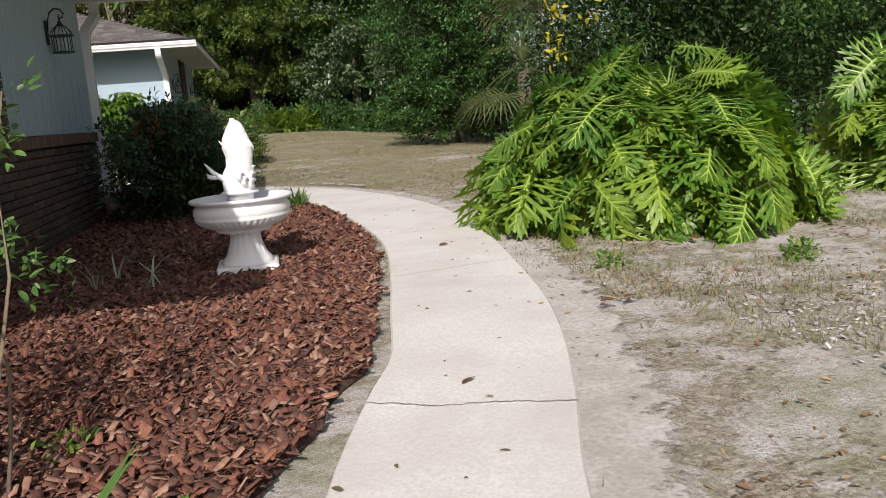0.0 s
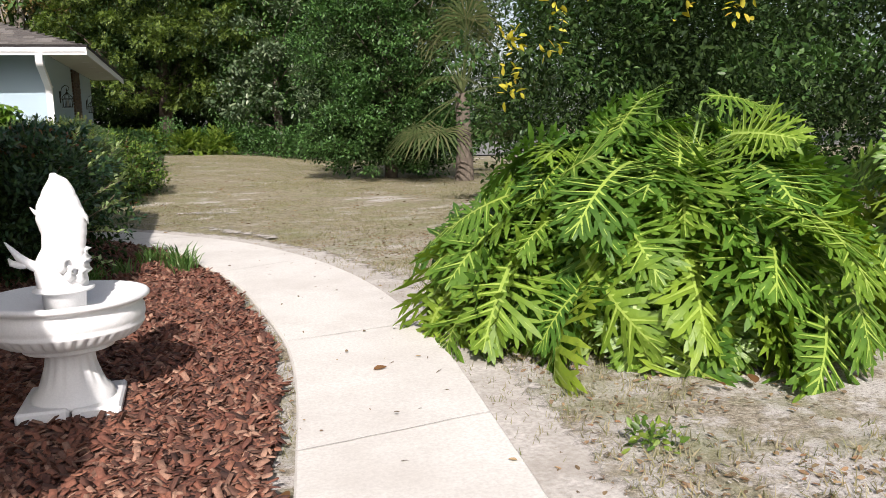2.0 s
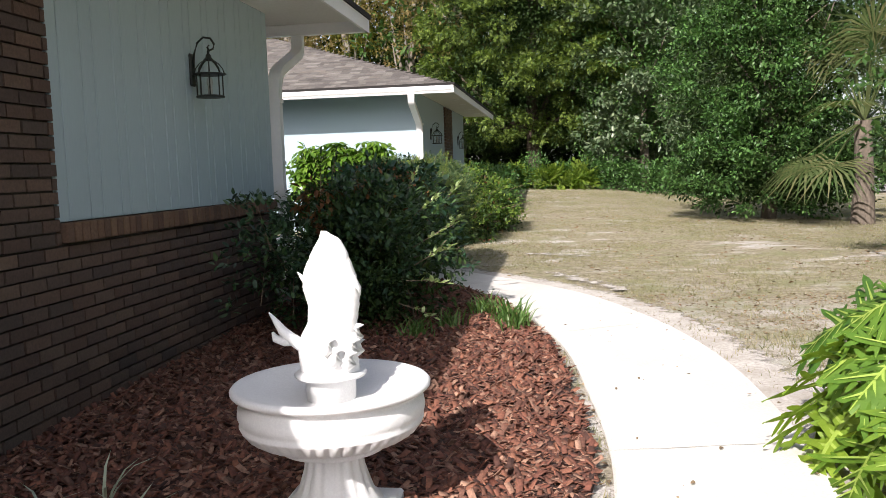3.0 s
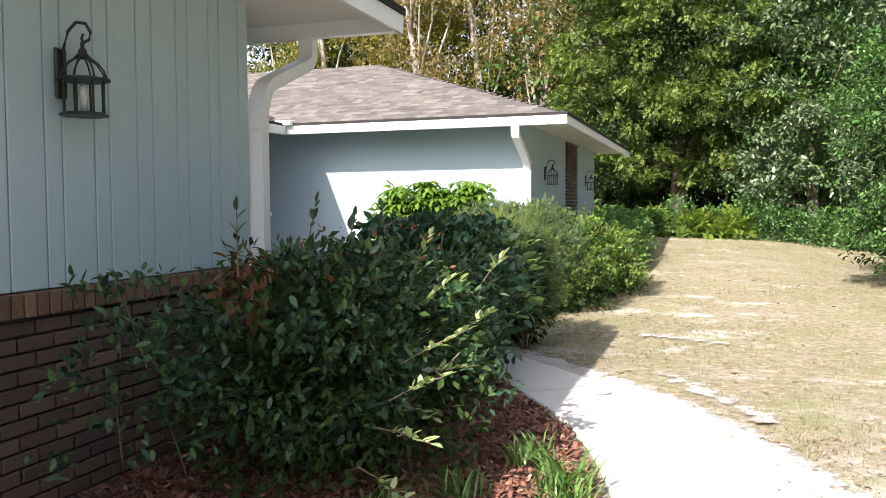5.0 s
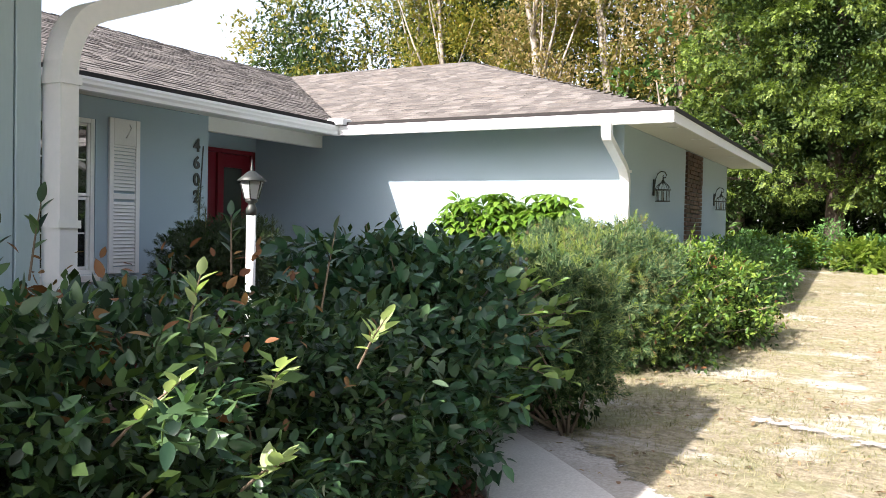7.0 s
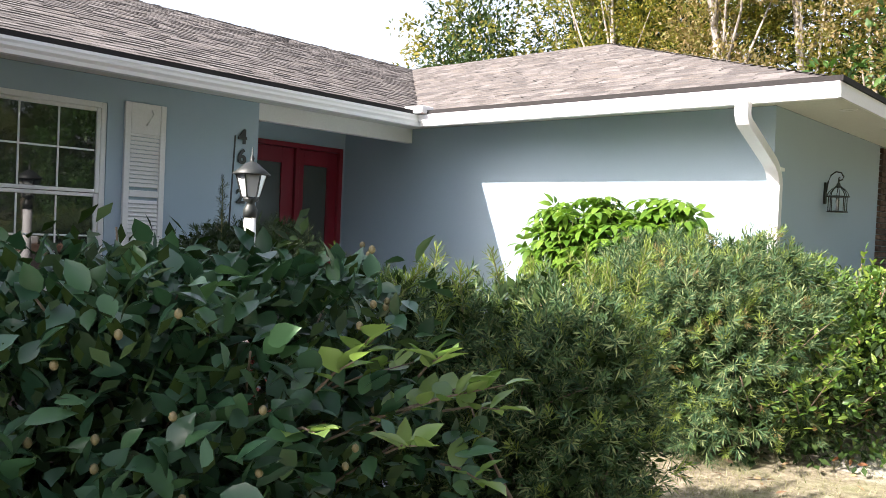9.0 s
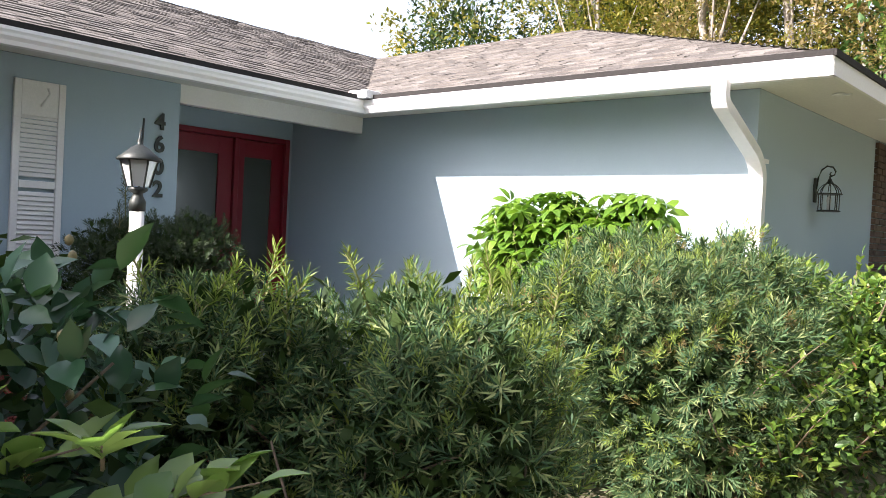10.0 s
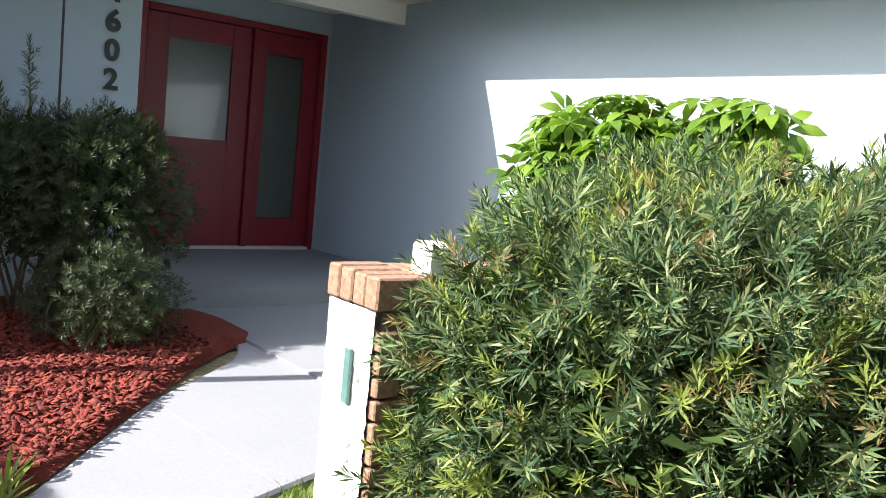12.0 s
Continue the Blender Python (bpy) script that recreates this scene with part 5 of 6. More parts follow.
# mixed hollies by the corner of the near wing
HB = [(-1.0, 6.3, 0.6, 0.55, 0.5, 0.64), (-0.75, 6.7, 0.55, 0.62, 0.6, 0.62), (-1.15, 7.2, 0.58, 0.6, 0.6, 0.58), (-0.95, 7.8, 0.58, 0.5, 0.5, 0.58)]
shrub("holly_bush", (-1.0, 6.6), HB,
      [("foliage", 12500, 0.054, "oval4", "holly", dict(depth=0.5, top=1.2, tufts=(230, 0.14, 0.65))),
       ("sparse_foliage", 420, 0.055, "oval4", "holly", dict(depth=0.8, clump=5, blobs=[(-0.35, -0.9, 0.6, 0.3, 0.45, 0.5)])),
       ("dry_foliage", 130, 0.042, "oval4", "brown_leaf", dict(depth=0.15, blobs=[(0.1, 0.5, 0.95, 0.5, 0.9, 0.3)])),
       ("dry_foliage", 230, 0.07, "oval4", "brown_leaf", dict(depth=0.5, low=-1.0, droop=1.0, blobs=[(-0.12, -0.35, 1.0, 0.16, 0.2, 0.16), (0.1, 0.15, 1.02, 0.15, 0.15, 0.12)])),
       ("inner_foliage", 11000, 0.06, "quad", "inner_shade", dict(depth=0.95, low=-1.1))], 11, "dense dark evergreen shrub with small glossy leaves and some dry ones", 34, 0.009, 1.0)


def sprig(at, way, n, size, mat, name="sprig", label=""):
    """A twig that stands out of a bush, with leaves in pairs."""
    rng = np.random.default_rng(int(abs(at[0] * 1000 + at[1] * 100)))
    s = empty(name, at, label or "pale young sprig with paired oval leaves in dark shrub", "shrub")
    w = Vector(way)
    v, f = tube([(0, 0, 0), w * 0.5 + Vector((0, 0, 0.01)), w], [0.004, 0.003, 0.0015], 5)
    mesh_from("stem", v, f, M["twig"], s)
    pts, ways = [], []
    side = w.cross(Vector((0, 0, 1))).normalized()
    for i in range(n):
        t = 0.4 + 0.6 * (i + rng.uniform(-0.3, 0.3)) / n
        for k in (-1, 1):
            if rng.random() < 0.2:
                continue
            pts.append(tuple(w * t))
            ways.append(tuple(w.normalized() * 0.45 + side * k * rng.uniform(0.5, 1.2) + Vector((rng.normal(0, 0.4), rng.normal(0, 0.4), rng.uniform(0.0, 1.0)))))
    pts.append(tuple(w))
    ways.append(tuple(w.normalized()))
    soup("leaves", [scatter_leaves(np.array(pts), np.array(ways), np.full(len(pts), size) * rng.uniform(0.8, 1.2, len(pts)), "broad" if mat == "camellia_lit" else "oval4", rng, 0.4)], M[mat], s)
    return s


for a, w in (((-0.5, 6.5, 0.6), (0.28, 0.02, 0.06)), ((-0.5, 6.4, 0.52), (0.2, -0.08, -0.05)), ((-0.35, 7.3, 0.98), (0.14, -0.08, 0.16)), ((-0.5, 7.1, 0.9), (0.12, -0.1, 0.12)), ((-0.6, 6.9, 1.05), (0.1, -0.05, 0.2)), ((-0.32, 6.8, 0.78), (0.16, -0.05, 0.1))):
    sprig(a, w, 6, 0.06, "pale_leaf")
for a, w in (((-1.3, 5.7, 0.75), (-0.05, -0.1, 0.35)), ((-1.35, 5.6, 0.4), (0.1, -0.15, 0.3)), ((-1.2, 5.8, 0.3), (0.1, -0.25, 0.3)), ((-1.25, 5.85, 0.6), (-0.1, -0.2, 0.3)), ((-1.0, 5.9, 1.1), (0.03, -0.05, 0.28)), ((-0.8, 6.5, 1.1), (0.05, 0, 0.25)), ((-1.2, 6.9, 1.2), (0.05, 0, 0.22)), ((-0.7, 7.6, 1.1), (0.05, 0, 0.25)), ((-1.0, 7.5, 1.2), (-0.05, 0.05, 0.2))):
    sprig(a, w, 4, 0.06, "holly", label="upright dark leafy shoot of shrub")

CB = [(-1.15, 9.15, 0.72, 0.55, 0.55, 0.66), (-0.98, 8.55, 0.68, 0.48, 0.5, 0.64), (-1.3, 8.7, 0.7, 0.5, 0.6, 0.66)]
shrub("camellia", (-1.1, 8.9), CB,
      [("foliage", 5600, 0.078, "broad", "camellia", dict(depth=0.45, top=1.26, tufts=(170, 0.16, 0.7))),
       ("inner_foliage", 7000, 0.06, "quad", "inner_shade", dict(depth=0.95, low=-1.1))], 12, "dark camellia shrub with glossy pointed leaves", 28, 0.013, 1.02)
for i in range(26):
    a = RNG.uniform(-0.9, 1.4)
    x, y, z = -1.1 + 0.55 * math.cos(a), 8.85 + 0.6 * math.sin(a), RNG.uniform(0.85, 1.38)
    v, f = lathe([(0.002, -0.009), (0.007, -0.005), (0.009, 0.001), (0.007, 0.008), (0.002, 0.012)], 8)
    b = mesh_from("camellia_bud", v, f, M["bud"], None, "round pale camellia bud on dark shrub", True, category="flower bud", group="camellia buds")
    b.location = (x, y, z)
# Twigs whose lighter leaf colour stands for sunlight on the camellia.
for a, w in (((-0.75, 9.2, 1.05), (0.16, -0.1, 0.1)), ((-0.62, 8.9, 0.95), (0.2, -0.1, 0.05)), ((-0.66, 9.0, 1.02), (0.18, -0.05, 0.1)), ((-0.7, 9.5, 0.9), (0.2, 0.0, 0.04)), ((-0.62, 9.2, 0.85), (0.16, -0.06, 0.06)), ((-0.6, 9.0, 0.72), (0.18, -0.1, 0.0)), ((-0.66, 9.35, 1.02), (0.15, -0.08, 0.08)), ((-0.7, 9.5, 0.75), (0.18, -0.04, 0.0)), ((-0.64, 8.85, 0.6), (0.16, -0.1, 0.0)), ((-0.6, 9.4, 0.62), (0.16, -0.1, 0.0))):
    sprig(a, w, 3, 0.085, "camellia_lit", label="camellia twig with broad green leaves, sunlight put into their colour")

shrub("podocarpus", (-1.1, 10.4), [(-1.1, 10.42, 0.64, 0.42, 0.48, 0.58), (-1.4, 10.0, 0.64, 0.45, 0.45, 0.58), (-0.8, 10.38, 0.64, 0.3, 0.36, 0.58)],
      [("foliage", 4600, 0.092, "whorl", "podo", dict(depth=0.7, out=1.3, spread=0.7, top=1.24)),
       ("young_foliage", 230, 0.095, "whorl", "podo_tip", dict(depth=0.12, out=1.0, spread=0.3, droop=-1.2, top=1.27)),
       ("inner_foliage", 11000, 0.06, "quad", "inner_shade", dict(depth=0.7, low=-1.1, blobs=[(0, 0.02, 0.58, 0.4, 0.45, 0.55), (-0.3, -0.4, 0.58, 0.4, 0.4, 0.53), (0.3, -0.02, 0.55, 0.25, 0.3, 0.5)]))], 13, "shaded podocarpus shrub with narrow leaves and pale tips", 40, 0.012, 1.0)


def shoot(at, height, seed, label="tall pale podocarpus shoot", lean=(0.0, 0.0), mat="podo_tip"):
    """An upright podocarpus shoot: a stem with short side twigs, narrow leaves in rosettes."""
    rng = np.random.default_rng(seed)
    s = empty("podocarpus_shoot", at, label, "shrub")
    way = Vector((rng.normal(0, 0.06) + lean[0], rng.normal(0, 0.06) + lean[1], height))
    bow = way * 0.5 + Vector((lean[0], lean[1], 0)) * -0.15
    v, f = tube([(0, 0, 0), bow, way], [0.006, 0.004, 0.002], 5)
    mesh_from("stem", v, f, M["podo_stem"], s)
    p, w, z = [], [], []

    def rosette(a, b, n, size):
        d = (b - a).normalized()
        u = d.orthogonal().normalized()
        q = d.cross(u)
        for k in range(n):
            t = (k + 0.5) / n
            ang = k * 2.4 + rng.normal(0, 0.2)
            o = (u * math.cos(ang) + q * math.sin(ang)) * (1.15 - 0.8 * t) + d * (0.35 + 0.6 * t)
            p.append(tuple(a.lerp(b, t)))
            w.append(tuple(o))
            z.append(size * rng.uniform(0.8, 1.15) * (1.1 - 0.3 * t))

    for k in range(int(height / 0.045)):
        t = 0.15 + 0.75 * k * 0.045 / height
        a = (bow * (2 * t)) if t < 0.5 else bow.lerp(way, 2 * t - 1)
        ang = k * 2.2 + rng.normal(0, 0.3)
        b = a + Vector((math.cos(ang) * 0.05, math.sin(ang) * 0.05, 0.05)) * rng.uniform(0.7, 1.4) * (1.15 - 0.5 * t)
        v, f = tube([a, a.lerp(b, 0.6), b], [0.003, 0.0022, 0.0015], 4)
        mesh_from("twig", v, f, M["podo_stem"], s)
        rosette(a.lerp(b, 0.3), b, 11, 0.04)
    rosette(way * 0.25, bow, int(height * 60), 0.045)
    rosette(bow, way, int(height * 90) + 8, 0.05)
    soup("leaves", [scatter_leaves(np.array(p), np.array(w), np.array(z), "strapleaf", rng, 0.4)], M[mat], s)


for i, (x, y, z, h, lx, ly) in enumerate([(-0.86, 10.80, 0.80, 0.60, 0.04, 0.05), (-0.97, 10.74, 1.08, 0.28, 0, 0), (-1.12, 10.78, 1.04, 0.28, 0, 0.05), (-0.88, 10.66, 1.06, 0.26, 0.03, 0), (-0.78, 10.58, 1.04, 0.24, 0.03, 0), (-1.25, 10.5, 1.1, 0.24, 0, 0), (-1.05, 10.45, 1.1, 0.2, 0, 0), (-1.42, 10.2, 1.12, 0.22, 0, 0), (-1.1, 10.05, 1.08, 0.2, 0, 0), (-0.78, 10.3, 1.02, 0.2, 0, 0), (-0.76, 10.75, 0.86, 0.25, 0.06, 0.02), (-0.72, 10.7, 0.7, 0.25, 0.08, 0.04), (-1.6, 10.0, 1.1, 0.22, 0, 0), (-1.3, 9.85, 1.08, 0.2, 0, 0), (-0.85, 10.85, 0.72, 0.14, 0.05, 0.22), (-0.88, 10.88, 0.62, 0.12, 0.03, 0.26), (-0.95, 10.85, 0.85, 0.25, 0, 0.06), (-1.05, 10.9, 0.75, 0.25, 0, 0.08), (-0.7, 10.5, 0.9, 0.22, 0.05, 0), (-0.95, 10.6, 1.08, 0.2, 0, 0), (-1.2, 10.65, 1.08, 0.22, 0, 0)]):
    shoot((x, y, z), h, 50 + i, lean=(lx, ly))

PB = [(-1.86, 12.5, 0.55, 0.3, 0.38, 0.6), (-1.55, 12.75, 0.66, 0.5, 0.55, 0.66), (-1.45, 13.35, 0.72, 0.62, 0.6, 0.72), (-1.2, 12.9, 0.55, 0.5, 0.6, 0.6), (-1.95, 13.3, 0.7, 0.5, 0.6, 0.66)]
shrub("podocarpus", (-1.5, 13.1), PB,
      [("foliage", 8000, 0.12, "whorl", "podo", dict(depth=0.35, out=1.3, spread=0.5, top=1.42, tufts=(420, 0.15, 0.9))),
       ("young_foliage", 700, 0.11, "whorl", "podo_tip", dict(depth=0.1, out=1.2, spread=0.4, droop=-0.6)),
       ("dry_foliage", 420, 0.09, "whorl", "olive_brown", dict(depth=0.05, out=1.0, low=0.35)),
       ("inner_foliage", 9000, 0.08, "quad", "inner_shade", dict(depth=0.95, low=-1.1))], 14, "sunlit podocarpus shrub beside the low wall", 50)
NB = [(-0.72, 13.05, 0.45, 0.36, 0.42, 0.45), (-0.95, 14.0, 0.62, 0.55, 0.6, 0.62), (-0.8, 14.8, 0.6, 0.65, 0.7, 0.6), (-0.45, 14.5, 0.45, 0.45, 0.5, 0.45), (-1.1, 15.4, 0.6, 0.6, 0.6, 0.6)]
shrub("nandina", (-0.9, 14.5), NB,
      [("foliage", 9500, 0.062, "oval4", "nandina", dict(depth=0.8, tufts=(170, 0.2, 0.5))),
       ("inner_foliage", 7000, 0.07, "quad", "inner_shade", dict(depth=0.95, low=-1.1)),
       ("dry_foliage", 300, 0.06, "oval4", "brown_leaf", dict(depth=0.4, low=-1.0))], 15, "bright green leggy shrub with small oval leaves", 60, 0.012, 1.02)
for a, w in (((-0.35, 13.7, 0.6), (0.3, -0.05, 0.08)), ((-0.2, 14.2, 0.6), (0.35, 0, 0.1)), ((-0.5, 13.5, 0.85), (0.25, -0.1, 0.12)), ((-0.6, 13.6, 1.05), (0.1, -0.05, 0.25)), ((-0.9, 14.2, 1.15), (0.05, 0, 0.25)), ((-0.3, 14.9, 0.85), (0.3, 0.1, 0.1))):
    sprig(a, w, 6, 0.055, "nandina", label="arching green leafy branch of shrub")
shrub("red_flower_shrub", (-0.9, 17.5), [(-1.0, 17.4, 0.7, 0.7, 0.9, 0.6), (-0.9, 18.8, 0.7, 0.7, 0.8, 0.6), (-1.0, 20.4, 0.7, 0.6, 0.9, 0.6)],
      [("foliage", 7000, 0.07, "quad", "tree_mid", dict(depth=0.5)), ("flower", 1, 0.08, "oval4", "red_flower", dict(depth=0.05, low=0.1)), ("flower", 1, 0.08, "oval4", "red_flower", dict(depth=0.05, low=0.1)), ("flower", 1, 0.08, "oval4", "red_flower", dict(depth=0.05, low=0.1)), ("flower", 1, 0.08, "oval4", "red_flower", dict(depth=0.05, low=0.1))], 19, "green shrub with a few red flowers by the end wall", 20)


def umbrella_plant():
    s = empty("umbrella_plant", (-3.22, 14.5, 0.15), "bright green umbrella plant against the blue-grey wall", "shrub")
    rng = np.random.default_rng(16)
    bl = [(-0.5, 0, 1.03, 0.33, 0.3, 0.52), (0.0, 0, 1.13, 0.55, 0.32, 0.54), (0.6, 0, 1.1, 0.4, 0.3, 0.53)]
    twigs("stem", [(-0.3, 0.05, 0), (0.3, 0.05, 0), (0, 0.1, 0)], bl, 40, M["podo_stem"], s, 16, 0.014, 0.004, 1.0)
    p, d = shell_points(bl, 480, rng, 0.6, -0.9)
    w = d * 0.3 + rng.normal(0, 0.5, p.shape)
    w[:, 2] *= 0.3
    soup("foliage", [scatter_leaves(p, w, rng.uniform(0.12, 0.17, len(p)), "parasol", rng, 0.5)], M["umbrella"], s)


umbrella_plant()
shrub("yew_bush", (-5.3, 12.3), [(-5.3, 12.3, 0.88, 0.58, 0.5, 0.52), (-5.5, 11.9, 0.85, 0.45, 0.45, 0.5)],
      [("foliage", 3600, 0.085, "whorl", "podo_dark", dict(depth=0.6, out=1.3, spread=0.6)), ("inner_foliage", 3000, 0.07, "quad", "inner_shade", dict(depth=0.95))], 17, "dark needle shrub on red mulch", 30)
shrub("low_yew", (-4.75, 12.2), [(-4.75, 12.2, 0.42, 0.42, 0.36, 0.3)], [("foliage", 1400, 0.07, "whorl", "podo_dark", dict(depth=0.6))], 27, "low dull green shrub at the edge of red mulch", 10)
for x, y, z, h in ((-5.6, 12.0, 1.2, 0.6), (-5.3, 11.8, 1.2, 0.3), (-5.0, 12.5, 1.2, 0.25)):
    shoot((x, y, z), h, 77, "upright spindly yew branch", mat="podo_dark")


# the split-leaf philodendrons
def philo_leaf(rng, length):
    """Verts, faces and material slots of a deeply cut leaf along y that droops; slot 1 is the pale rib."""
    vs, fs, slot = [], [], []
    curl, cup, twist = rng.uniform(0.25, 0.55), rng.uniform(-0.5, 0.5), rng.uniform(-0.25, 0.25)

    def bend(x, y):
        return (x, y * (1 - 0.08 * y), -curl * y * y + cup * x * x + twist * x * y)

    n = 12
    for side in (-1, 1):
        for k in range(n):
            t = (k + 0.3 * (side > 0)) / (n - 1)
            y0 = 0.05 + 0.78 * t
            reach = (0.40 * math.sin(math.pi * min(0.95, 0.26 + 0.60 * t)) + 0.03) * rng.uniform(0.82, 1.12)
            ang = radians(-35 + 95 * t) + rng.uniform(-0.12, 0.12)
            dx, dy = math.cos(ang) * side, math.sin(ang)
            px, py = -dy * side, dx * side
            lift = rng.uniform(-0.10, 0.08)
            o = len(vs)
            rows = ((0, 0.040), (0.28, 0.026), (0.5, 0.023), (0.72, 0.029), (0.9, 0.020), (1.05, 0.004))
            for j, (r, w) in enumerate(rows):
                for q in (-1, 1):
                    wob = rng.uniform(0.8, 1.2) if j > 1 else 1
                    x, y = dx * reach * r + px * w * q * wob, y0 + dy * reach * r + py * w * q * wob
                    vx, vy, vz = bend(x, y)
                    vs.append((vx * length, vy * length, (vz + lift * r * r + (0.014 if q > 0 else 0.0)) * length))
            for j in range(len(rows) - 1):
                a = o + 2 * j
                fs.append((a, a + 1, a + 3, a + 2))
                slot.append(0)
            # blunt teeth on the lobe's two edges
            for r0, q in ((0.42, 1), (0.6, -1), (0.74, 1)):
                if reach < 0.16 or rng.random() < 0.2:
                    continue
                a2 = ang + q * 0.62
                ex, ey, ln = math.cos(a2) * side, math.sin(a2), reach * rng.uniform(0.2, 0.32)
                cx, cy = dx * reach * r0 + px * 0.012 * q, y0 + dy * reach * r0 + py * 0.012 * q
                o = len(vs)
                for r, w in ((0, 0.02), (0.7, 0.015), (1.0, 0.004)):
                    for g in (-1, 1):
                        vx, vy, vz = bend(cx + ex * ln * r - ey * w * g * side, cy + ey * ln * r + ex * w * g * side)
                        vs.append((vx * length, vy * length, (vz + lift * r0 * r0 + 0.004 * q) * length))
                fs += [(o, o + 1, o + 3, o + 2), (o + 2, o + 3, o + 5, o + 4)]
                slot += [0, 0]
            # the pale vein of the lobe
            o = len(vs)
            for r, w in ((0, 0.009), (0.8, 0.002)):
                for q in (-1, 1):
                    vx, vy, vz = bend(dx * reach * r + px * w * q, y0 + dy * reach * r + py * w * q)
                    vs.append((vx * length, vy * length, (vz + lift * r * r + 0.014) * length))
            fs.append((o, o + 1, o + 3, o + 2))
            slot.append(1)
    for j in range(7):
        y0, y1 = j / 7 * 0.98, (j + 1) / 7 * 0.98
        o = len(vs)
        for y in (y0, y1):
            w = 0.07 * (1 - y) ** 0.6 + 0.012
            for x, up in ((-w, 0.0), (0, 0.012), (w, 0.0)):
                vx, vy, vz = bend(x, y)
                vs.append((vx * length, vy * length, (vz + up) * length))
        fs += [(o, o + 1, o + 4, o + 3), (o + 1, o + 2, o + 5, o + 4)]
        slot += [0, 0]
        o = len(vs)
        for y in (y0, y1):
            w = 0.019 * (1 - y) + 0.003
            for x, up in ((-w, 0.016), (w, 0.016)):
                vx, vy, vz = bend(x, y)
                vs.append((vx * length, vy * length, (vz + up) * length))
        fs.append((o, o + 1, o + 3, o + 2))
        slot.append(1)
    return vs, fs, slot


LEAVES = []
for i in range(12):
    rg = random.Random(200 + i)
    v, f, sl = philo_leaf(rg, 1.0)
    me = bpy.data.meshes.new("leaf")
    me.from_pydata(v, [], f)
    me.materials.append(M["philo_leaf"] if i < 9 else M["philo_yellow_leaf"])
    me.materials.append(M["rib"])
    me.polygons.foreach_set("material_index", sl)
    LEAVES.append(me)


def philodendron(at, rx, ry, h, n, seed, label):
    s = empty("philodendron", (at[0], at[1], rise(*at)), label, "plant")
    rng = random.Random(seed)
    stems = []
    for i in range(n):
        u = rng.random()
        a = rng.uniform(0, 2 * math.pi)
        el = math.asin(min(1, u ** 0.9)) * 0.95
        lump = 1 + 0.13 * math.sin(3 * a + seed) + 0.08 * math.sin(7 * a)
        r = math.cos(el) * rng.uniform(0.6, 1.0) * lump
        z = h * (0.12 + 0.86 * math.sin(el)) * rng.uniform(0.78, 1.05) * (0.94 + 0.1 * math.sin(2 * a + 1))
        x, y = rx * 0.8 * r * math.cos(a), ry * 0.8 * r * math.sin(a)
        L = rng.uniform(0.46, 0.76) * (0.85 if z > h * 0.8 else 1)
        droop = -12 - 48 * (1 - u) + rng.uniform(-26, 24)
        heading = math.degrees(math.atan2(y, x)) - 90 + rng.gauss(0, 34)
        out = 0.78
        bx, by, bz = x * out, y * out, max(0.22, z + 0.04)
        pale = z < h * 0.55 and rng.random() < 0.36
        me = LEAVES[rng.randrange(9, 12) if pale else rng.randrange(0, 9)]
        ob = new("leaf", me)
        ob.parent = s
        ob.matrix_basis = pose(bx, by, bz, droop, rng.gauss(0, 24), heading) @ Matrix.Scale(L, 4)
        if pale:
            ob["label"] = "yellowing split leaf"
        stems.append(tube([(bx * 0.12, by * 0.12, 0.0), (bx * 0.4, by * 0.4, bz * 0.65), (bx * 0.8, by * 0.8, bz * 0.98), (bx, by, bz)], [0.014, 0.011, 0.009, 0.007], 5))
    v, f = merge(stems)
    mesh_from("stalk", v, f, M["rib_green"], s, "green leaf stalks", True, kind="stuff")


philodendron((2.98, 3.5), 1.8, 1.5, 1.3, 330, 5, "large split-leaf philodendron clump with drooping yellow-green leaves on sand")
philodendron((5.75, 3.9), 1.05, 1.1, 1.4, 110, 6, "large split-leaf philodendron clump in front of dark trees")


def tree(name, at, height, trunk_r, blobs, layers, seed, label, bark="bark", limbs=14, lean=(0, 0)):
    t = empty(name, (at[0], at[1], rise(*at) - 0.05), label, "tree")
    rng = np.random.default_rng(seed)
    n = 7
    pts = [(lean[0] * k / n + rng.normal(0, trunk_r * 0.35) * (k > 0), lean[1] * k / n + rng.normal(0, trunk_r * 0.35) * (k > 0), height * k / n) for k in range(n + 1)]
    rad = [trunk_r * (1.25 if k == 0 else 1 - 0.8 * k / n) for k in range(n + 1)]
    v, f = tube(pts, rad, 9)
    mesh_from("trunk", v, f, M[bark], t, "", True)
    ends, _ = shell_points(blobs, limbs, rng, 0.4)
    for e in ends:
        k = min(n - 1, max(1, int(n * min(0.9, max(0.15, (e[2] / height) * rng.uniform(0.5, 0.85))))))
        b = Vector(pts[k])
        e = Vector(e)
        mid = b.lerp(e, 0.5) + Vector((rng.normal(0, 0.2), rng.normal(0, 0.2), 0.1))
        v, f = tube([b, b.lerp(mid, 0.5), mid, e], [rad[k] * 0.5, rad[k] * 0.4, rad[k] * 0.28, rad[k] * 0.08], 6)
        mesh_from("limb", v, f, M[bark], t, "", True)
    for i, (nm, cnt, size, kind, mat, opt) in enumerate(layers):
        foliage(nm, blobs, cnt, size, kind, M[mat], t, seed * 10 + i, **opt)
    return t


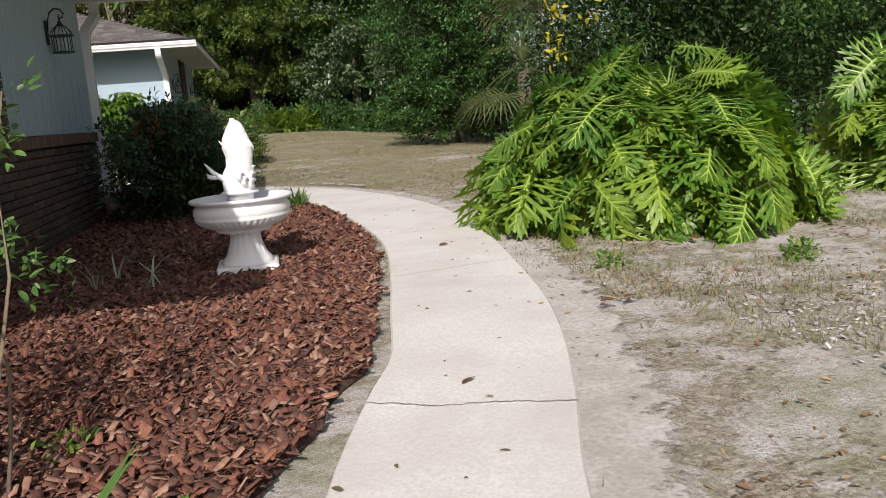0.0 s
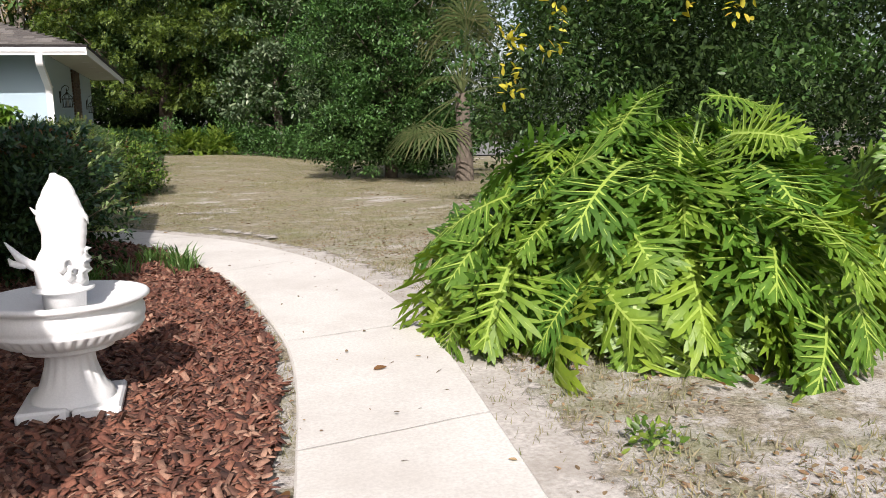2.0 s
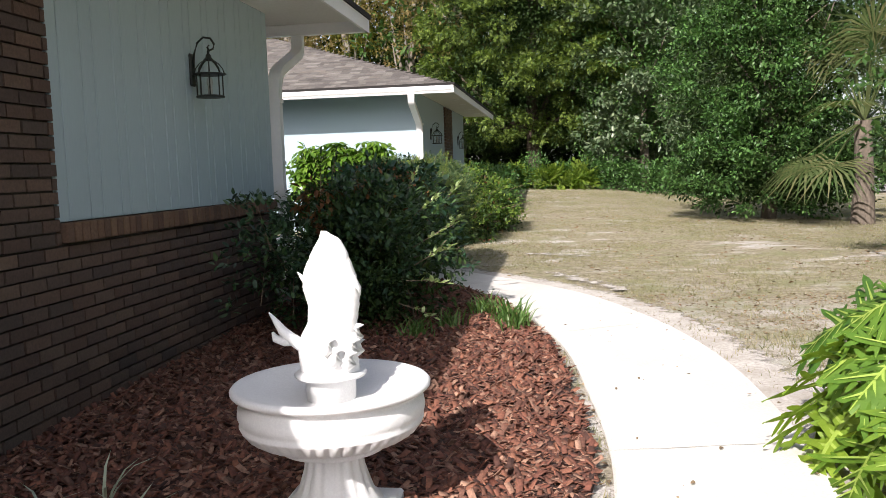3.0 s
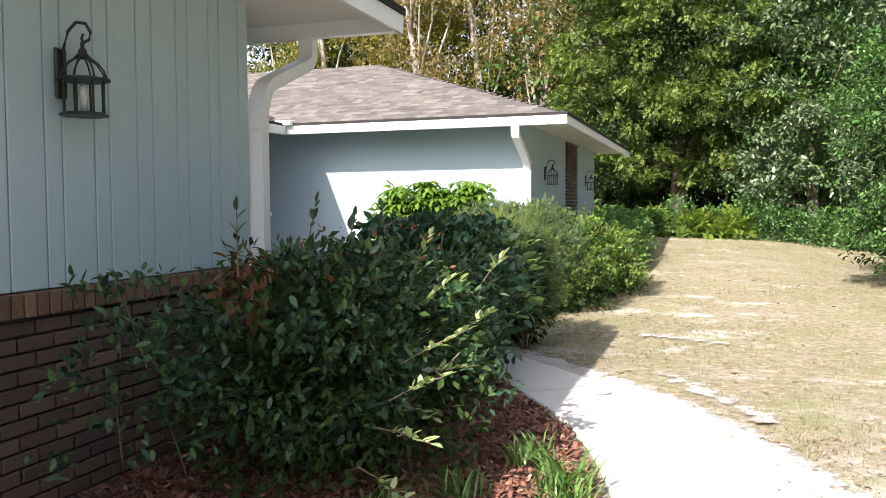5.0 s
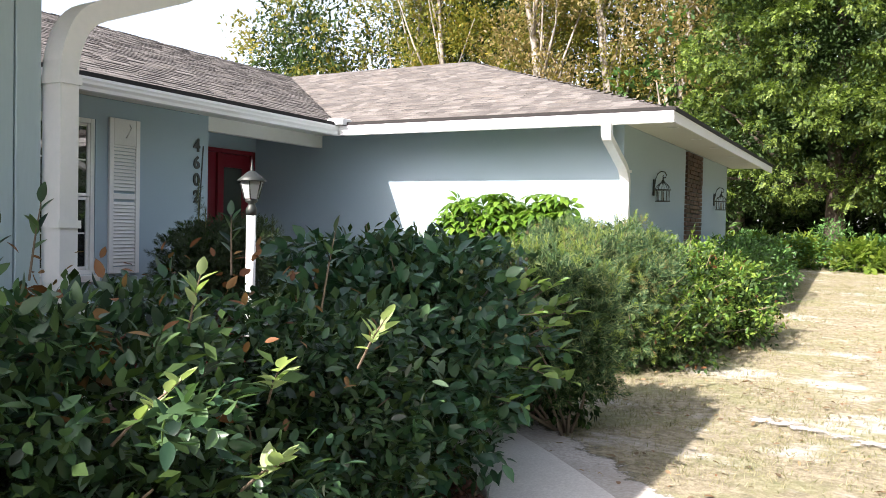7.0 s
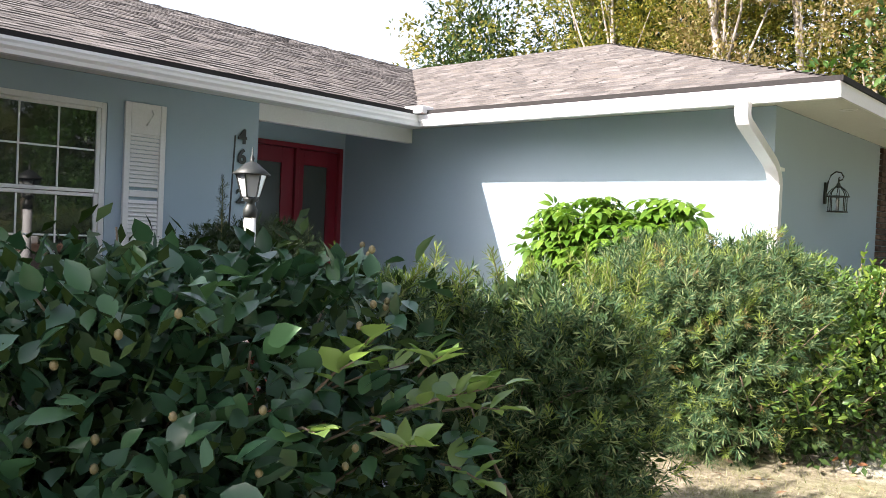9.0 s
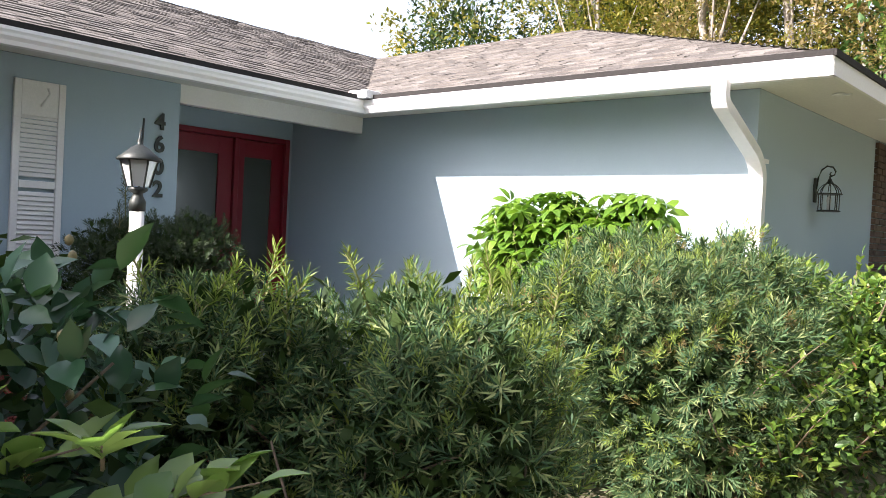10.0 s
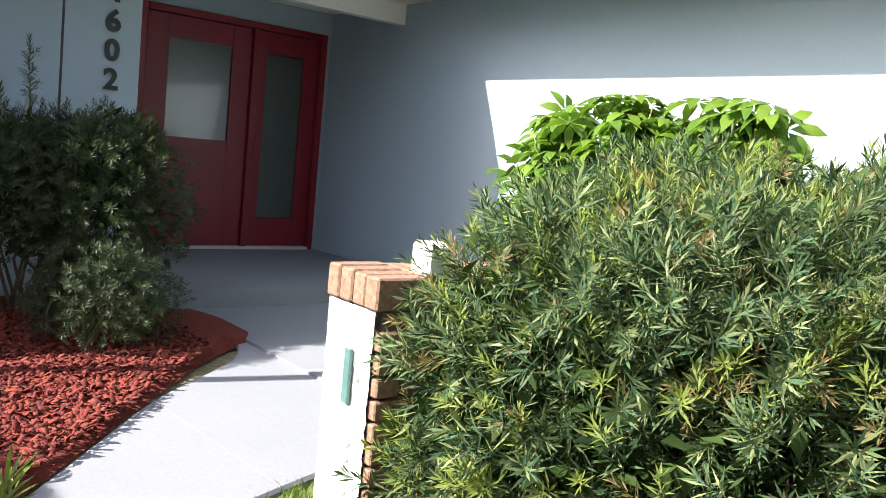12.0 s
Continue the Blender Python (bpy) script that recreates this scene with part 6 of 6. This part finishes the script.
# The near-black inner crowns here put the crown's shade into leaf colour.
tree("broadleaf_tree", (4.45, 16.6), 5.5, 0.12, [(0, -0.3, 0.5, 1.2, 1.1, 0.6), (0, 0, 1.3, 1.7, 1.5, 1.1), (-0.4, -0.2, 2.6, 1.6, 1.4, 1.4), (0.4, 0, 3.7, 1.5, 1.4, 1.5), (0, 0, 5.0, 1.2, 1.2, 1.4), (1.0, -0.4, 0.75, 0.9, 0.9, 0.75), (-1.0, -0.4, 0.9, 0.9, 0.9, 0.9)],
     [("crown", 46000, 0.085, "quad", "tree_mid", dict(depth=0.4, tufts=(520, 0.23, 0.55))), ("inner_crown", 26000, 0.10, "quad", "inner_shade", dict(depth=0.9))], 31, "bushy green broadleaf tree on the lawn, leafy to the ground")
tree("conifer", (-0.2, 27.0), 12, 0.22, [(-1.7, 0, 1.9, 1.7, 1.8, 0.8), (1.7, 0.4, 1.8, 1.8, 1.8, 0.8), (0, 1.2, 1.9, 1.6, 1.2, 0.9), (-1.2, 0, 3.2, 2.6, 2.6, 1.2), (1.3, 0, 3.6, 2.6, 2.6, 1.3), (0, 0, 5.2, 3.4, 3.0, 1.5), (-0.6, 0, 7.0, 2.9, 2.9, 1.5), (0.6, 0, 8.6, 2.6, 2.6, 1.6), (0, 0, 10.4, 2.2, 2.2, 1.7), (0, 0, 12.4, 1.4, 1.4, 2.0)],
     [("crown", 52000, 0.17, "spray", "conifer", dict(depth=0.45, droop=0.5, low=-0.6, tufts=(760, 0.34, 0.5))), ("inner_crown", 62000, 0.12, "quad", "inner_shade", dict(depth=0.95, low=-1.1))], 32, "tall dark conifer with yellow-green sprays at the lawn edge", "bark_dark", limbs=14)
tree("magnolia", (3.1, 25.6), 6, 0.15, [(0, 0, 1.8, 2.0, 1.8, 1.7), (0.2, 0, 3.8, 2.2, 2.0, 1.9), (-0.4, 0, 5.8, 1.9, 1.8, 1.7), (0, 0, 7.5, 1.4, 1.4, 1.5)],
     [("crown", 22000, 0.15, "oval4", "magnolia", dict(depth=0.35, tufts=(230, 0.38, 0.6))), ("inner_crown", 17000, 0.13, "quad", "tree_dark", dict(depth=0.95))], 33, "tree with silvery green leaves behind the lawn")


def palm(at):
    t = empty("palm", (at[0], at[1], rise(*at)), "short fan palm with dry fronds beside a tree", "palm")
    v, f = tube([(0, 0, -0.05), (0.02, 0, 0.8), (-0.02, 0, 1.75)], [0.2, 0.15, 0.14], 12)
    mesh_from("trunk", v, f, M["bark"], t, "dark rough palm trunk")
    rng = random.Random(9)
    for i in range(24):
        a = i * 2.4
        el = radians(rng.uniform(5, 80)) if i % 4 else radians(-30)
        d = Vector((math.cos(a) * math.cos(el), math.sin(a) * math.cos(el), math.sin(el)))
        L = rng.uniform(1.1, 1.5)
        top = Vector((0, 0, 1.75))
        tip = top + d * L
        vs, fs = tube([top, top.lerp(tip, 0.6) + Vector((0, 0, 0.05)), tip], [0.02, 0.015, 0.01], 4)
        side = d.cross(Vector((0, 0, 1))).normalized()
        up = side.cross(d)
        for k in range(22):
            b = radians(-115 + 230 * k / 21)
            w = d * math.cos(b) + side * math.sin(b)
            e = tip + w * rng.uniform(0.75, 0.95) - Vector((0, 0, 0.18 + 0.12 * abs(math.sin(b))))
            m = tip + w * 0.4
            p = w.cross(up).normalized() * 0.022
            o = len(vs)
            vs += [tip, m + p, e, m - p]
            fs.append((o, o + 1, o + 2, o + 3))
        mesh_from("frond", vs, fs, M["frond"], t)


palm((5.7, 15.4))

shrub("lanky_shrub", (-1.15, -0.35), [(-1.15, -0.3, 0.75, 0.42, 0.5, 0.5), (-0.72, -0.1, 1.05, 0.16, 0.3, 0.2), (-0.74, -0.1, 0.62, 0.16, 0.3, 0.16), (-1.3, 0.3, 0.6, 0.4, 0.5, 0.45)],
      [("foliage", 1700, 0.036, "oval4", "holly_light", dict(depth=0.8, clump=6))], 29, "lanky shrub with fine leaves at the near end of the bed", 34, 0.008, 1.0)

# More camellia twigs with sunlight painted into the leaf colour.
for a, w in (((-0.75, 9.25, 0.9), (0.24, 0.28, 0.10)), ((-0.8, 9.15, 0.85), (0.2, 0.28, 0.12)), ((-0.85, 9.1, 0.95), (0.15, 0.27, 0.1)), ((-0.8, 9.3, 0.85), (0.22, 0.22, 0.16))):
    sprig(a, w, 5, 0.085, "camellia_lit", label="camellia twig with broad green leaves, sunlight put into their colour")
for a, w in (((-0.72, 12.75, 0.62), (0.2, -0.28, 0.2)), ((-0.75, 12.8, 0.75), (0.0, -0.35, 0.15)), ((-0.7, 12.7, 0.5), (0.22, -0.3, 0.25)), ((-0.6, 12.9, 0.8), (0.15, -0.35, 0.12)), ((-0.5, 12.9, 0.5), (0.2, -0.2, 0.2)), ((-0.75, 12.65, 0.45), (0.05, -0.3, 0.2))):
    sprig(a, w, 7, 0.05, "nandina", label="arching green leafy branch of shrub")
for k in range(16):
    a = (-0.95 + 0.05 * (k % 5), 12.55 + 0.06 * k, 0.45 + 0.035 * (k * 7 % 11))
    sprig(a, (0.18 + 0.02 * (k % 4), -0.22 + 0.03 * (k % 5), 0.10 + 0.03 * (k * 3 % 5)), 7, 0.045, "nandina", label="arching green leafy branch of shrub")
for a, w in (((-0.45, 6.0, 0.5), (0.3, -0.15, 0.0)), ((-0.4, 6.05, 0.6), (0.28, -0.1, 0.14)), ((-0.45, 6.3, 0.7), (0.3, 0.05, 0.16)), ((-0.5, 5.95, 0.35), (0.26, -0.1, -0.08)), ((-0.5, 6.6, 0.9), (0.2, 0.0, 0.16))):
    sprig(a, w, 7, 0.055, "pale_leaf")


# ---------- far woods, road ----------
def woods(name, spots, mat, seed, label, size=0.3, n=1500, shape="quad"):
    rng = np.random.default_rng(seed)
    blobs = []
    for x, y, r, h in spots:
        z0 = rise(x, y)
        k = max(2, int(h / (r * 0.9)))
        for i in range(k):
            z = z0 + h * (i + 0.5) / k
            blobs.append((x + rng.normal(0, r * 0.25), y + rng.normal(0, r * 0.25), z, r * rng.uniform(0.75, 1.15), r * rng.uniform(0.75, 1.15), h / k * 0.8))
    foliage(name, blobs, n * len(spots), size, shape, M[mat], None, seed, label, depth=0.35, low=-1.1, tufts=(int(110 * len(spots)), size * 2.6, 0.7))
    tagged(bpy.data.objects[name], category="tree", kind="stuff")
    # Near-black inner layer: the shade inside the crowns, put into its colour.
    foliage(name + "_inner", [(a, b, c, d * 0.85, e * 0.85, g) for a, b, c, d, e, g in blobs], int(n * 2.0) * len(spots), size * 0.95, "quad", M["inner_shade"], None, seed + 1, label, depth=0.8, low=-1.1)
    tagged(bpy.data.objects[name + "_inner"], category="tree", kind="stuff")


# Trees out of view to the east are made tall to block sky light.
woods("evergreen_trees", [(4.9, 9.4, 0.9, 4.2), (5.9, 9.8, 1.3, 5.5), (7.2, 8.6, 1.6, 8), (8.6, 7.0, 1.8, 9), (9.6, 5.2, 1.8, 10), (7.6, 11, 1.8, 9), (11, 3, 2.0, 11), (12, 7, 2.4, 12), (9.8, 14, 2.2, 10), (13, 11, 3, 12), (13, 0, 2.4, 12)], "tree_dark", 41, "dark evergreen trees behind the lawn, unseen ones made tall for shade", 0.11, 9000)
woods("background_woods", [(x, 33.5 + (x % 3), 3.0, 11) for x in range(-3, 9, 2)] + [(x, 30.5, 1.8, 3.5) for x in range(-6, 10, 2)] + [(x, 62 - 0.3 * x, 4, 14) for x in range(8, 46, 4)] + [(20 + 4 * i, 30 - 2 * i, 3.5, 11) for i in range(6)] + [(-3.5, 31, 2.2, 9), (6.8, 30, 2.2, 9)], "tree_dark", 42, "dark woods beyond the lawn", 0.28, 3500)
woods("tall_woods", [(-6, 36, 3, 12), (-9, 38, 3, 12.5), (-12, 36, 3, 11.5), (-15, 37, 3, 12), (-18, 38, 3, 11), (-21, 37, 3, 10.5), (-24, 39, 3, 10), (-27, 40, 2.6, 8.5), (-43, 41, 3, 8)], "olive", 43, "olive woods behind the house", 0.26, 4200)

k = 0
for x, y, h, lx in ((-5.0, 30.5, 12, 1.0), (-6.8, 32.5, 13, -1.6), (-8.6, 31, 12, -2.0), (-11.0, 33, 11, 1.2), (-3.6, 32, 13, 0.5), (-13.5, 33, 11, -1.0), (-2.8, 29.5, 12, 0.3), (-16.5, 34, 10, 0.8)):
    k += 1
    tree("pale_tree", (x, y), h, 0.2, [(lx, 0, h * 0.92, 2.0, 2.0, 2.0), (lx * 0.5 + 0.8, 0, h * 0.68, 1.6, 1.6, 1.7), (lx * 0.4 - 1.0, 0.2, h * 0.55, 1.5, 1.3, 1.5), (lx * 0.3 + 0.6, -0.4, h * 0.42, 1.6, 1.3, 1.3)],
         [("crown", 9000, 0.15, "quad", "olive_brown" if k % 2 else "olive", dict(depth=0.9, clump=5))], 60 + k, "tall thin tree with pale crooked trunk and sparse leaves", "bark_pale", 11, (lx, 0))

# climbing vine with yellow leaves on the dark trees
for i, (x, y, z, dz) in enumerate(((4.05, 8.7, 1.65, 0.6), (4.5, 8.4, 2.3, 1.0), (5.0, 8.2, 2.8, 0.9), (4.3, 8.6, 2.9, 0.5), (5.7, 7.6, 2.5, 0.8), (4.15, 8.9, 2.2, 0.3), (6.0, 7.0, 2.3, 0.5))):
    v = empty("yellow_vine", (x, y, z), "hanging vine with yellow leaves on dark trees", "vine")
    foliage("leaves", [(0, 0, 0, 0.14, 0.14, dz * 0.6)], 24, 0.11, "oval4", M["yellow"], v, 80 + i, depth=0.9)

# undergrowth along the far edge of the lawn
rngu = np.random.default_rng(71)
for i in range(26):
    x = -2.2 + i * 0.42
    y = 24.6 + rngu.uniform(-0.4, 0.5) - 0.25 * max(0, x - 3)
    r = rngu.uniform(0.35, 0.6)
    if x < 1.6 and i % 2 == 0:
        u = empty("fern", (x, y, rise(x, y)), "yellow-green fern at the foot of the trees", "fern")
        foliage("fronds", [(0, 0, 0.15, r, r, 0.4)], 120, 0.38, "spray", M["fern"], u, 300 + i, depth=0.8, out=1.0)
    else:
        u = empty("undergrowth_shrub", (x, y, rise(x, y)), "low green wild shrub at the lawn edge", "shrub")
        foliage("foliage", [(0, 0, 0.3, r, r, rngu.uniform(0.4, 0.8))], 900, 0.09, "quad", M["tree_mid"], u, 300 + i, depth=0.6)

# road beyond the lawn
bm = bmesh.new()
rd = [(5, 30.5), (16, 26.0), (60, 20), (62, 44), (30, 52), (8, 56)]
f = bm.faces.new([bm.verts.new((x, y, rise(x, y) + 0.03)) for x, y in rd])
if f.normal.z < 0:
    f.normal_flip()
bmesh.ops.triangulate(bm, faces=bm.faces[:])
bmesh.ops.subdivide_edges(bm, edges=bm.edges[:], cuts=8, use_grid_fill=True)
for v in bm.verts:
    v.co.z = rise(v.co.x, v.co.y) + 0.05
part("road", bm, M["asphalt"], None, "grey asphalt road beyond the lawn", False, "structure", "road")


# ---------- brickwork of the near wing ----------
brickwork("brick_wall_lower", XE, 0.4, YN, -0.02, 0.945, "brown brick wall under the painted boards, in shade", 4.6, 0.03)
brickwork("brick_wall_upper", XE, 0.4, 4.245, 0.934, TOP, "brown brick wall beside the painted boards", 0, 0.03)
led = empty("brick_ledge", (XE, 4.25, 0.945), "ledge of upright bricks under the painted boards", "brick ledge")
led["kind"] = "structure"
y = 0.0
while y < YN - 4.25 - 0.05:
    bm = bmesh.new()
    add_box(bm, (-0.02, y + 0.005, 0.0), (0.05 + RNG.uniform(-0.003, 0.003), y + 0.062, 0.10), 0.004)
    part("brick", bm, M["ledge_brick"], led)
    y += 0.068


# ---------- ground cover ----------
def inside(poly, x, y):
    c = np.zeros(len(x), bool)
    n = len(poly)
    for i in range(n):
        (x0, y0), (x1, y1) = poly[i], poly[(i + 1) % n]
        hit = ((y0 > y) != (y1 > y)) & (x < (x1 - x0) * (y - y0) / (y1 - y0 + 1e-12) + x0)
        c ^= hit
    return c


def lie(x, y):
    return np.array([rise(a, b) for a, b in zip(x, y)])


def chips(name, outline, area, n, size, mat, label, seed, lift, tilt=0.25, shape="chip", keep=None):
    rng = np.random.default_rng(seed)
    x, y = rng.uniform(area[0], area[1], n), rng.uniform(area[2], area[3], n)
    ok = inside(outline, x, y) if outline else np.ones(n, bool)
    if keep is not None:
        ok &= keep(x, y, rng)
    x, y = x[ok], y[ok]
    z = lie(x, y) + lift + rng.random(len(x)) * 0.012
    a = rng.random(len(x)) * 2 * np.pi
    w = np.stack([np.cos(a), np.sin(a), rng.normal(0, tilt, len(x))], 1)
    s = size * rng.uniform(0.35, 1.0, len(x)) ** 1.2 * 1.9
    ob = soup(name, [scatter_leaves(np.stack([x, y, z], 1), w, s, shape, rng, 0.6)], mat, None, label, "stuff", "ground cover")
    return ob


chips("bark_mulch", BED, (-1.84, 0.9, -1.2, 9.5), 95000, 0.031, M["mulch"], "reddish brown bark chips", 90, 0.040, 0.5, keep=lambda x, y, rng: np.maximum(abs(x + 0.19), abs(y - 3.17)) > 0.225)
chips("red_mulch", RED_BED, (-5.6, -2.8, 10.2, 12.7), 26000, 0.024, M["red_mulch"], "red dyed mulch chips", 91, 0.082, 0.5)
PATH_POLY = fine(PATH_L, 3) + fine(PATH_R, 3)[::-1]


def off_path(x, y, rng):
    return ~inside(PATH_POLY, x, y) & ~inside(BED, x, y)


def patchy(scale, cut, offset=0.0):
    def keep(x, y, rng):
        v = np.array([noise.noise(Vector((a * scale + offset, b * scale, 0.3))) + 0.5 * noise.noise(Vector((a * scale * 3.1, b * scale * 3.1, 7.3))) for a, b in zip(x, y)])
        return off_path(x, y, rng) & (v + rng.normal(0, 0.12, len(x)) > cut)
    return keep


def blades(name, area, n, size, mat, label, seed, keep, lean=0.5):
    rng = np.random.default_rng(seed)
    x, y = rng.uniform(area[0], area[1], n), rng.uniform(area[2], area[3], n)
    ok = keep(x, y, rng)
    x, y = x[ok], y[ok]
    x, y = np.repeat(x, 4) + rng.normal(0, 0.02, len(x) * 4), np.repeat(y, 4) + rng.normal(0, 0.02, len(y) * 4)
    z = lie(x, y) - 0.004
    w = np.stack([rng.normal(0, lean, len(x)), rng.normal(0, lean, len(x)), np.abs(rng.normal(0.5, 0.3, len(x))) + 0.1], 1)
    return soup(name, [scatter_leaves(np.stack([x, y, z], 1), w, size * rng.uniform(0.5, 1.4, len(x)), "blade", rng)], mat, None, label, "stuff", "grass")


blades("dry_grass_near", (0.6, 7, -2.2, 7), 22000, 0.045, M["grass"], "short dry grass on sand", 92, patchy(0.9, 0.05))
blades("dry_grass_far", (-1.5, 9, 6.5, 25), 95000, 0.034, M["grass"], "short dry lawn grass", 93, patchy(0.5, -0.25, 3.0), 0.7)
def sand_strip(name, pts, inner, outer, label, both=False):
    """A thin sheet of bare sand along a line, from inner to outer metres off it, that frays towards its edge."""
    ps = [Vector(p) for p in fine(pts, 10)]
    v, f, near = [], [], []
    cols = 7
    for i, p in enumerate(ps):
        d = (ps[min(i + 1, len(ps) - 1)] - ps[max(i - 1, 0)]).normalized()
        out = Vector((d.y, -d.x))
        end = min(1.0, min(i, len(ps) - 1 - i) / 6)
        for k in range(cols):
            t = k / (cols - 1)
            q = p + out * (inner + (outer - inner) * t)
            v.append((q.x, q.y, rise(q.x, q.y) + 0.016))
            near.append(0.32 * (1 - abs(2 * t - 1)) * end if both else 0.75 * (1 - t))
    f = [(cols * i + k, cols * i + k + 1, cols * (i + 1) + k + 1, cols * (i + 1) + k) for i in range(len(ps) - 1) for k in range(cols - 1)]
    ob = mesh_from(name, v, f, M["sand"], None, label, True, "structure", "ground")
    ob.data.attributes.new("spread", "FLOAT", "POINT").data.foreach_set("value", near)
    return ob


sand_strip("sand_margin", PATH_R[:16], -0.02, 0.42, "bare grey sand along the edge of the path")
sand_strip("sand_streak", [(0.01, 11.26), (0.35, 11.24), (0.73, 11.09), (1.04, 10.86)], -0.28, 0.28, "pale sandy streak across the dry lawn", True)
sand_strip("sand_streak", [(0.34, 9.56), (0.58, 9.32), (0.82, 8.86), (1.0, 8.59), (1.11, 8.42), (1.26, 8.08)], -0.3, 0.3, "pale sandy streak across the dry lawn", True)
chips("leaf_litter", None, (0.6, 8, -2.2, 8), 26000, 0.022, M["litter"], "small dry leaves and bits of bark on sand", 94, 0.004, 0.2, "oval4", patchy(1.3, -0.12, 5.0))
chips("leaf_litter_far", None, (-1.2, 6, 8, 17), 2500, 0.035, M["litter"], "small dry leaves on the lawn", 95, 0.006, 0.2, "oval4", patchy(1.3, 0.0, 5.0))
chips("pebbles", None, (2.0, 5.5, -1.8, 2.2), 9000, 0.018, M["pebble"], "pale gravel bits on sand", 96, -0.002, 0.3, "chip", patchy(0.8, 0.12, 11.0))
chips("bits_on_path", PATH_POLY, (0.0, 1.7, -1.2, 8), 150, 0.02, M["litter"], "small leaf bits on concrete", 97, 0.035, 0.15, "oval4")


def grass_clump(at, n, L, seed, mat="strap", label="clump of arching strap leaves"):
    rng = np.random.default_rng(seed)
    g = empty("strap_grass", (at[0], at[1], rise(*at) + 0.02), label, "grass")
    a = rng.random(n) * 6.283
    w = np.stack([np.cos(a) * rng.uniform(0.3, 1.2, n), np.sin(a) * rng.uniform(0.3, 1.2, n), np.ones(n)], 1)
    p = rng.normal(0, 0.05, (n, 3)) * [1, 1, 0]
    soup("blades", [scatter_leaves(p, w, L * rng.uniform(0.6, 1.15, n), "strap", rng, 0.3)], M[mat], g)


for i, (x, y, L) in enumerate(((0.12, 6.6, 0.26), (0.2, 6.35, 0.22), (-0.3, 6.4, 0.2), (-0.1, 6.95, 0.22), (-0.5, 6.1, 0.2))):
    grass_clump((x + 0.08, y), 70, L, 400 + i)
for i, (x, y, L) in enumerate(((-1.15, 2.9, 0.32), (-1.05, 3.1, 0.26), (-0.75, 2.75, 0.3))):
    grass_clump((x, y), 5, L, 420 + i, "grey_leaf", "few grey-green blades on mulch")

grass_clump((-0.5, -1.12), 16, 0.42, 440, "strap", "clump of tall green blades at the edge of mulch")
blades("green_grass_strip", (-3.1, -2.4, 11.6, 13.0), 2600, 0.05, M["green_grass"], "strip of bright green grass beside the low wall", 98, lambda x, y, rng: ~inside(PATH_POLY, x, y), 0.5)
for i, (x, y) in enumerate(((2.9, 1.55), (3.05, 1.7), (3.6, 1.3), (1.95, 1.95), (4.2, 1.8), (-0.25, -0.6), (-0.7, 0.1), (2.2, -0.9), (4.6, 1.2), (3.9, 0.6))):
    w = empty("weed", (x, y, rise(x, y)), "small low green weed on bare ground", "weed")
    foliage("leaves", [(0, 0, 0.03, 0.12, 0.12, 0.06)], 90, 0.04, "oval4", M["nandina"], w, 500 + i, depth=0.9)
for i, (x, y, a) in enumerate(((1.72, 1.12, 10), (1.60, 1.08, 60), (0.25, 0.78, 20), (0.40, 1.2, 80), (0.58, 1.95, 30), (1.15, 3.2, 0), (0.62, 0.2, 120), (0.74, -0.9, 40), (3.0, 3.1, 60), (2.7, 2.35, 20), (2.55, 2.45, 80))):
    rngq = np.random.default_rng(600 + i)
    lf = soup("dry_leaf", [scatter_leaves(np.array([[0.0, 0.0, 0.0]]), np.array([[math.cos(a), math.sin(a), 0.15]]), np.array([0.11 if x > 1.55 else 0.07]), "oval4", rngq, 0.5)], M["brown_leaf"], None, "curled brown dry leaf on the ground", category="dry leaf")
    lf.location = (x, y, rise(x, y) + 0.04)
